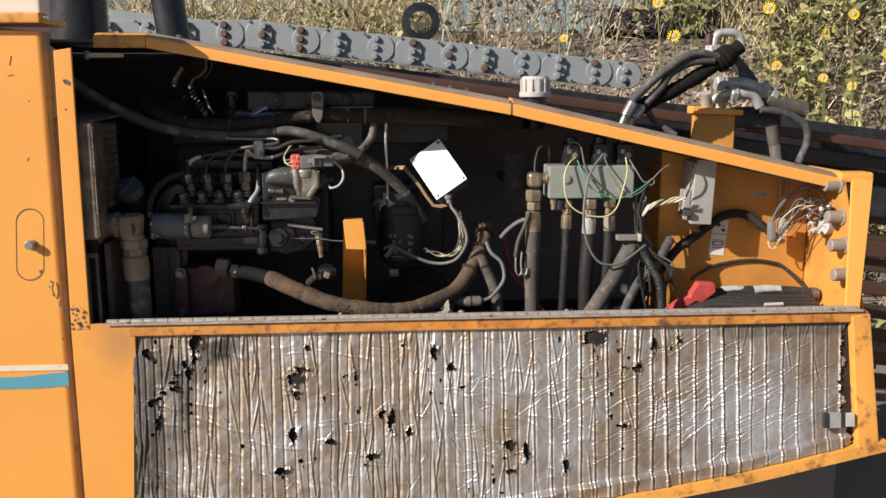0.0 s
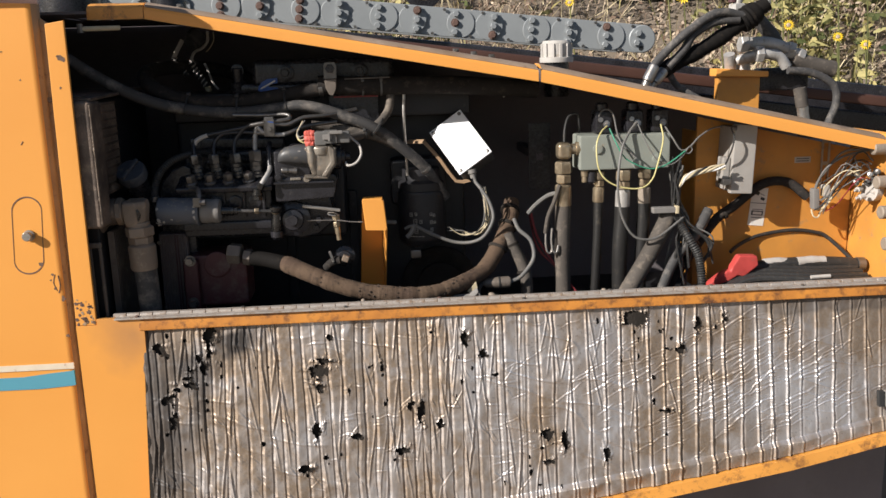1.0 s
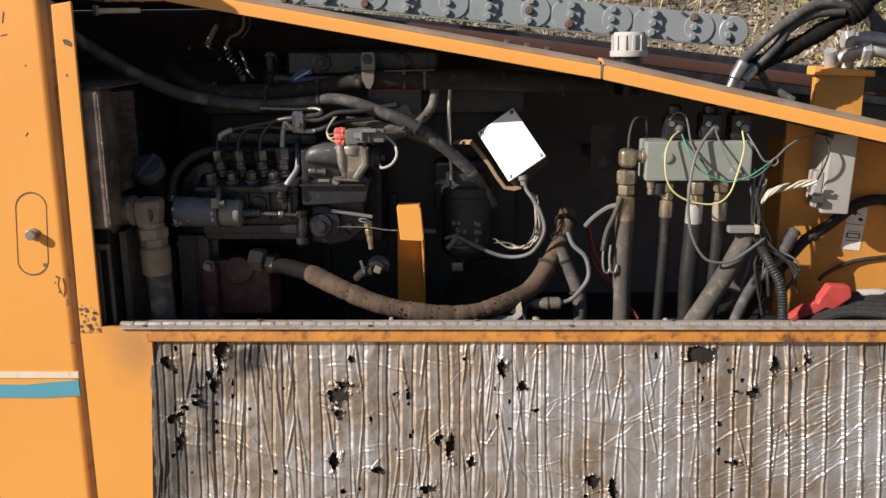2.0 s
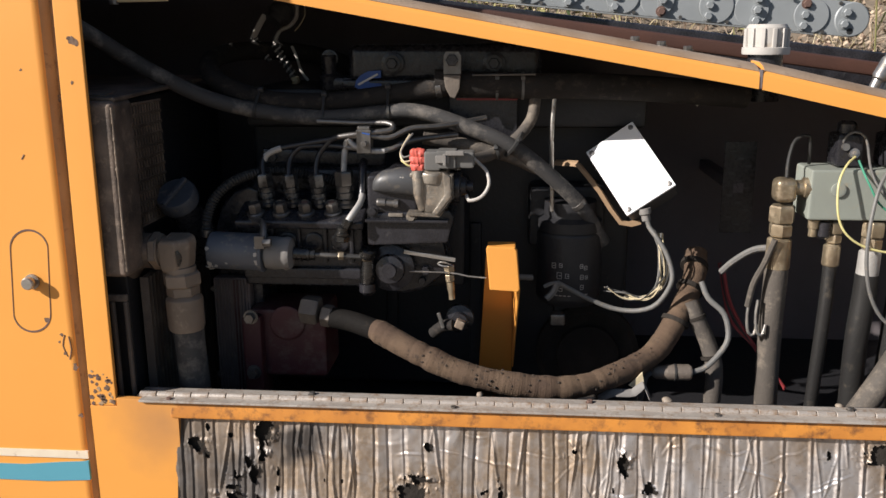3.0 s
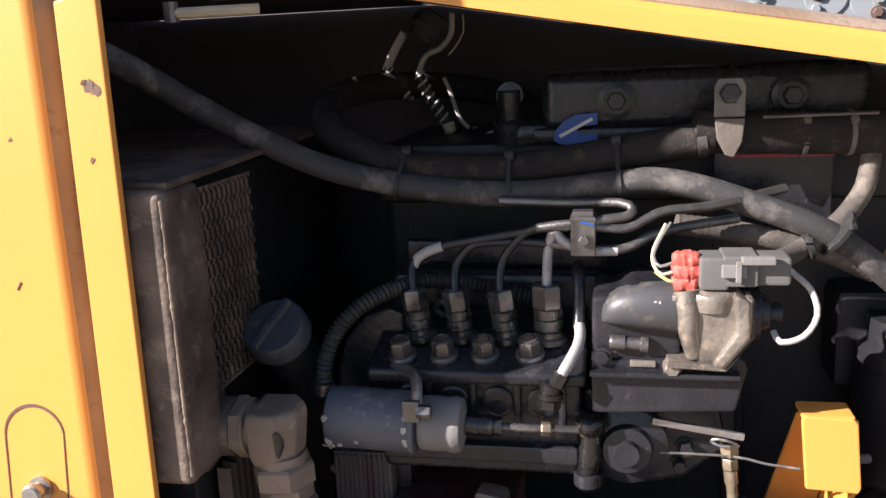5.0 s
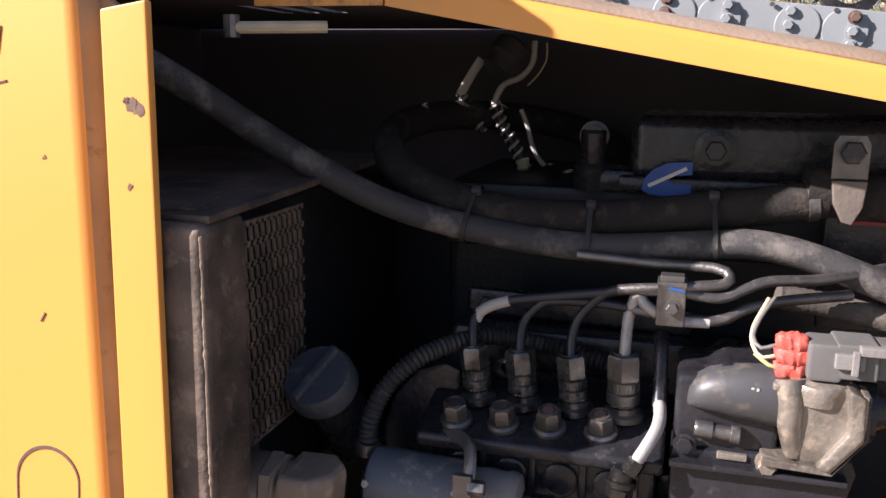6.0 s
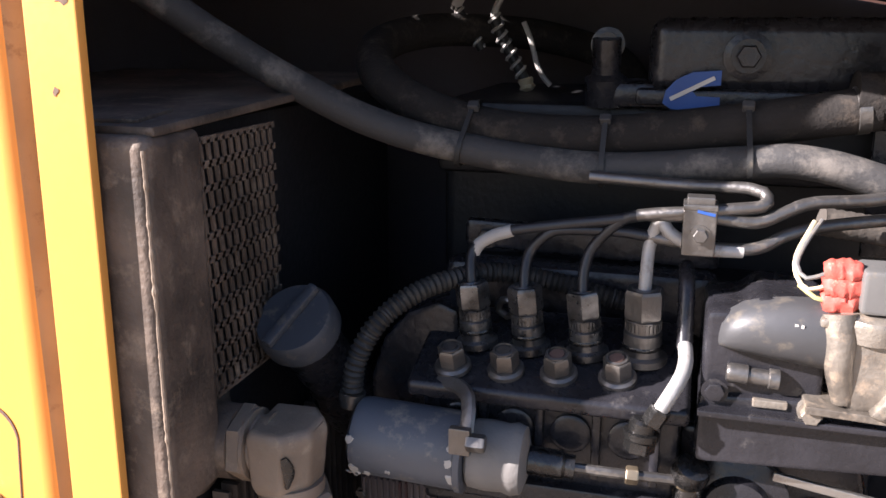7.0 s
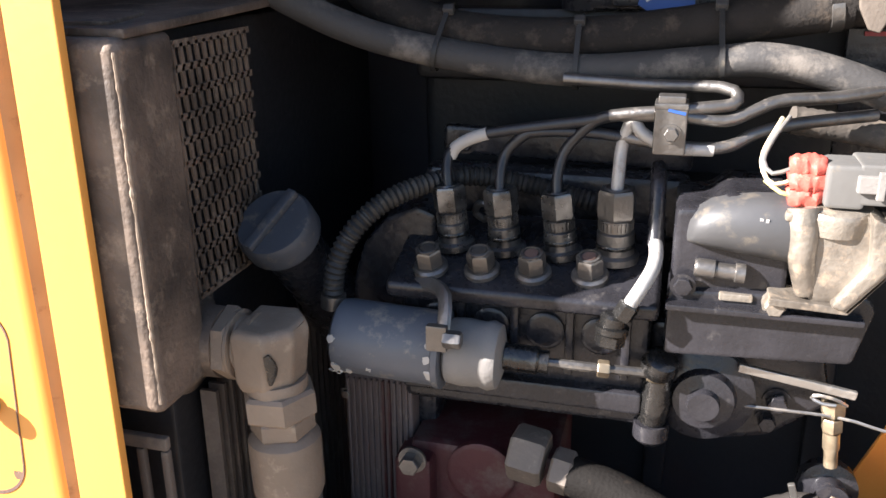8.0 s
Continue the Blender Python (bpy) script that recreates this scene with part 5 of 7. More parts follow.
for p, m in (([(0.324, 0.138, 1.322), (0.313, 0.138, 1.318), (0.308, 0.145, 1.324), (0.313, 0.155, 1.335), (0.322, 0.166, 1.347)], W_GREY), ([(0.325, 0.138, 1.315), (0.314, 0.136, 1.312), (0.308, 0.142, 1.318), (0.308, 0.152, 1.328), (0.318, 0.166, 1.346)], W_CREAM), ([(0.326, 0.136, 1.306), (0.318, 0.134, 1.308), (0.309, 0.138, 1.314)], W_YELLOW)):
    part("wire", tube(p, 0.0014, 8, 0.004), m, plug)
part("wire", tube([(0.405, 0.15, 1.317), (0.412, 0.155, 1.31), (0.425, 0.145, 1.298), (0.428, 0.135, 1.281), (0.418, 0.130, 1.266), (0.402, 0.130, 1.261), (0.398, 0.14, 1.266)], 0.0024, 10, 0.005), OLD_PLASTIC, plug)

# ---- shut-off solenoid ----
sol = thing("fuel_solenoid", (0.1, 0.13, 1.16), "dented blue-grey shut-off solenoid with a pale rubber boot", "solenoid")
part("can", lathe((0.0365, 0.13, 1.187), (1, 0, -0.04), [(0.021, 0), (0.0255, 0.003), (0.0262, 0.008), (0.0262, 0.074), (0.0275, 0.075), (0.0275, 0.079), (0.022, 0.08)], 34), BLUE_CAN, sol)
rng = random.Random(17)
for s, a, r in ((0.004, -0.9, 0.005), (0.006, -0.6, 0.004), (0.003, -1.2, 0.0045), (0.014, -0.75, 0.003), (0.072, 0.1, 0.003), (0.074, -0.35, 0.004), (0.073, 0.5, 0.0025), (0.030, -0.5, 0.002), (0.004, 0.3, 0.0028)):
    nrm = Vector((0, -math.cos(a), math.sin(a)))
    bm = lathe(Vector((0.0365 + s, 0.13, 1.187 - 0.04 * s)) + nrm * 0.0259, nrm, [(r, 0), (r * 0.9, 0.0007)], 9)
    for v in bm.verts:
        v.co += Vector((rng.uniform(-0.4, 0.4) * r, 0, rng.uniform(-0.4, 0.4) * r))
    part("paint_chip", bm, OLD_PLASTIC, sol)
part("boot", lathe((0.117, 0.13, 1.184), (1, 0, -0.03), [(0.020, 0), (0.0225, 0.002), (0.0235, 0.012), (0.0225, 0.024), (0.024, 0.030), (0.022, 0.036), (0.012, 0.039)], 28), PALE_BOOT, sol)
part("plunger", lathe((0.156, 0.132, 1.183), (1, 0.04, -0.06), [(0.0095, 0), (0.0095, 0.022), (0.008, 0.024), (0.008, 0.03)], 18), GUNMETAL, sol)
part("rod", tube([(0.184, 0.133, 1.181), (0.22, 0.137, 1.179), (0.258, 0.146, 1.175)], 0.0035, 10), STEEL_DARK, sol)
part("rod_nut", hexnut((0.218, 0.137, 1.179), (1, 0.1, -0.06), 0.006, 0.008), ZINC, sol)
bm = bmesh.new()
lathe((0.250, 0.145, 1.1755), (1, 0.2, -0.06), [(0.005, 0), (0.007, 0.004), (0.007, 0.012), (0.004, 0.014)], 14, bm)
part("rod_end", bm, ZINC, sol)
part("bracket", tube([(0.092, 0.14, 1.228), (0.108, 0.132, 1.229), (0.117, 0.122, 1.226), (0.1195, 0.11, 1.214), (0.119, 0.104, 1.200)], 0.0052, 8, squash=0.6), STEEL_DARK, sol)
part("bracket_plate", box((0.1165, 0.1035, 1.205), (0.014, 0.006, 0.018), 0.001), STEEL_DARK, sol)
part("clamp_bolt", hexnut((0.121, 0.103, 1.205), (1, 0, 0), 0.006, 0.012), STEEL_DARK, sol)

# ---- oil filler ----
filler = thing("oil_filler", (0.01, 0.15, 1.17), "dark plastic oil filler cap on its neck", "oil filler")
ax = Vector((-0.08, -0.64, 0.76)).normalized()
c0 = Vector((-0.005, 0.140, 1.252))
fcap = part("cap", lathe(c0, ax, [(0.027, 0), (0.0285, 0.003), (0.0285, 0.017), (0.026, 0.021), (0.008, 0.021)], 34), CAP_BLUE, filler)
q = turned(ax)
part("grip", box(c0 + ax * 0.0235, (0.052, 0.008, 0.007), 0.002, q @ Matrix.Rotation(1.25, 4, "Z")), CAP_BLUE, fcap)
part("neck", lathe(c0, -ax, [(0.022, 0), (0.022, 0.07), (0.025, 0.075), (0.025, 0.12)], 26), BLACK, filler)

# corrugated loom from the cover over the pump
loom = thing("wiring_loom", (0.05, 0.14, 1.22), "black corrugated wiring loom arching over the pump", "wiring loom")
part("conduit", tube([(0.031, 0.135, 1.205), (0.035, 0.134, 1.235), (0.046, 0.140, 1.260), (0.064, 0.155, 1.278), (0.088, 0.178, 1.287), (0.116, 0.204, 1.288), (0.155, 0.216, 1.281), (0.21, 0.220, 1.268)], 0.0068, 12, 0.0011, ribs(0.0042, 0.13)), W_BLACK, loom)
part("clip", lathe((0.031, 0.135, 1.205), (0.1, 0, 1), [(0.009, 0), (0.009, 0.01)], 14), STEEL_DARK, loom)

# ---- coolant hoses over the engine ----
hose_a = thing("coolant_hose", (0.2, 0.22, 1.36), "dusty black rubber hose crossing above the injection pump", "hose", "hoses tied together")
part("hose", tube([(-0.26, 0.1, 1.559), (-0.141, 0.128, 1.501), (-0.078, 0.178, 1.449), (-0.038, 0.198, 1.421), (0.021, 0.212, 1.391), (0.091, 0.22, 1.373), (0.184, 0.22, 1.3635), (0.277, 0.22, 1.3712), (0.309, 0.22, 1.3735), (0.346, 0.222, 1.367), (0.4, 0.225, 1.348), (0.453, 0.23, 1.325), (0.498, 0.24, 1.292), (0.559, 0.26, 1.233), (0.6, 0.29, 1.167)], 0.0112, 18), RUBBER, hose_a)
hose_b = thing("coolant_hose", (0.2, 0.25, 1.38), "thick black rubber hose looping round behind the engine cover", "hose", "hoses tied together")
part("hose", tube([(0.36, 0.248, 1.4065), (0.269, 0.242, 1.3925), (0.182, 0.237, 1.3830), (0.104, 0.237, 1.3860), (0.048, 0.243, 1.4010), (0.01, 0.262, 1.421), (-0.006, 0.3, 1.44), (0.0, 0.36, 1.451), (0.03, 0.42, 1.455), (0.1, 0.48, 1.449), (0.17, 0.52, 1.425), (0.20, 0.54, 1.38)], 0.0150, 20), HOSE_MATTE, hose_b)
part("end_clamp", lathe((0.346, 0.2474, 1.4044), (1, 0.05, 0.14), [(0.0152, 0), (0.0160, 0.0006), (0.0160, 0.008), (0.0152, 0.0086)], 24), STEEL_DARK, hose_b)
part("end_clamp", lathe((0.556, 0.259, 1.236), (0.55, 0.2, -0.6), [(0.0113, 0), (0.0122, 0.0006), (0.0122, 0.007), (0.0113, 0.0076)], 20), STEEL_DARK, hose_a)


def strap(x, lean, thick, thin):
    """A flat tie drawn tight round two hoses, given by their centres and radii across its plane."""
    s = thing("cable_tie", (x, thick[0], thick[1]), "black plastic cable tie round two hoses", "cable tie", "cable ties on the hoses")
    ring = sorted({(round(y + (r + 0.001) * math.cos(a), 5), round(z + (r + 0.001) * math.sin(a), 5)) for y, z, r in (thick, thin) for a in [k * math.tau / 28 for k in range(28)]})
    hull = []
    for pts in (ring, ring[::-1]):
        h = []
        for p in pts:
            while len(h) > 1 and (h[-1][0] - h[-2][0]) * (p[1] - h[-2][1]) - (h[-1][1] - h[-2][1]) * (p[0] - h[-2][0]) <= 0:
                h.pop()
            h.append(p)
        hull += h[:-1]
    bm = bmesh.new()
    rows = []
    for k in range(len(hull)):
        (y0, z0), (y1, z1), (y2, z2) = hull[k - 1], hull[k], hull[(k + 1) % len(hull)]
        n = Vector((0, z2 - z0, y0 - y2)).normalized() * 0.0011
        c = Vector((x + lean * (z1 - thick[1]) / 0.03, y1, z1))
        rows.append([bm.verts.new(c + Vector((dx, 0, 0)) + n * o) for dx, o in ((-0.0018, 0), (-0.0018, 1), (0.0018, 1), (0.0018, 0))])
    for k in range(len(rows)):
        p, q = rows[k - 1], rows[k]
        for j in range(4):
            bm.faces.new((p[j], p[(j + 1) % 4], q[(j + 1) % 4], q[j]))
    part("band", bm, W_BLACK, s)
    # head coloured paler than the band to stand for the sky's reflection
    part("head", box((x + lean * 0.5, thick[0] - thick[2] * 0.72, thick[1] + thick[2] * 0.86), (0.0080, 0.0062, 0.0066), 0.0012, Matrix.Rotation(0.7, 4, "X")), GREY_PLASTIC, s, "ratchet head, paler grey for the sky's sheen")


strap(0.090, 0.006, (0.2380, 1.3900, 0.015), (0.2198, 1.3735, 0.0112))
strap(0.1865, 0.0, (0.2370, 1.3835, 0.015), (0.2200, 1.3636, 0.0112))
strap(0.280, -0.002, (0.2426, 1.3942, 0.015), (0.2200, 1.3714, 0.0112))
pipe = thing("coolant_pipe", (0.55, 0.255, 1.39), "black steel pipe behind the top rail", "pipe")
part("tube", tube([(0.345, 0.25, 1.412), (0.45, 0.256, 1.407), (0.60, 0.262, 1.405), (0.80, 0.30, 1.39)], 0.0186, 22), HOSE_MATTE, pipe)
part("bracket", slab([(0.3595, 1.424), (0.3845, 1.424), (0.3848, 1.450), (0.3815, 1.4565), (0.3630, 1.4565), (0.3595, 1.450)], 0.2300, 0.2335, 0.0008), STEEL_DARK, pipe, "bare steel pipe bracket")
part("bracket_lip", slab([(0.3597, 1.4235), (0.3843, 1.4235), (0.3825, 1.404), (0.3760, 1.3905), (0.3690, 1.3925), (0.3620, 1.406)], 0.2255, 0.2300, 0.0015), HEX_DUSTY, pipe, "grimy bent lip")
part("bracket_bolt", hexnut((0.372, 0.229, 1.444), (0, -1, 0), 0.009, 0.008), BLACK, pipe)
for x in (0.435, 0.472):
    tie((x, 0.257, 1.4065), (1, 0.05, 0), 0.0185, pipe, material=W_GREY)
part("thin_rod", tube([(0.40, 0.238, 1.423), (0.49, 0.238, 1.424)], 0.0016, 8), STEEL_DARK, pipe)
band = thing("red_band", (0.44, 0.27, 1.38), "thin dark red and pink edged plate on the engine", "plate")
part("plate", box((0.415, 0.275, 1.345), (0.10, 0.006, 0.09), 0.001), BLACK, band)
part("edge", box((0.42, 0.2705, 1.3865), (0.09, 0.003, 0.003)), W_RED, band, "pinkish red edge")

# pale heater hose and braided sleeve joined by a tie
hose_c = thing("heater_hose", (0.46, 0.24, 1.30), "dusty grey hose end bent down to a tied joint", "hose")
part("hose", tube([(0.492, 0.262, 1.402), (0.490, 0.255, 1.379), (0.486, 0.251, 1.360), (0.472, 0.243, 1.340), (0.454, 0.235, 1.325), (0.430, 0.222, 1.312), (0.407, 0.20, 1.308), (0.385, 0.18, 1.312)], 0.0085, 14), RUBBER_DRY, hose_c)
part("braided_sleeve", tube([(0.33, 0.225, 1.334), (0.374, 0.232, 1.327), (0.412, 0.233, 1.319), (0.455, 0.235, 1.307), (0.495, 0.245, 1.288)], 0.0095, 14, 0.003, ribs(0.006, 0.04)), RUBBER_DRY, hose_c)
tie((0.460, 0.232, 1.325), (0.8, 0.1, -0.6), 0.0205, hose_c, material=W_BLACK)
tie((0.437, 0.222, 1.315), (0.9, 0.1, 0.3), 0.011, hose_c, material=W_BLACK)
upl = thing("dipstick_tube", (0.516, 0.26, 1.25), "thin steel dipstick tube", "tube")
part("tube", tube([(0.519, 0.262, 1.40), (0.516, 0.26, 1.33), (0.52, 0.27, 1.22)], 0.0035, 10), STEEL, upl)

# wiring harness hanging behind, with a corrugated end
harness = thing("wiring_harness", (0.08, 0.41, 1.40), "dusty wiring harness with a frayed corrugated end", "wiring loom")
def coil(path, r, wire, pitch):
    """A strip wound along the path, standing in for sunlit ribs of a conduit."""
    way = smooth_path(path, 0.0008)
    pts, run = [], 0.0
    for k, (a, b) in enumerate(zip(way, way[1:])):
        d = (b - a).normalized()
        u = d.cross(Vector((0, 1, 0))).normalized()
        v = d.cross(u)
        w = run / pitch * math.tau
        if k % 2 == 0:
            pts.append(tuple(a + (u * math.cos(w) + v * math.sin(w)) * r))
        run += (b - a).length
    return tube(pts, wire, 5, 0.003)


part("connector", lathe((0.085, 0.42, 1.525), (-0.5, -0.5, -0.7), [(0.016, 0), (0.020, 0.004), (0.020, 0.02), (0.015, 0.024), (0.015, 0.034), (0.004, 0.034)], 20), GREY_PLASTIC, harness)
# the strip's pale colour stands for the sun that strikes it
part("sunlit_strip", tube([(0.050, 0.42, 1.512), (0.040, 0.42, 1.497), (0.028, 0.42, 1.476)], 0.0052, 8, 0.004, squash=0.35), OLD_PLASTIC, harness, "pale strip, the sun on it put into its colour")
part("wire", tube([(0.028, 0.42, 1.476), (0.030, 0.42, 1.463), (0.046, 0.42, 1.457)], 0.0014, 8), STEEL, harness)
part("wire", tube([(0.104, 0.42, 1.530), (0.102, 0.42, 1.508), (0.090, 0.42, 1.494), (0.074, 0.42, 1.487), (0.066, 0.42, 1.474), (0.064, 0.42, 1.464)], 0.0032, 8, 0.004, lambda t, s: 1 + 0.3 * noise.noise(Vector((s * 160, 1, 0)))), OLD_PLASTIC, harness)
part("wire", tube([(0.116, 0.42, 1.528), (0.116, 0.42, 1.510), (0.106, 0.42, 1.494), (0.098, 0.42, 1.486)], 0.0010, 6), W_CREAM, harness)
loose = [(0.064, 0.42, 1.468), (0.070, 0.423, 1.451), (0.079, 0.424, 1.435), (0.087, 0.425, 1.421), (0.093, 0.425, 1.411)]
part("conduit", tube(loose, 0.0050, 12), W_BLACK, harness)
# pale coil added round the conduit in place of sun on its ribs
part("sunlit_ribs", coil(loose, 0.0060, 0.0016, 0.0092), OLD_PLASTIC, harness, "pale coil standing in for sunlit ribs of the conduit")
loose = [(0.026, 0.424, 1.480), (0.034, 0.424, 1.466), (0.044, 0.424, 1.452), (0.052, 0.425, 1.437)]
part("conduit", tube(loose, 0.0042, 12), W_BLACK, harness)
part("sunlit_ribs", coil(loose, 0.0048, 0.0014, 0.0080), OLD_PLASTIC, harness, "pale coil standing in for sunlit ribs of the conduit")
part("wire", tube([(0.092, 0.42, 1.462), (0.099, 0.42, 1.446), (0.104, 0.42, 1.428), (0.110, 0.42, 1.415), (0.118, 0.42, 1.406)], 0.0024, 8), OLD_PLASTIC, harness)
bm = lathe((0.094, 0.422, 1.412), (0.3, 0, -1), [(0.0062, 0), (0.0075, 0.002), (0.0062, 0.006), (0.0078, 0.009), (0.0040, 0.0125)], 10)
box((0.099, 0.416, 1.405), (0.006, 0.006, 0.004), 0.001, bm=bm)
part("wire_end", bm, W_CREAM, harness)

# ---- yellow bracket ----
ybr = thing("lifting_bracket", (0.44, 0.17, 0.97), "yellow painted folded steel bracket standing on the floor", "bracket")


def plank(a, b, c, d, off):
    """A flat plate from its four corners, thickened by the offset."""
    bm = bmesh.new()
    v = [bm.verts.new(Vector(p)) for p in (a, b, c, d)] + [bm.verts.new(Vector(p) + Vector(off)) for p in (a, b, c, d)]
    for f in ((0, 1, 2, 3), (7, 6, 5, 4), (0, 4, 5, 1), (1, 5, 6, 2), (2, 6, 7, 3), (3, 7, 4, 0)):
        bm.faces.new([v[i] for i in f])
    bmesh.ops.bevel(bm, geom=list(bm.edges), offset=0.0008, segments=1, affect="EDGES")
    return bm


part("web", plank((0.4245, 0.172, 1.186), (0.4620, 0.172, 1.186), (0.4620, 0.376, 0.885), (0.4040, 0.376, 0.885), (0, 0.004, 0)), YELLOW, ybr)
part("side_flange", plank((0.4622, 0.340, 0.938), (0.4700, 0.157, 1.128), (0.4650, 0.157, 1.188), (0.4622, 0.172, 1.186), (0.003, 0, 0)), YELLOW, ybr)
bm = slab([(0.4300, 1.128), (0.4705, 1.126), (0.4722, 1.131), (0.4672, 1.186), (0.4640, 1.190), (0.4270, 1.1915), (0.4245, 1.188)], 0.153, 0.158, 0.0018)
part("front_lip", bm, YELLOW, ybr)
part("top_fold", box((0.4455, 0.172, 1.1885), (0.040, 0.032, 0.005), 0.002), YELLOW, ybr)

# ---- throttle wire and its clamp ----
thr = thing("throttle_cable", (0.39, 0.165, 1.10), "thin steel throttle wire through a brass clamp", "cable")
part("wire", tube([(0.303, 0.158, 1.1525), (0.372, 0.162, 1.150), (0.40, 0.158, 1.1465), (0.425, 0.153, 1.146)], 0.0011, 6), STEEL, thr)
bm = hexnut((0.371, 0.168, 1.16), (0.1, 0, -1), 0.008, 0.012)
hexnut((0.372, 0.168, 1.146), (0.1, 0, -1), 0.007, 0.010, bm)
lathe((0.373, 0.168, 1.135), (0.1, 0, -1), [(0.0055, 0), (0.0055, 0.012), (0.0045, 0.014), (0.0045, 0.026)], 12, bm)
part("clamp", bm, ZINC, thr, "brassy cable clamp")
part("twist", tube([(0.378, 0.16, 1.160), (0.370, 0.157, 1.1655), (0.360, 0.158, 1.1665), (0.356, 0.16, 1.1635), (0.362, 0.158, 1.161), (0.371, 0.158, 1.1605)], 0.0013, 6, 0.003), STEEL, thr)
part("sleeve", tube([(0.466, 0.19, 1.138), (0.49, 0.205, 1.133)], 0.0042, 10), W_GREY, thr)
pf = thing("pipe_fitting", (0.38, 0.19, 1.05), "dull steel pipe fitting with a round flange", "pipe fitting")
part("flange", lathe((0.384, 0.215, 1.066), (0, -1, 0.1), [(0.021, 0), (0.021, 0.012), (0.012, 0.014), (0.012, 0.03)], 24), BLACK, pf)
part("nut", box((0.386, 0.178, 1.068), (0.013, 0.012, 0.013), 0.002, Matrix.Rotation(0.4, 4, "Y")), OUTLET, pf)
part("elbow", tube([(0.376, 0.185, 1.064), (0.36, 0.19, 1.06), (0.345, 0.2, 1.045)], 0.009, 12), HOSE_MATTE, pf)
part("handle", box((0.358, 0.178, 1.073), (0.005, 0.004, 0.024), 0.001, Matrix.Rotation(-0.3, 4, "Y")), STEEL, pf)

# ---- brown woven hose ----
brown = thing("sleeved_hose", (0.45, 0.1, 0.99), "hose in a brown woven sleeve sagging across the opening", "hose")
rng = random.Random(2)
ph = [rng.uniform(0, 6) for _ in range(4)]
part("sleeve", tube([(0.268, 0.128, 1.075), (0.285, 0.118, 1.070), (0.336, 0.10, 1.050), (0.399, 0.09, 1.027), (0.474, 0.09, 1.012), (0.542, 0.10, 1.006), (0.606, 0.13, 1.014), (0.666, 0.17, 1.034), (0.705, 0.21, 1.078), (0.734, 0.26, 1.118), (0.744, 0.30, 1.150)], 0.0165, 22, 0.0011, lambda t, s: (0.82 + 0.18 * min(1, s / 0.012)) * (1 + 0.007 * math.cos(s / 0.0036 * math.tau) - 0.06 * math.exp(-((s - 0.036) / 0.006) ** 2) - 0.03 * math.exp(-((s - 0.082) / 0.006) ** 2) + 0.11 * noise.noise(Vector((s * 26, ph[0], 0))) + 0.07 * noise.noise(Vector((s * 70, ph[1], 0))) + 0.03 * noise.noise(Vector((s * 180, ph[2], 0))))), CLOTH, brown)
way = smooth_path([(0.336, 0.10, 1.050), (0.399, 0.09, 1.027), (0.474, 0.09, 1.012), (0.542, 0.10, 1.006), (0.606, 0.13, 1.014), (0.666, 0.17, 1.034)], 0.003)
bm = bmesh.new()
for _ in range(90):
    p, a, r = rng.choice(way), rng.uniform(-0.2, 1.9), rng.uniform(0.0006, 0.0022)
    v = bmesh.ops.create_icosphere(bm, subdivisions=1, radius=r, matrix=Matrix.Translation(p + Vector((rng.uniform(-0.003, 0.003), -0.0163 * math.cos(a), 0.0163 * math.sin(a)))))["verts"]
    for q in v:
        q.co += Vector((rng.uniform(-1, 1), rng.uniform(-1, 1), rng.uniform(-1, 1))) * r * 0.35
part("dirt_crumbs", bm, SOIL_DARK, brown, "dark crumbs of dirt")
part("inner_hose", tube([(0.203, 0.151, 1.083), (0.235, 0.142, 1.080), (0.272, 0.126, 1.0735)], 0.0150, 20), HOSE_OILY, brown)
for p, ax2 in (((0.700, 0.205, 1.070), (0.4, 0.4, 0.8)), ((0.727, 0.247, 1.108), (0.4, 0.5, 0.6)), ((0.738, 0.28, 1.135), (0.3, 0.7, 0.6))):
    tie(p, ax2, 0.0195, brown, "band", FELT, 0.007, False)

# ---- white junction box on its strap ----
T, L, B, R = Vector((0.636, 0.306, 1.349)), Vector((0.570, 0.292, 1.304)), Vector((0.629, 0.240, 1.221)), Vector((0.695, 0.224, 1.268))
cen = (T + L + B + R) / 4
ux = ((R - B) + (T - L)).normalized()
uy = ((T - R) + (L - B)).normalized()
uz = ux.cross(uy).normalized()
uy = uz.cross(ux).normalized()
wm = Matrix((ux, uy, uz)).transposed().to_4x4()
wm.translation = cen
if uz.y > 0:
    wm = wm @ Matrix.Rotation(math.pi, 4, "Y")
sx, sy = ((R - B).length + (T - L).length) / 2, ((T - R).length + (L - B).length) / 2
wbox = thing("control_box", tuple(cen), "white square control box lid on a dark case", "control box")
part("case", box(wm @ Vector((0, 0, -0.024)), (sx * 0.98, sy * 0.98, 0.044), 0.006, wm.to_3x3().to_4x4()), GREY_PLASTIC, wbox, "dark grey case")
lid = part("lid", box(wm @ Vector((0, 0, 0.001)), (sx, sy, 0.005), 0.0015, wm.to_3x3().to_4x4()), WHITE, wbox, "bright white lid")
for a, b in ((-1, -1), (1, -1), (-1, 1), (1, 1)):
    p = wm @ Vector((a * (sx / 2 - 0.007), b * (sy / 2 - 0.007), 0.0036))
    part("screw", lathe(p, wm.to_3x3() @ Vector((0, 0, 1)), [(0.004, 0), (0.0036, 0.0016), (0.002, 0.002)], 14), STEEL_DARK, lid)
strapm = thing("mounting_strap", (0.60, 0.27, 1.2), "tan bent metal strap holding the control box", "bracket")
bm = tube([L + Vector((-0.045, 0.03, -0.018)), L + Vector((-0.012, 0.012, -0.017))], 0.006, 4, squash=0.4)
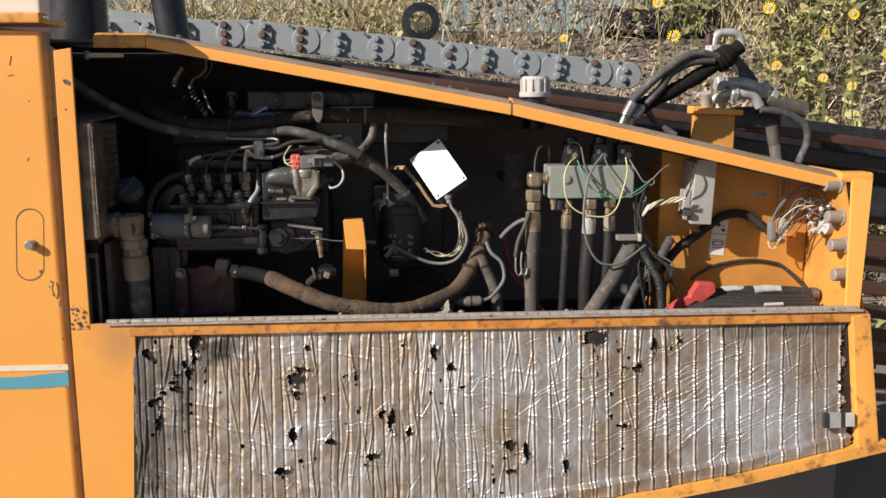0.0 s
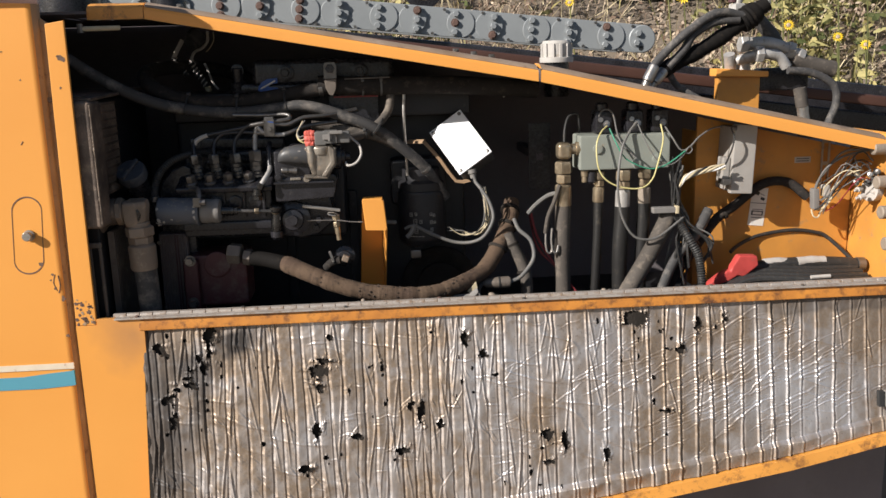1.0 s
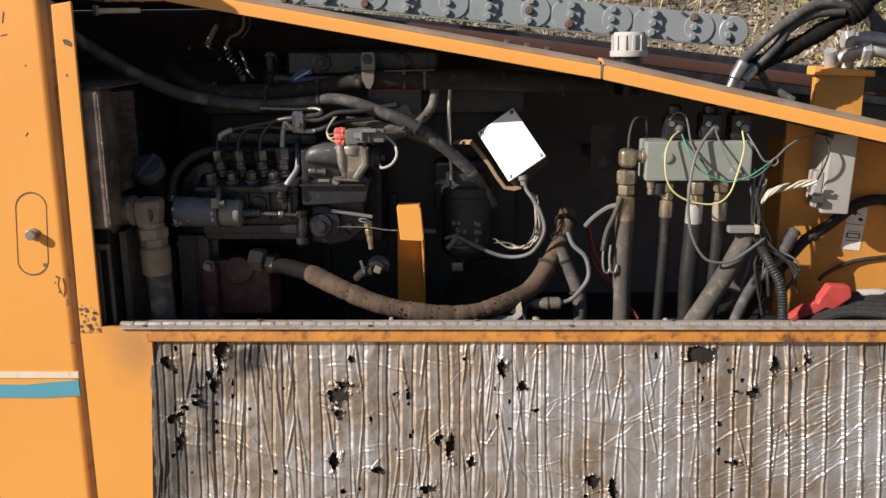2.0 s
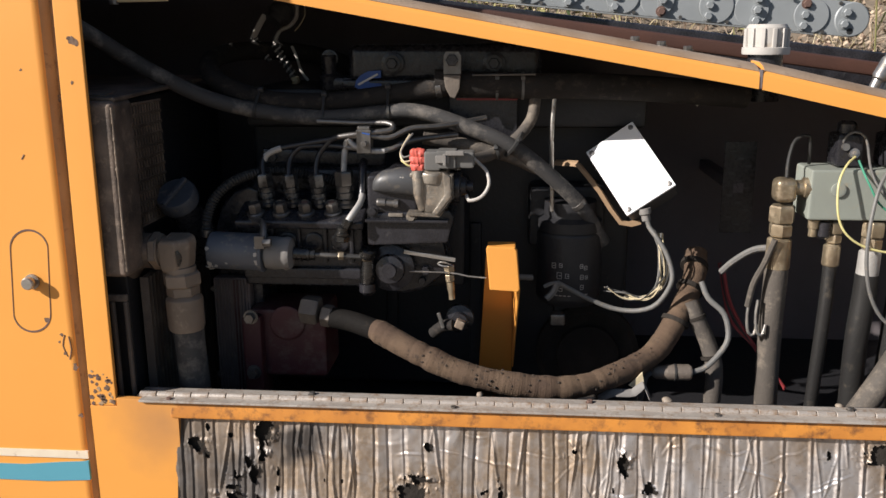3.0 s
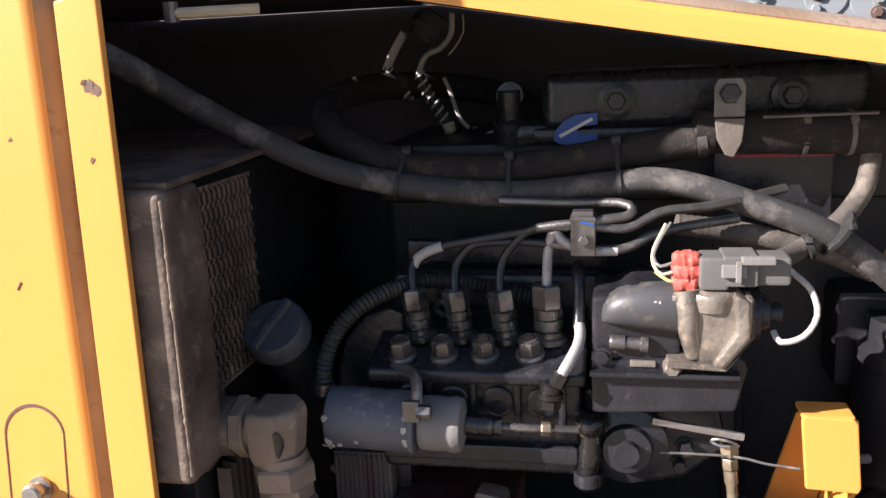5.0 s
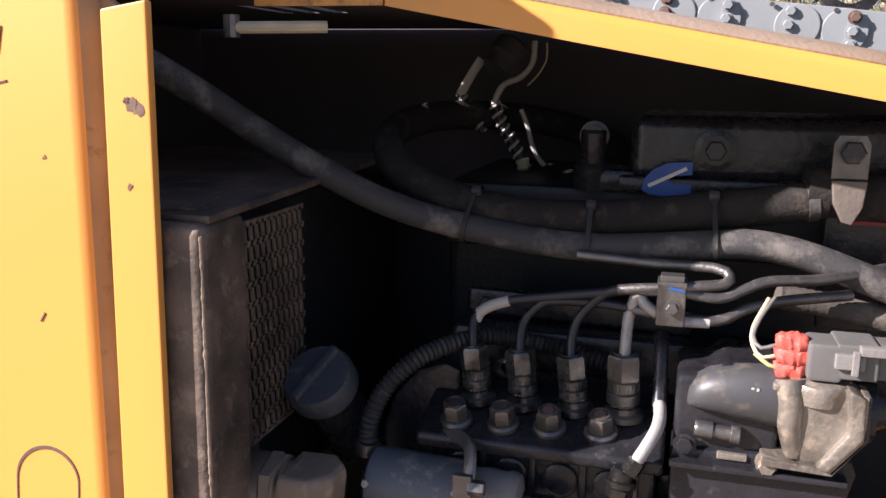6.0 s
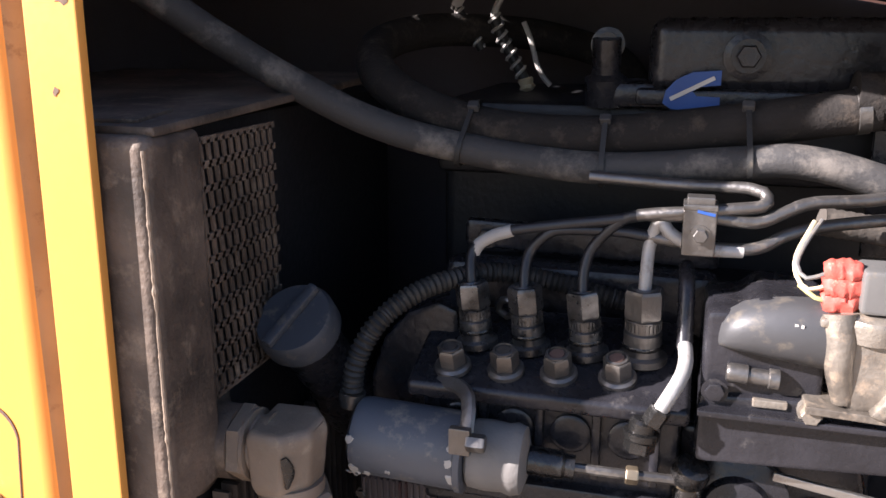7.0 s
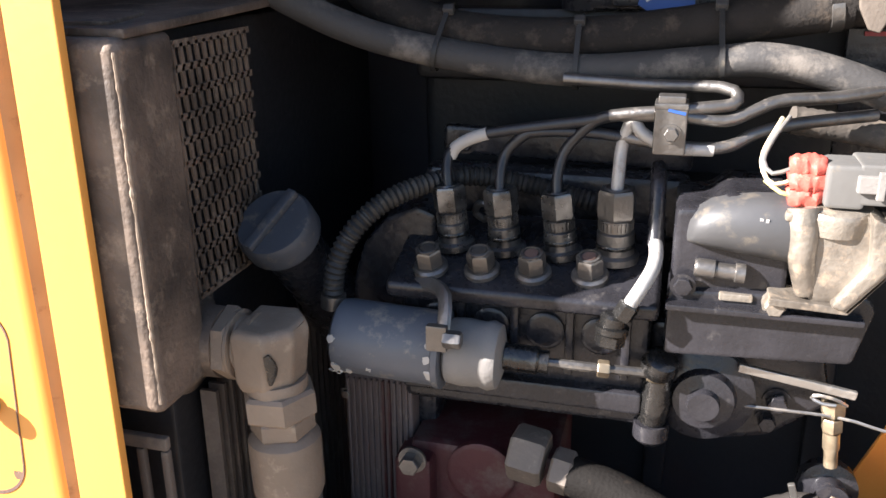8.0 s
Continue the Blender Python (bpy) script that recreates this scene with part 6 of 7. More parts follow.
tube([L + Vector((-0.012, 0.010, -0.017)), (L + B) / 2 + Vector((-0.008, 0.008, -0.014)), B + Vector((-0.008, 0.012, -0.014)), B + Vector((0.02, 0.02, -0.014))], 0.0065, 4, 0.02, squash=0.4, bm=bm)
# the strap's dull tan includes the shade it lies in
part("strap", bm, GAP_DUST_SHADE, strapm)
cab = thing("grey_cable", (0.6, 0.21, 1.08), "grey cable looping down from the control box", "cable")
part("cable", tube([(0.655, 0.232, 1.222), (0.659, 0.230, 1.206), (0.668, 0.220, 1.194), (0.684, 0.210, 1.168), (0.691, 0.200, 1.134), (0.673, 0.200, 1.099), (0.648, 0.210, 1.084), (0.613, 0.220, 1.083), (0.576, 0.220, 1.097), (0.548, 0.218, 1.112), (0.528, 0.212, 1.124)], 0.0037, 12), W_GREY, cab)
part("gland", lathe((0.652, 0.236, 1.232), (0.2, -0.1, -1), [(0.009, 0), (0.009, 0.008), (0.0065, 0.010), (0.0065, 0.018)], 12), PALE_BOOT, cab)
bm = tube([(0.528, 0.212, 1.124), (0.522, 0.21, 1.110), (0.512, 0.208, 1.100)], 0.005, 6)
tube([(0.53, 0.212, 1.124), (0.518, 0.212, 1.122), (0.508, 0.21, 1.118)], 0.003, 6, bm=bm)
part("frayed_end", bm, W_GREY, cab)
bunch = thing("wire_bunch", (0.65, 0.225, 1.1), "bunch of cut cream and white wires", "wires")
rng = random.Random(21)
for i in range(11):
    o = [Vector((rng.uniform(-0.008, 0.008), rng.uniform(-0.01, 0.01), rng.uniform(-0.008, 0.008))) for _ in range(4)]
    p = [Vector((0.606, 0.235, 1.108)) + o[0], Vector((0.630, 0.232, 1.100)) + o[1] * 0.8, Vector((0.655, 0.225, 1.096)) + o[2] * 0.7, Vector((0.678, 0.222, 1.118)) + o[3], Vector((0.684, 0.23, 1.15)) + o[0], Vector((0.676, 0.245, 1.19)) + o[1]]
    part("wire", tube(p[rng.choice((0, 1)):], 0.0011, 6, 0.006), (W_CREAM, W_GREY, W_CREAM, W_BLACK, W_GREY)[i % 5], bunch)

# grey plug and thin cable beside the brown hose
plug2 = thing("inline_plug", (0.69, 0.165, 0.99), "grey inline cable plug lying behind the sill", "connector")
part("body", lathe((0.664, 0.165, 1.006), (1, 0, 0.02), [(0.006, 0), (0.010, 0.006), (0.0105, 0.02), (0.0118, 0.022), (0.0118, 0.052), (0.009, 0.056)], 16), HEX_DUSTY, plug2)
tie((0.696, 0.165, 1.0065), (1, 0, 0), 0.012, plug2, "band", W_BLACK, 0.003, False)
part("cable", tube([(0.718, 0.165, 1.0075), (0.735, 0.166, 1.012), (0.752, 0.17, 1.026), (0.771, 0.18, 1.053), (0.766, 0.19, 1.087), (0.744, 0.2, 1.108), (0.735, 0.21, 1.13)], 0.0042, 10), W_GREY, plug2)
part("cable", tube([(0.664, 0.165, 1.006), (0.655, 0.165, 0.998), (0.65, 0.17, 0.96)], 0.0045, 10), W_GREY, plug2)
hd = thing("drain_hose", (0.75, 0.19, 0.95), "short dusty hose stub with bands", "hose")
part("hose", tube([(0.722, 0.215, 1.098), (0.733, 0.205, 1.07), (0.749, 0.20, 1.036), (0.758, 0.19, 0.994), (0.750, 0.175, 0.9)], 0.0125, 14), RUBBER_DRY, hd)
tie((0.731, 0.207, 1.076), (0.4, -0.2, -0.9), 0.013, hd, "band", FELT, 0.005, False)
tie((0.752, 0.196, 1.020), (0.2, -0.2, -0.9), 0.0132, hd, "band", FELT, 0.005, False)

# ---- valve block with its hoses ----
vb = thing("valve_block", (0.962, 0.22, 1.22), "grey-green hydraulic valve block with three solenoid coils", "valve block")
part("manifold", box((0.962, 0.225, 1.262), (0.188, 0.07, 0.071), 0.004), VALVE, vb)
for x, z in ((0.985, 1.237), (1.028, 1.245), (0.905, 1.27)):
    part("plug", lathe((x, 0.1895, z), (0, -1, 0), [(0.010, 0), (0.010, 0.003), (0.006, 0.004)], 16), VALVE, vb)
for i, x in enumerate((0.921, 0.985, 1.038)):
    coil = part("coil", box((x, 0.225, 1.322), (0.036, 0.042, 0.046), 0.005), BLACK, vb)
    part("coil_cap", lathe((x, 0.225, 1.345), (0, 0, 1), [(0.013, 0), (0.013, 0.012), (0.009, 0.016)], 16), BLACK, coil)
    bm = lathe((x + 0.004, 0.204, 1.318), (0, -1, 0.2), [(0.007, 0), (0.007, 0.006), (0.003, 0.006), (0.003, 0.01)], 12)
    lathe((x - 0.008, 0.204, 1.327), (0, -1, 0.1), [(0.005, 0), (0.005, 0.006)], 12, bm)
    part("terminal", bm, STEEL, coil, "bright screw terminals")


def hydraulic_hose(path, r, fit_r, label, rubber, sleeve):
    """A hose with its crimped end and hexagon nuts at the top of its path."""
    top = Vector(path[0])
    d = (Vector(path[1]) - top).normalized()
    h = thing("hydraulic_hose", tuple(Vector(path[-1])), label, "hydraulic hose", "hoses below the valve block")
    part("nut", hexnut(top, d, fit_r * 1.12, fit_r * 1.5, turn=0.4), ZINC, h)
    part("nut", hexnut(top + d * fit_r * 1.6, d, fit_r * 0.98, fit_r * 1.1, turn=0.1), ZINC, h)
    part("crimp_sleeve", lathe(top + d * fit_r * 2.8, d, [(fit_r * 0.8, 0), (fit_r * 1.02, 0.003), (fit_r * 1.05, fit_r * 2.6), (fit_r * 0.95, fit_r * 2.8)], 18), sleeve, h)
    part("hose", tube([top + d * fit_r * 5.2] + [Vector(p) for p in path[1:]], r, 16), rubber, h)
    return h


hA = hydraulic_hose([(0.838, 0.205, 1.245), (0.837, 0.205, 1.13), (0.836, 0.205, 1.05), (0.842, 0.21, 0.88)], 0.0165, 0.0165, "thick dusty hydraulic hose hanging from an elbow on the valve block", RUBBER_DRY, ZINC)
bm = box((0.838, 0.205, 1.267), (0.03, 0.032, 0.034), 0.009, seg=3)
lathe((0.85, 0.205, 1.27), (1, 0, 0), [(0.011, 0), (0.011, 0.012), (0.0145, 0.013), (0.0145, 0.026)], 16, bm)
part("elbow", bm, ZINC, hA)
part("wire", tube([(0.838, 0.2, 1.285), (0.84, 0.205, 1.31), (0.85, 0.215, 1.335), (0.87, 0.22, 1.34), (0.876, 0.23, 1.3)], 0.0025, 8), W_BLACK, hA)
hydraulic_hose([(0.913, 0.21, 1.222), (0.912, 0.21, 1.14), (0.911, 0.21, 1.08), (0.905, 0.215, 0.88)], 0.0095, 0.0115, "thin black hydraulic hose below the valve block", RUBBER_BLACK, ZINC)
hydraulic_hose([(0.962, 0.2, 1.224), (0.960, 0.2, 1.12), (0.957, 0.202, 1.04), (0.962, 0.21, 0.88)], 0.016, 0.0145, "thick black hydraulic hose below the valve block", RUBBER_BLACK, FITTING_GREY)
hydraulic_hose([(1.008, 0.205, 1.224), (1.007, 0.205, 1.13), (1.005, 0.207, 1.05), (1.0, 0.21, 0.88)], 0.0135, 0.013, "medium black hydraulic hose with a brassy nut below the valve block", RUBBER_BLACK, DUSTY_FITTING)
part("check_valve", lathe((0.882, 0.205, 1.225), (0, 0, -1), [(0.008, 0), (0.008, 0.012), (0.006, 0.013), (0.006, 0.024)], 12), ZINC, vb)
part("check_valve", lathe((0.897, 0.205, 1.222), (0, 0, -1), [(0.010, 0), (0.010, 0.02), (0.006, 0.024)], 12), BLACK, vb)
diag = thing("return_hose", (0.95, 0.14, 0.95), "thick dusty return hose slanting down behind the sill", "hose")
part("hose", tube([(1.06, 0.2, 1.135), (1.052, 0.192, 1.115), (1.03, 0.18, 1.08), (1.005, 0.168, 1.043), (0.965, 0.145, 0.992), (0.92, 0.13, 0.93)], 0.0175, 18), RUBBER_DRY, diag)


def loose_wire(name, pts, r, m, label, cat="wire", step=0.006):
    w = thing(name, tuple(pts[len(pts) // 2]), label, cat, "loose wires")
    part("strand", tube(pts, r, 8, step), m, w)
    return w


loose_wire("yellow_wire", [(0.925, 0.195, 1.315), (0.910, 0.182, 1.305), (0.897, 0.168, 1.280), (0.899, 0.16, 1.236), (0.915, 0.155, 1.210), (0.946, 0.153, 1.195), (0.985, 0.153, 1.192), (1.008, 0.156, 1.208), (1.020, 0.16, 1.238), (1.035, 0.175, 1.285), (1.036, 0.195, 1.315)], 0.0016, W_YELLOW, "yellow wire looping in front of the valve block")
loose_wire("grey_wire", [(0.985, 0.195, 1.32), (0.966, 0.182, 1.300), (0.947, 0.165, 1.266), (0.937, 0.152, 1.198), (0.945, 0.15, 1.140), (0.966, 0.15, 1.10), (0.99, 0.15, 1.087), (1.024, 0.155, 1.090), (1.071, 0.17, 1.118), (1.085, 0.18, 1.125)], 0.0026, W_GREY, "grey wire hanging in a long loop")
loose_wire("green_wire", [(0.930, 0.195, 1.31), (0.94, 0.176, 1.28), (0.958, 0.168, 1.250), (1.000, 0.166, 1.230), (1.03, 0.165, 1.232), (1.055, 0.166, 1.245), (1.080, 0.17, 1.262)], 0.0015, W_GREEN, "green wire crossing the valve block")
loose_wire("pale_wire", [(0.988, 0.195, 1.318), (0.998, 0.176, 1.285), (1.012, 0.168, 1.258), (1.025, 0.166, 1.244), (1.05, 0.166, 1.236), (1.075, 0.17, 1.252), (1.088, 0.172, 1.27), (1.095, 0.172, 1.264), (1.088, 0.172, 1.256), (1.078, 0.172, 1.26)], 0.0014, W_GREY, "pale wire ending in a small coil")
loose_wire("grey_wire", [(1.045, 0.195, 1.31), (1.058, 0.18, 1.285), (1.073, 0.175, 1.263), (1.09, 0.176, 1.268), (1.112, 0.182, 1.288), (1.14, 0.19, 1.303), (1.165, 0.198, 1.306)], 0.0018, W_GREY, "grey wire running to the relay box")
loose_wire("grey_wire", [(0.905, 0.215, 1.31), (0.915, 0.2, 1.345), (0.935, 0.195, 1.342), (0.945, 0.19, 1.30), (0.955, 0.18, 1.275), (0.98, 0.172, 1.25)], 0.0018, W_GREY, "grey wire arching over a solenoid coil")
rng = random.Random(31)
twist = thing("wire_twist", (1.11, 0.18, 1.2), "twisted cream and white wires from the relay box", "wires")
for i in range(5):
    a0 = i * math.tau / 5
    base = [Vector(p) for p in ((1.165, 0.175, 1.226), (1.135, 0.18, 1.222), (1.108, 0.182, 1.215), (1.086, 0.184, 1.205), (1.072, 0.19, 1.185), (1.07, 0.195, 1.15))]
    pts = []
    for k in range(21):
        f = k / 20 * 5
        j = min(int(f), 4)
        p = base[j].lerp(base[j + 1], f - j)
        pts.append(p + 0.0048 * Vector((0, math.cos(a0 + f * 2.2), math.sin(a0 + f * 2.2))))
    part("wire", tube(pts, 0.0021, 7, 0.006), (W_CREAM, W_CREAM, W_WHITE, W_CREAM, W_BLACK)[i], twist)
dn = thing("wiring_connector", (1.045, 0.18, 1.142), "dusty beige wiring connector", "connector")
part("body", box((1.043, 0.178, 1.1415), (0.052, 0.018, 0.012), 0.002), PALE_BOOT, dn)
part("collar", box((1.067, 0.178, 1.1415), (0.008, 0.021, 0.016), 0.002), W_CREAM, dn)
clutter = thing("wire_tangle", (1.08, 0.19, 1.12), "tangle of black and grey wires below the relay box", "wires")
for i in range(16):
    p0 = Vector((rng.uniform(1.055, 1.085), rng.uniform(0.18, 0.21), rng.uniform(1.20, 1.25)))
    p1 = Vector((1.068 + rng.uniform(-0.012, 0.012), 0.195 + rng.uniform(-0.02, 0.01), 1.165))
    p2 = Vector((1.085 + rng.uniform(-0.02, 0.02), 0.195 + rng.uniform(-0.02, 0.01), 1.12))
    p3 = Vector((1.10 + rng.uniform(-0.04, 0.05), 0.19 + rng.uniform(-0.03, 0.03), 1.07 + rng.uniform(-0.02, 0.02)))
    p4 = p3 + Vector((rng.uniform(-0.03, 0.03), 0, -rng.uniform(0.03, 0.1)))
    part("wire", tube([p0, p1, p2, p3, p4], rng.choice((0.0018, 0.0022, 0.003)), 6, 0.01), (W_BLACK, W_BLACK, W_BLACK, W_GREY)[i % 4], clutter)
cl = thing("corrugated_loom", (1.1, 0.14, 1.0), "black corrugated loom dropping behind the sill", "wiring loom")
part("conduit", tube([(1.075, 0.17, 1.11), (1.087, 0.15, 1.083), (1.104, 0.14, 1.048), (1.107, 0.125, 0.993), (1.10, 0.12, 0.93)], 0.0085, 12, 0.0012, ribs(0.005, 0.12)), W_BLACK, cl)
bl = thing("battery_cable", (1.1, 0.2, 1.0), "thick dusty black cable bent across the mounting plate", "cable")
part("cable", tube([(1.045, 0.185, 0.93), (1.067, 0.2, 0.977), (1.122, 0.22, 1.043), (1.181, 0.25, 1.102), (1.225, 0.262, 1.128), (1.256, 0.266, 1.151), (1.285, 0.266, 1.172), (1.320, 0.266, 1.179), (1.355, 0.266, 1.170), (1.387, 0.258, 1.142)], 0.0100, 14), HOSE_MATTE, bl)
part("band", lathe((1.1975, 0.2535, 1.110), (0.75, 0.2, 0.55), [(0.0110, 0), (0.0110, 0.006)], 14), FELT, bl)
bl2 = thing("black_cable", (1.04, 0.18, 1.0), "black cable slanting down beside the return hose", "cable")
part("cable", tube([(1.15, 0.215, 1.13), (1.117, 0.19, 1.088), (1.071, 0.18, 1.04), (1.036, 0.16, 0.981), (1.02, 0.15, 0.93)], 0.011, 12), RUBBER, bl2)
arc = thing("thin_cable", (1.36, 0.268, 1.06), "thin black cable arched against the yellow plate", "cable")
part("cable", tube([(1.215, 0.245, 1.03), (1.237, 0.258, 1.041), (1.289, 0.276, 1.057), (1.364, 0.278, 1.066), (1.42, 0.277, 1.059), (1.446, 0.274, 1.048), (1.488, 0.25, 1.005), (1.495, 0.24, 0.99)], 0.0042, 8), W_BLACK, arc)

# ---- relay box, label, slot and small plate on the mounting plate ----
rb = thing("relay_box", (1.21, 0.22, 1.163), "pale dusty grey relay box on the yellow plate", "relay box")
mrb = Matrix.Rotation(0.042, 4, "Y")
part("case", box((1.214, 0.245, 1.235), (0.044, 0.075, 0.134), 0.003, mrb), BOXGREY, rb)
part("cover", box((1.2155, 0.206, 1.2365), (0.048, 0.016, 0.144), 0.003, mrb), BOXGREY, rb)
part("socket", box((1.1815, 0.222, 1.215), (0.016, 0.032, 0.052), 0.003, mrb), BOXGREY, rb)
part("terminal", box((1.176, 0.20, 1.192), (0.018, 0.03, 0.012), 0.002, mrb), STEEL_DARK, rb)
part("clip", lathe((1.192, 0.19, 1.302), (-1, 0, 0.1), [(0.006, 0), (0.006, 0.008), (0.004, 0.01)], 10), STEEL_DARK, rb)
part("wire", tube([(1.182, 0.19, 1.303), (1.184, 0.178, 1.28), (1.177, 0.18, 1.25), (1.172, 0.195, 1.222)], 0.0018, 8), W_BLACK, rb)
sticker = thing("warning_label", (1.29, 0.281, 1.08), "scuffed white label with black pictograms", "label")
lm = Matrix.Translation((1.2875, 0.2815, 1.121)) @ Matrix.Rotation(0.10, 4, "Y")
part("paper", box((0, 0, 0), (0.036, 0.001, 0.084)), PAPER, sticker).matrix_parent_inverse = Matrix.Translation(sticker.location).inverted() @ lm
for x, z, w, h in ((-0.006, 0.030, 0.010, 0.008), (0.008, 0.018, 0.009, 0.006), (0, 0.008, 0.034, 0.0012), (0, -0.014, 0.026, 0.010), (0, -0.006, 0.024, 0.0012), (0, -0.024, 0.024, 0.0015), (0.004, 0.028, 0.016, 0.0012)):
    part("printed_mark", box((0, 0, 0), (w, 0.0008, h)), INK, sticker).matrix_parent_inverse = Matrix.Translation(sticker.location).inverted() @ lm @ Matrix.Translation((x, -0.0008, z)) @ Matrix.Rotation(0.3 if w < 0.02 else 0, 4, "Y")
for x, z, w, h in ((0, -0.014, 0.020, 0.006),):
    part("printed_mark", box((0, 0, 0), (w, 0.0008, h)), PAPER, sticker).matrix_parent_inverse = Matrix.Translation(sticker.location).inverted() @ lm @ Matrix.Translation((x, -0.0014, z))
plate = thing("type_plate", (1.383, 0.281, 1.22), "small silver type plate with dark lines", "label")
part("metal", box((1.383, 0.2815, 1.221), (0.036, 0.001, 0.013)), OLD_PLASTIC, plate)
for i in range(2):
    part("printed_mark", box((1.383, 0.2807, 1.2235 - i * 0.005), (0.028, 0.0006, 0.0016)), INK, plate)
slot = thing("slotted_strap", (1.43, 0.275, 1.16), "galvanised slotted steel strap on the plate", "bracket")
bm = bmesh.new()
for dx in (-0.0075, 0.0075):
    box((1.432 + dx, 0.277, 1.21), (0.004, 0.004, 0.105), 0.001, bm=bm)
for z in (1.26, 1.212, 1.16):
    box((1.432, 0.277, z), (0.018, 0.004, 0.008), 0.001, bm=bm)
part("strap", bm, STEEL, slot)

# ---- switches on the end wall, and their wires ----
for i, z in enumerate((1.255, 1.188, 1.130, 1.07)):
    sw = thing("panel_switch", (1.49, 0.13 - 0.03 * (i > 1), z), "round grey panel switch on the end wall", "switch", "switches on the end wall")
    y = 0.155 - 0.022 * i
    part("barrel", lathe((1.50, y, z), (-1, 0, 0), [(0.018, 0), (0.018, 0.004), (0.0135, 0.005), (0.0135, 0.034), (0.011, 0.036)], 18), DUSTY_FITTING, sw)
    part("nut", hexnut((1.498, y, z), (-1, 0, 0), 0.0145, 0.006), ZINC, sw)
gauge = thing("gauge_cluster", (1.47, 0.19, 1.165), "mess of bright terminals and connectors behind a gauge", "terminal cluster")
for i in range(11):
    c = (1.468 + rng.uniform(-0.014, 0.02), 0.175 + rng.uniform(-0.02, 0.02), 1.185 + rng.uniform(-0.035, 0.03))
    part("terminal", lathe(c, (rng.uniform(-1, -0.2), rng.uniform(-1, 0), rng.uniform(-0.5, 0.5)), [(0.006, 0), (0.006, 0.012), (0.003, 0.013), (0.003, 0.02)], 10), (STEEL, OLD_PLASTIC, W_BLACK, STEEL_DARK)[i % 4], gauge)
part("drum", lathe((1.50, 0.185, 1.165), (-1, -0.2, 0), [(0.024, 0), (0.024, 0.02), (0.02, 0.022)], 22), OLD_PLASTIC, gauge)
for i in range(12):
    a = Vector((1.465 + rng.uniform(-0.015, 0.02), 0.17 + rng.uniform(-0.02, 0.02), 1.19 + rng.uniform(-0.03, 0.04)))
    b = a + Vector((rng.uniform(-0.035, -0.01), rng.uniform(-0.02, 0.03), rng.uniform(-0.01, 0.03)))
    c = Vector((1.42 + rng.uniform(-0.02, 0.02), 0.225 + rng.uniform(-0.02, 0.02), 1.16 + rng.uniform(-0.03, 0.02)))
    part("wire", tube([a, b, c, c + Vector((rng.uniform(-0.03, 0.0), 0.01, rng.uniform(-0.035, -0.01)))], 0.0013, 6), (W_BLACK, W_GREY, W_RED if i == 2 else W_GREY, W_BLACK, W_CREAM)[i % 5], gauge)
for k in range(2):
    loose_wire("grey_wire", [(1.392, 0.235, 1.13), (1.39, 0.23, 1.165 + 0.006 * k), (1.402 + 0.004 * k, 0.22, 1.205), (1.428, 0.205, 1.232 + 0.01 * k), (1.46, 0.198, 1.243 + 0.006 * k), (1.50, 0.19, 1.25)], 0.0024, W_GREY, "grey wire rising to the top switch")
conn = thing("weather_connector", (1.395, 0.24, 1.11), "dusty grey connector with looped wire ends", "connector")
part("body", box((1.392, 0.236, 1.142), (0.014, 0.02, 0.045), 0.003, Matrix.Rotation(-0.06, 4, "Y")), PALE_BOOT, conn)
part("body", box((1.417, 0.24, 1.158), (0.016, 0.016, 0.026), 0.003), OLD_PLASTIC, conn)
part("wire_loop", tube([(1.383, 0.23, 1.12), (1.386, 0.226, 1.106), (1.396, 0.226, 1.102), (1.404, 0.23, 1.112), (1.415, 0.236, 1.13), (1.419, 0.24, 1.15)], 0.0018, 6), W_CREAM, conn)
part("wire_loop", tube([(1.43, 0.235, 1.165), (1.425, 0.23, 1.14), (1.41, 0.23, 1.122), (1.395, 0.235, 1.118)], 0.0022, 6), W_CREAM, conn)

# ---- low clutter behind the sill at the far end ----
jc = thing("jumper_clamp", (1.2, 0.18, 0.98), "bright red plastic cable clamp handle", "clamp")
bm = slab([(1.1306, 0.9768), (1.154, 0.9955), (1.1755, 1.009), (1.182, 1.0085), (1.187, 1.018), (1.2004, 1.0409), (1.2385, 1.0389), (1.2425, 1.018), (1.2113, 0.9941), (1.199, 0.9985), (1.179, 0.9866), (1.1416, 0.9738)], 0.162, 0.186, 0.004)
part("handle", bm, CLAMP_RED, jc)
tb = thing("grease_tube", (1.37, 0.2, 0.99), "black tube with torn white wrapping lying behind the sill", "tube")
part("tube", tube([(1.20, 0.19, 1.0), (1.30, 0.198, 1.010), (1.42, 0.2, 1.008), (1.485, 0.2, 1.0)], 0.013, 16), W_BLACK, tb)
for x0, x1 in ((1.268, 1.322), (1.340, 1.402)):
    part("wrap", tube([(x0, 0.1955, 1.0135), ((x0 + x1) / 2, 0.197, 1.0150), (x1, 0.198, 1.0130)], 0.0102, 16, 0.003, lambda t, s: 1 + 0.02 * math.sin(s * 230) + 0.015 * math.sin(s * 610)), OLD_PLASTIC, tb, "torn white wrapping")
part("end_fitting", lathe((1.475, 0.2, 1.002), (1, 0, -0.05), [(0.015, 0), (0.015, 0.016), (0.008, 0.018)], 14), STEEL_DARK, tb)
tb2 = thing("black_bundle", (1.36, 0.15, 0.985), "bundle of black cables behind the sill", "cable")
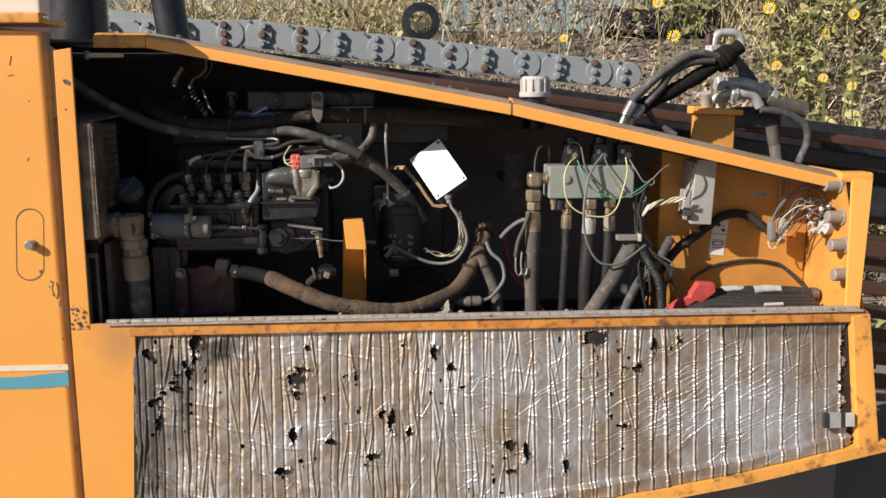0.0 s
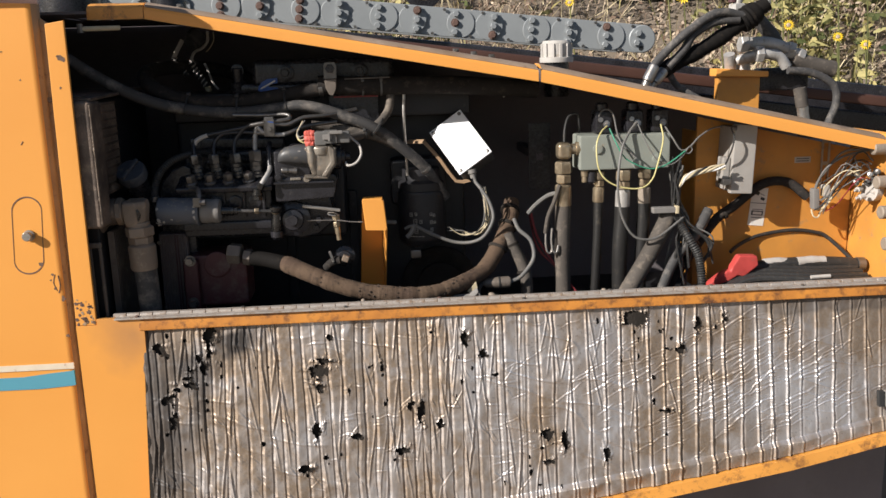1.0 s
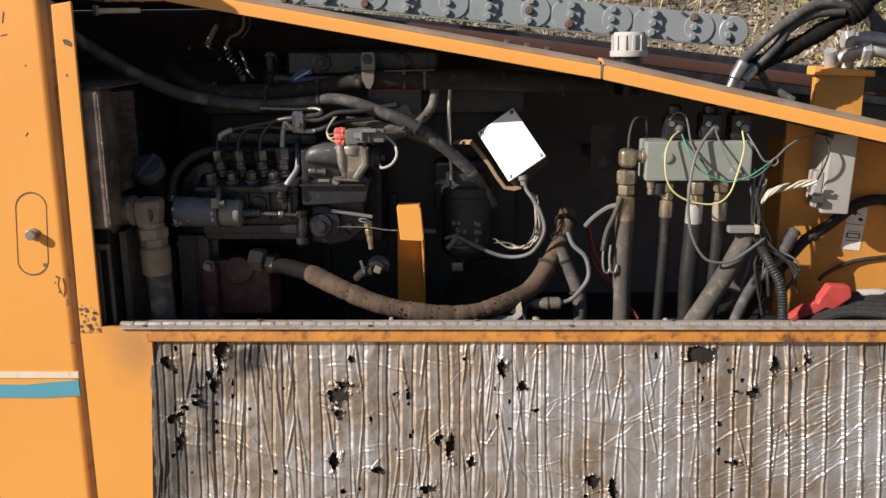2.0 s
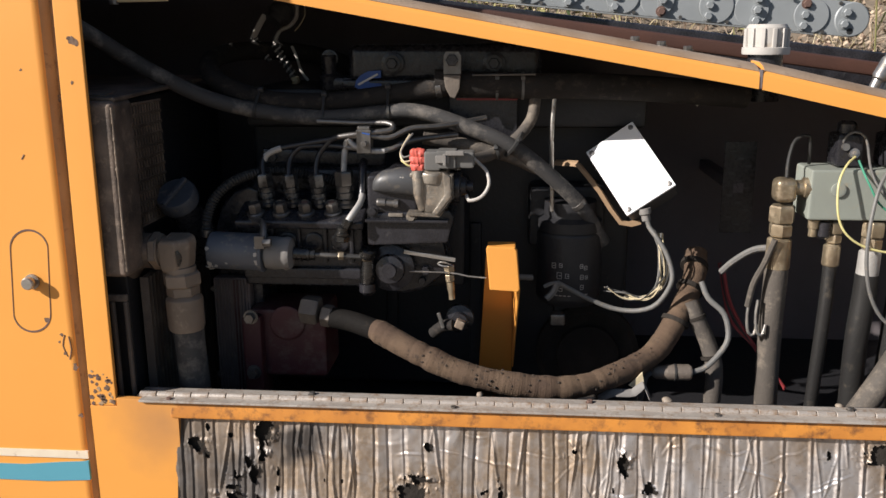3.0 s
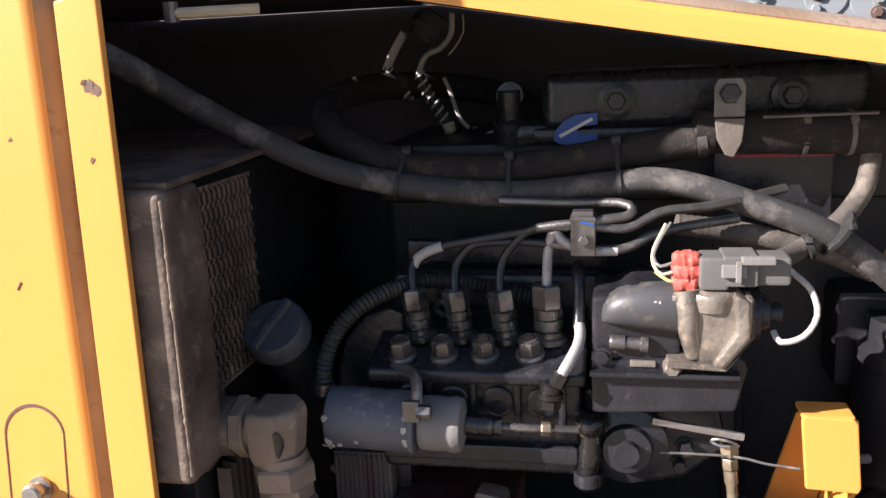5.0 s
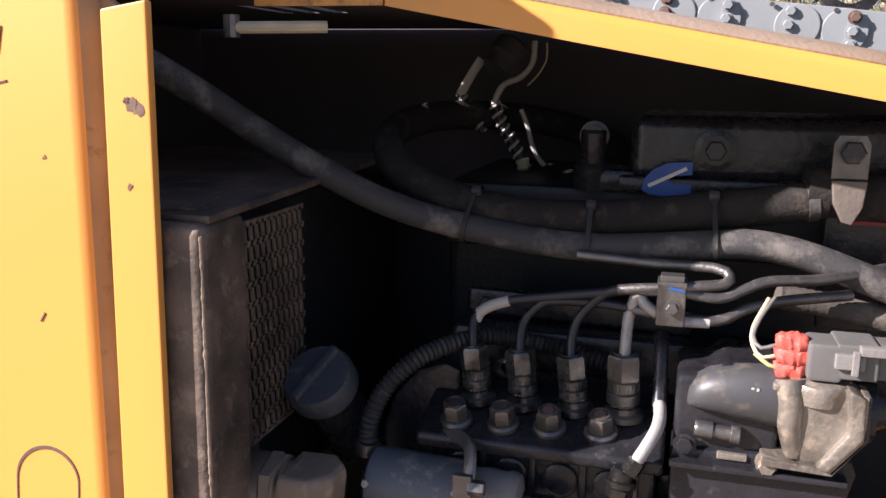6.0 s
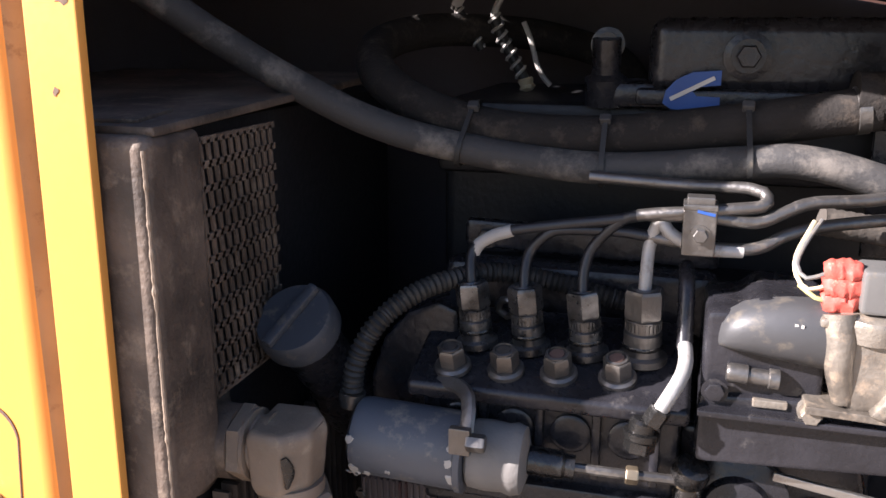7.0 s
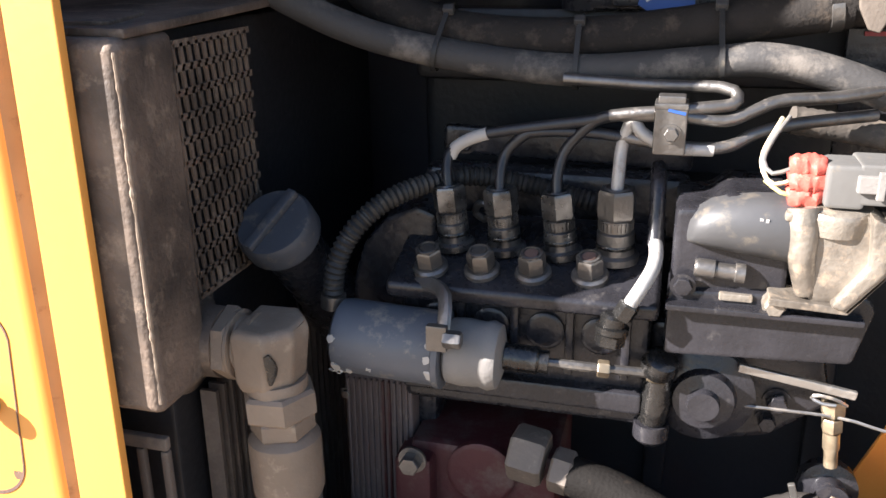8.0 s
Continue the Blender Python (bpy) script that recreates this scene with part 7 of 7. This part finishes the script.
for k in range(4):
    part("cable", tube([(1.17, 0.15 + 0.006 * k, 0.975), (1.24, 0.152 + 0.012 * k, 0.992 + 0.004 * k), (1.36, 0.125 + 0.02 * k, 0.990 + 0.003 * k), (1.47, 0.13 + 0.02 * k, 0.984 + 0.004 * k)], 0.008, 10), W_BLACK, tb2)
part("tape_patch", tube([(1.335, 0.122, 0.9985), (1.375, 0.12, 1.0)], 0.004, 8), OLD_PLASTIC, tb2)
# dusty debris on the sill edge
for i, (x, r) in enumerate(((0.665, 0.007), (0.885, 0.005), (0.42, 0.005))):
    d = thing("dirt_clod", (x, 0.050, 1.009), "pale clod of dried dirt on the inner ledge", "dirt clod", "clods on the ledge")
    bm = bmesh.new()
    bmesh.ops.create_icosphere(bm, subdivisions=2, radius=r)
    for v in bm.verts:
        v.co *= 1 + 0.5 * noise.noise(v.co * 90 + Vector((i, 0, 0)))
        v.co.z *= 0.7
    bmesh.ops.translate(bm, vec=(x, 0.050, 1.013), verts=bm.verts)
    part("clod", bm, DUSTY_FITTING, d)

# ---- small things by the valve block ----
lbl = thing("instruction_label", (0.83, 0.40, 1.2), "black instruction label with grey marks", "label")
part("backing", box((0.825, 0.402, 1.235), (0.05, 0.004, 0.15), 0.001), BLACK, lbl)
rng = random.Random(14)
for i in range(11):
    part("printed_mark", box((0.812 + 0.013 * (i % 3), 0.3995, 1.295 - 0.012 * i), (0.009, 0.0008, rng.uniform(0.002, 0.005))), GREY_PLASTIC, lbl)
part("holder", box((0.825, 0.53, 1.235), (0.02, 0.26, 0.02), 0.002), INSIDE, lbl)
loose_wire("hose_lanyard", [(0.826, 0.185, 1.20), (0.815, 0.188, 1.165), (0.803, 0.19, 1.135), (0.797, 0.19, 1.10)], 0.0045, RUBBER_DRY, "dusty grey lanyard beside the thick hose", "lanyard")
for dx in (0.0, 0.012):
    loose_wire("wire_hook", [(0.799 + dx, 0.19, 1.11), (0.797 + dx, 0.188, 1.085), (0.800 + dx, 0.186, 1.062), (0.808 + dx, 0.186, 1.060), (0.812 + dx, 0.188, 1.074)], 0.0022, STEEL, "bent steel wire hook", "hook")
loose_wire("grey_tube", [(0.775, 0.265, 1.130), (0.79, 0.255, 1.150), (0.815, 0.245, 1.170), (0.84, 0.228, 1.178)], 0.0052, W_GREY, "grey tube bending up to the thick hose", "tube")
for k, m in enumerate((W_RED, W_BLACK, W_RED)):
    loose_wire("starter_wire", [(0.785, 0.30 + 0.01 * k, 1.13), (0.80, 0.29, 1.07 - 0.01 * k), (0.835, 0.27, 1.01), (0.88, 0.25, 0.95)], 0.003, m, "dark red and black wire behind the hoses")
tabp = thing("torn_tab", (0.735, 0.29, 1.36), "torn pale plastic tab hanging below the hood", "tab")
part("tab", slab([(0.712, 1.392), (0.742, 1.398), (0.729, 1.374)], 0.29, 0.2915), OLD_PLASTIC, tabp)
stay = thing("hood_stay", (-0.05, 0.14, 1.53), "pale steel stay rod under the cover", "rod")
part("rod", tube([(-0.066, 0.125, 1.527), (-0.035, 0.14, 1.528), (-0.006, 0.155, 1.529)], 0.0045, 10), W_CREAM, stay)
part("pivot", lathe((-0.068, 0.125, 1.52), (0, 0, 1), [(0.006, 0), (0.006, 0.016)], 10), STEEL_DARK, stay)

scrap = thing("torn_scrap", (0.61, 0.12, 1.02), "torn cream plastic scrap caught behind the hinge", "scrap")
part("scrap", slab([(0.626, 1.0), (0.634, 1.008), (0.645, 1.020), (0.649, 1.001), (0.640, 0.994)], 0.128, 0.132, 0.0008), W_CREAM, scrap)
part("curl", tube([(0.585, 0.12, 0.981), (0.602, 0.118, 0.992), (0.633, 0.12, 0.993), (0.646, 0.122, 1.004), (0.656, 0.125, 0.983)], 0.006, 8, 0.006, squash=0.3), PALE_BOOT, scrap)

# ---- behind the hood: cap, stacks, rack, chain, hydraulic fittings ----
cap = thing("filler_cap", (0.905, 0.6, 1.40), "weathered white ribbed plastic filler cap", "cap")
bm = lathe((0.905, 0.6, 1.442), (0, 0, 1), [(0.040, 0), (0.041, 0.003), (0.041, 0.012), (0.034, 0.014), (0.036, 0.046), (0.032, 0.052)], 36)
shell = part("cap", bm, OLD_PLASTIC, cap)
for i in range(12):
    a = i * math.tau / 12 + 0.1
    part("rib", box((0.905 + 0.036 * math.cos(a), 0.6 + 0.036 * math.sin(a), 1.470), (0.006, 0.007, 0.034), 0.001, Matrix.Rotation(a, 4, "Z")), OLD_PLASTIC, shell)
part("neck", lathe((0.905, 0.6, 1.36), (0, 0, 1), [(0.03, 0), (0.03, 0.083)], 24), BLACK, cap)
for i, x in enumerate((0.62, 0.655, 0.69, 0.10)):
    bolt((x, 0.185, rail_low(x) + 0.0325), (0, 0, 1), 0.006, 0.006, STEEL_DARK, housing)
stack = thing("exhaust_stack", (-0.03, 0.95, 0.9), "upright black exhaust stack", "exhaust")
part("pipe", lathe((-0.015, 1.0, 0.9), (-0.12, 0, 1), [(0.047, 0), (0.047, 1.4)], 28), BLACK, stack)
stack2 = thing("air_cleaner", (-0.42, 1.1, 0.9), "black air cleaner canister", "air cleaner")
part("can", lathe((-0.42, 1.15, 0.9), (0, 0, 1), [(0.075, 0), (0.085, 0.02), (0.085, 1.2)], 32), BLACK, stack2)
box_top = thing("cabin_box", (-0.55, 0.5, 1.59), "yellow box above the side panel", "cabinet")
part("shell", box((-0.56, 0.02, 1.645), (0.92, 0.05, 0.10), 0.006), CREAM_PAINT, box_top, "faded cream side")
part("base_strip", box((-0.5, -0.004, 1.588), (0.80, 0.02, 0.018), 0.003), YELLOW_WORN, box_top)

rack = thing("drill_rack", (1.2, 1.25, 0.3), "rusty steel drill rack with dark rails", "drill rack")


def beam(p, q, w, h, m, name="rail"):
    p, q = Vector(p), Vector(q)
    d = q - p
    t = d.to_track_quat("X", "Z").to_matrix().to_4x4()
    return part(name, box((p + q) / 2, (d.length, w, h), 0.008, t), m, rack)


beam((-1.2, 1.25, 1.74), (4.2, 1.25, 1.00), 0.05, 0.035, RACK)
beam((-1.2, 1.35, 1.67), (4.2, 1.35, 0.93), 0.08, 0.06, BLACK)
beam((-1.2, 1.2, 1.55), (4.2, 1.2, 0.80), 0.06, 0.10, BLACK)
beam((-1.2, 1.22, 1.38), (4.2, 1.22, 0.64), 0.06, 0.06, RACK)
beam((-1.2, 1.45, 1.63), (4.2, 1.45, 0.965), 0.05, 0.24, BLACK, "web")
for i in range(9):
    beam((1.4, 1.26, 1.22 - 0.085 * i), (4.2, 1.26, 0.82 - 0.085 * i), 0.05, 0.045, RACK, "pipe_rung")
for x in (0.5, 1.9, 3.2):
    beam((x, 1.38, 0.0), (x, 1.38, 1.5 - 0.137 * (x + 1.2)), 0.08, 0.08, BLACK, "upright")

# energy chain: links with round bosses and three bolts at each pin
chain = thing("cable_chain", (0.5, 1.9, 1.55), "grey steel cable carrier chain with rusty bolt heads", "cable chain")


def chain_z(x):
    return 1.68 if x < 0.0 else 1.68 - 0.107 * x


PITCH = 0.148
k = 0
x = -0.704
while x < 1.44:
    z = chain_z(x + PITCH / 2)
    ang = 0.0 if x < -0.05 else math.atan(0.107)
    q = Matrix.Translation((x + PITCH / 2, 1.9, z)) @ Matrix.Rotation(ang, 4, "Y")
    inner = k % 2
    h = 0.108
    link = part("link", box(q @ Vector((0, 0.006 * inner, 0)), (PITCH * 1.02, 0.012, h), 0.003, q.to_3x3().to_4x4()), CHAIN, chain)
    dsc = lathe(q @ Vector((-PITCH / 2 - 0.016 if inner else -PITCH / 2 + 0.022, -0.005 + 0.003 * inner, 0)), (0, -1, 0), [(h * 0.5, 0), (h * 0.5, 0.005), (h * 0.47, 0.007)], 32)
    part("boss", dsc, CHAIN, link)
    part("bolt_strip", box(q @ Vector((-PITCH / 2, -0.0080, 0)), (0.027, 0.003, h * 0.92), 0.0012, q.to_3x3().to_4x4()), CHAIN, link)
    for j in (-1, 0, 1):
        c = q @ Vector((-PITCH / 2, -0.0095, j * 0.034))
        bm = lathe(c, (0, -1, 0), [(0.0165, 0), (0.0165, 0.003)], 14)
        hexnut(c + Vector((0, -0.003, 0)), (0, -1, 0), 0.0125, 0.011, bm, turn=j)
        part("bolt", bm, RUST if k in (3, 4, 6) or (k + j) % 5 == 0 else CHAIN, link)
    for s in (-1, 1):
        part("small_bolt", lathe(q @ Vector((0.02 * s + 0.01, -0.006, s * 0.046)), (0, -1, 0), [(0.006, 0), (0.006, 0.006)], 8), STEEL_DARK, link)
    x += PITCH
    k += 1
end_link = part("end_link", lathe((1.516, 1.9, chain_z(1.516)), (0, -1, 0), [(0.054, -0.006), (0.054, 0.006), (0.05, 0.009)], 32), CHAIN, chain)
for dx, dz in ((-0.018, 0.022), (-0.024, -0.014)):
    bolt((1.516 + dx, 1.891, chain_z(1.516) + dz), (0, -1, 0), 0.0125, 0.012, CHAIN, end_link)
part("pin_hole", lathe((1.512, 1.8915, chain_z(1.516) - 0.036), (0, -1, 0), [(0.010, 0), (0.010, 0.001)], 16), INK, end_link)
part("far_side", box((0.43, 2.1, 1.63), (2.1, 0.012, 0.1), 0.003, Matrix.Rotation(0.105, 4, "Y")), CHAIN, chain)

# pad with pipe fittings and hose bundle above the rail
pad = thing("fitting_pad", (1.585, 1.13, 1.2), "yellow painted bracket carrying hydraulic pipe fittings", "bracket")
part("block", slab([(1.513, 1.16), (1.648, 1.16), (1.648, 1.382), (1.513, 1.388)], 1.10, 1.13, 0.004), YELLOW_IN, pad)
part("top_plate", slab([(1.500, 1.384), (1.668, 1.378), (1.668, 1.396), (1.500, 1.409)], 1.085, 1.14, 0.004), YELLOW, pad)
for p, r in (([(1.586, 1.08, 1.478), (1.652, 1.08, 1.480), (1.72, 1.08, 1.459), (1.77, 1.08, 1.424)], 0.019), ([(1.575, 1.10, 1.43), (1.622, 1.05, 1.448), (1.679, 1.05, 1.439), (1.705, 1.05, 1.407)], 0.016), ([(1.543, 1.05, 1.57), (1.545, 1.05, 1.605), (1.558, 1.05, 1.632), (1.615, 1.05, 1.632), (1.632, 1.05, 1.605), (1.628, 1.05, 1.57)], 0.013), ([(1.60, 1.12, 1.39), (1.60, 1.12, 1.44)], 0.02), ([(1.56, 1.12, 1.40), (1.545, 1.10, 1.45)], 0.017)):
    part("pipe_fitting", tube(p, r, 16, 0.010), FITTING_GREY, pad)
for c, ax in (((1.592, 1.08, 1.478), (-1, 0, 0)), ((1.715, 1.08, 1.462), (1, 0, -0.4)), ((1.745, 1.08, 1.444), (1, 0, -0.6)), ((1.628, 1.05, 1.448), (-1, 0, 0)), ((1.543, 1.05, 1.572), (0, 0, 1)), ((1.60, 1.12, 1.42), (0, 0, 1))):
    part("union_nut", hexnut(c, ax, 0.026, 0.024), FITTING_GREY, pad)
part("pipe_stub", tube([(1.737, 1.0, 1.292), (1.748, 1.0, 1.23)], 0.017, 14), STEEL, pad)
part("stub_hose", tube([(1.725, 1.0, 1.345), (1.737, 1.0, 1.29)], 0.0185, 14), RUBBER_DRY, pad)
part("manifold", box((1.73, 1.14, 1.37), (0.16, 0.06, 0.07), 0.01), BLACK, pad)
part("red_cap", lathe((1.528, 1.05, 1.60), (0, 0, 1), [(0.013, 0), (0.013, 0.028), (0.009, 0.032)], 14), DARK_RED, pad, "faded red cap")
hb = thing("hose_bundle", (1.35, 0.95, 1.38), "black hydraulic hoses wrapped in a bundle above the rail", "hose bundle")
wrap = lambda t, s: 1 + 0.05 * math.sin(s * 260) + 0.06 * math.sin(s * 71)
for p, r in (([(1.300, 0.99, 1.405), (1.328, 1.0, 1.421), (1.417, 1.0, 1.464), (1.496, 1.0, 1.511), (1.557, 1.0, 1.554), (1.609, 1.0, 1.592)], 0.0225), ([(1.262, 0.96, 1.412), (1.281, 0.97, 1.439), (1.359, 0.97, 1.511), (1.446, 0.97, 1.566), (1.518, 0.98, 1.561), (1.57, 0.99, 1.545)], 0.0125), ([(1.314, 0.98, 1.417), (1.362, 0.98, 1.469), (1.387, 0.98, 1.508), (1.449, 0.98, 1.542), (1.521, 0.98, 1.548)], 0.0125), ([(1.62, 1.1, 1.585), (1.648, 1.15, 1.560), (1.711, 1.15, 1.489), (1.725, 1.15, 1.433)], 0.021), ([(1.696, 1.02, 1.398), (1.772, 1.02, 1.388), (1.84, 1.02, 1.351), (1.852, 1.02, 1.297), (1.829, 1.02, 1.23)], 0.0115), ([(1.735, 1.08, 1.430), (1.799, 1.08, 1.41), (1.868, 1.08, 1.395)], 0.026), ([(1.33, 1.02, 1.40), (1.36, 1.02, 1.36), (1.42, 1.0, 1.32)], 0.010)):
    thick = 0.022 < r < 0.0228
    part("hose", tube(p, r, 16, 0.008, wrap if thick else None), HOSE_OILY if thick else RUBBER_DRY if r > 0.023 else RUBBER, hb)
part("tape_wrap", tube([(1.535, 1.0, 1.538), (1.557, 1.0, 1.554), (1.585, 1.0, 1.574)], 0.036, 18, 0.006, lambda t, s: 1 + 0.06 * math.sin(s * 400) - 0.5 * (t - 0.4) ** 2), HOSE_OILY, hb)
for p, q in (((1.242, 0.95, 1.379), (1.266, 0.96, 1.420)), ((1.270, 0.97, 1.375), (1.303, 0.985, 1.407))):
    d = Vector(q) - Vector(p)
    part("ferrule", lathe(p, d, [(0.012, 0), (0.016, 0.008), (0.016, d.length), (0.013, d.length + 0.004)], 16), STEEL, hb)
    part("hose_end", tube([tuple(Vector(p) - Vector((0.02, 0.0, 0.06))), tuple(Vector(p) - Vector((0.008, 0, 0.02))), p], 0.011, 12), STEEL, hb)
part("wheel", bm := lathe((0.68, 2.35, 1.76), (0, -1, 0), [(0.085, 0), (0.085, 0.05), (0.05, 0.055), (0.05, 0.0)], 30, closed=False), BLACK, chain, "round black end of a roller")

# ---- weeds on the bank ----
def leaf_mat(name, c1, c2):
    m = bpy.data.materials.new(name)
    m.use_nodes = True
    n, l = m.node_tree.nodes, m.node_tree.links
    b = n["Principled BSDF"]
    g = n.new("ShaderNodeNewGeometry")
    r = n.new("ShaderNodeValToRGB")
    r.color_ramp.elements[0].color, r.color_ramp.elements[1].color = (*c1, 1), (*c2, 1)
    l.new(g.outputs["Random Per Island"], r.inputs[0])
    l.new(r.outputs[0], b.inputs["Base Color"])
    b.inputs["Roughness"].default_value = 0.7
    b.inputs["Subsurface Weight"].default_value = 0.0
    return m


GREEN = leaf_mat("dusty_green_leaves", (0.045, 0.07, 0.018), (0.43, 0.36, 0.14))
STRAW = leaf_mat("dry_straw", (0.36, 0.28, 0.15), (0.74, 0.64, 0.42))
DEAD = leaf_mat("dead_brown_stalks", (0.13, 0.075, 0.050), (0.50, 0.40, 0.29))
PETAL = leaf_mat("yellow_petals", (0.72, 0.45, 0.01), (0.85, 0.62, 0.03))


def ramp(a, b, x):
    t = min(max((x - a) / (b - a), 0), 1)
    return t * t * (3 - 2 * t)


def scatter(name, count, seed, material, maker, label, box_x, box_y, share):
    """Plants over the bank in clumps; share(X) is how thickly that kind grows along it."""
    rng = random.Random(seed)
    vs, fs = [], []
    for _ in range(count):
        X, Y = rng.uniform(*box_x), rng.uniform(*box_y)
        clump = min(max(0.55 + 1.5 * noise.noise(Vector((X * 2.1, Y * 2.1, seed * 7.3))), 0.05), 1)
        if rng.random() < share(X) * clump and not (2.12 < X < 2.42 and 4.0 < Y < 4.75 and rng.random() < 0.8):
            maker(rng, X, Y, bank(Y), vs, fs)
    me = bpy.data.meshes.new(name)
    me.from_pydata(vs, [], fs)
    me.materials.append(material)
    ob = new(name, me)
    return tagged(ob, label, "weeds", "", "stuff")


def blade(rng, p, d, length, width, vs, fs, bend=0.3, n=3):
    """A thin bent leaf or stalk of a few quads."""
    side = d.cross(Vector((rng.uniform(-1, 1), rng.uniform(-1, 1), rng.uniform(-0.3, 0.3)))).normalized() * width / 2
    q, k = Vector(p), len(vs)
    for i in range(n + 1):
        w = side * (1 - 0.85 * abs(i / n - 0.35) / 0.65)
        vs.extend([tuple(q - w), tuple(q + w)])
        d = (d + Vector((rng.uniform(-bend, bend), rng.uniform(-bend, bend), rng.uniform(-bend, 0.4 * bend)))).normalized()
        q = q + d * length / n
    for i in range(n):
        fs.append((k + 2 * i, k + 2 * i + 1, k + 2 * i + 3, k + 2 * i + 2))
    return q


def green_plant(rng, X, Y, z, vs, fs):
    h = rng.uniform(0.2, 0.75)
    top = blade(rng, (X, Y, z), Vector((rng.uniform(-0.3, 0.3), rng.uniform(-0.4, 0.1), 1)), h, 0.012, vs, fs, 0.15)
    for i in range(rng.randint(5, 11)):
        p = Vector((X, Y, z)).lerp(top, rng.uniform(0.25, 1))
        blade(rng, p, Vector((rng.uniform(-1, 1), rng.uniform(-1, 0.6), rng.uniform(-0.3, 0.6))).normalized(), rng.uniform(0.04, 0.12), rng.uniform(0.010, 0.046), vs, fs, 0.55, 3)


def straw_tuft(rng, X, Y, z, vs, fs):
    for i in range(rng.randint(4, 9)):
        blade(rng, (X + rng.uniform(-0.06, 0.06), Y, z), Vector((rng.uniform(-0.8, 0.8), rng.uniform(-0.8, 0.3), 1)).normalized(), rng.uniform(0.2, 0.55), rng.uniform(0.004, 0.009), vs, fs, 0.25, 4)
    if rng.random() < 0.22:
        blade(rng, (X, Y, z), Vector((rng.uniform(-0.9, 0.9), rng.uniform(-0.5, 0.2), 1)).normalized(), rng.uniform(0.6, 1.0), 0.009, vs, fs, 0.1, 5)


def dead_plant(rng, X, Y, z, vs, fs):
    top = blade(rng, (X, Y, z), Vector((rng.uniform(-0.3, 0.3), rng.uniform(-0.4, 0.1), 1)), rng.uniform(0.3, 0.6), 0.010, vs, fs, 0.2, 4)
    for i in range(rng.randint(4, 9)):
        p = Vector((X, Y, z)).lerp(top, rng.uniform(0.4, 1))
        e = blade(rng, p, Vector((rng.uniform(-1, 1), rng.uniform(-1, 0.5), rng.uniform(0, 1))).normalized(), rng.uniform(0.05, 0.16), 0.005, vs, fs, 0.3, 2)
        for j in range(3):
            blade(rng, e, Vector((rng.uniform(-1, 1), rng.uniform(-1, 1), rng.uniform(-1, 1))).normalized(), 0.03, 0.022, vs, fs, 0.5, 2)


scatter("green_weeds", 6500, 1, GREEN, green_plant, "dusty green weeds on the bank", (-3.5, 6.5), (2.6, 5.4), lambda x: 0.08 + 0.4 * ramp(-0.2, 0.5, x) - 0.4 * ramp(0.9, 1.3, x) + 0.85 * ramp(2.2, 2.7, x))
scatter("dry_grass", 5600, 2, STRAW, straw_tuft, "dry straw-coloured grass on the bank", (-3.5, 6.5), (2.5, 5.4), lambda x: 1 - 0.85 * ramp(0.8, 1.4, x) + 0.25 * ramp(2.3, 2.7, x))
scatter("dead_stalks", 5200, 3, DEAD, dead_plant, "dead brown weed stalks with seed heads", (-3.5, 6.5), (2.5, 5.2), lambda x: 0.1 + 0.9 * ramp(0.9, 1.4, x) - 0.6 * ramp(2.3, 2.9, x))
beam = thing("timber_beam", (3.6, 4.72, 1.88), "timber beam lying along the weedy bank, coloured dark for shade", "beam")
part("beam", box((3.6, 4.72, 1.955), (3.0, 0.14, 0.17), 0.012), BEAM, beam)


def wild_sunflower(at, r, facing):
    s = thing("wild_sunflower", at, "yellow wild sunflower with a brown centre on a thin stalk", "flower", "sunflowers on the bank")
    f = Vector(facing).normalized()
    q = Matrix.Translation(at) @ turned(f)
    part("centre", lathe(at, f, [(r * 0.32, 0), (r * 0.34, r * 0.08), (r * 0.2, r * 0.18)], 14), DEAD, s)
    vs, fs = [], []
    for i in range(14):
        a = i * math.tau / 14
        pr = [(0.3, -0.05, 0.0), (0.65, -0.12, 0.06), (0.65, 0.12, 0.06), (1.0, 0.0, 0.02 * (i % 3))]
        k = len(vs)
        for u, w, h in pr:
            vs.append(tuple(q @ Vector((r * (u * math.cos(a) - w * math.sin(a)), r * (u * math.sin(a) + w * math.cos(a)), r * h))))
        fs.append((k, k + 1, k + 3, k + 2))
    me = bpy.data.meshes.new("petals")
    me.from_pydata(vs, [], fs)
    me.materials.append(PETAL)
    pt = new("petals", me)
    pt.parent = s
    pt.matrix_parent_inverse = Matrix.Translation(s.location).inverted()
    gz = bank(at[1])
    part("stalk", tube([tuple(Vector(at) - f * 0.01), (at[0] + 0.03 + r, at[1] + 0.05, at[2] - 0.35 * (at[2] - gz)), (at[0] + 3 * r - 0.05, at[1] + 0.1, at[2] - 0.7 * (at[2] - gz)), (at[0] + 0.12 - r, at[1] + 0.06, gz - 0.02)], 0.0035, 6, 0.05), GREEN, s)


rng = random.Random(8)
for X, Z in ((2.01, 1.735), (2.79, 1.75), (2.63, 1.59), (2.5, 1.875), (2.785, 1.52), (1.445, 1.725), (1.9, 1.895), (2.982, 1.85), (3.3, 1.66), (3.12, 1.48), (2.25, 1.66)):
    wild_sunflower((X, 2.9 + rng.uniform(-0.15, 0.2), Z), rng.uniform(0.024, 0.038), (rng.uniform(-0.6, 0.1), -1, rng.uniform(-0.1, 0.5)))
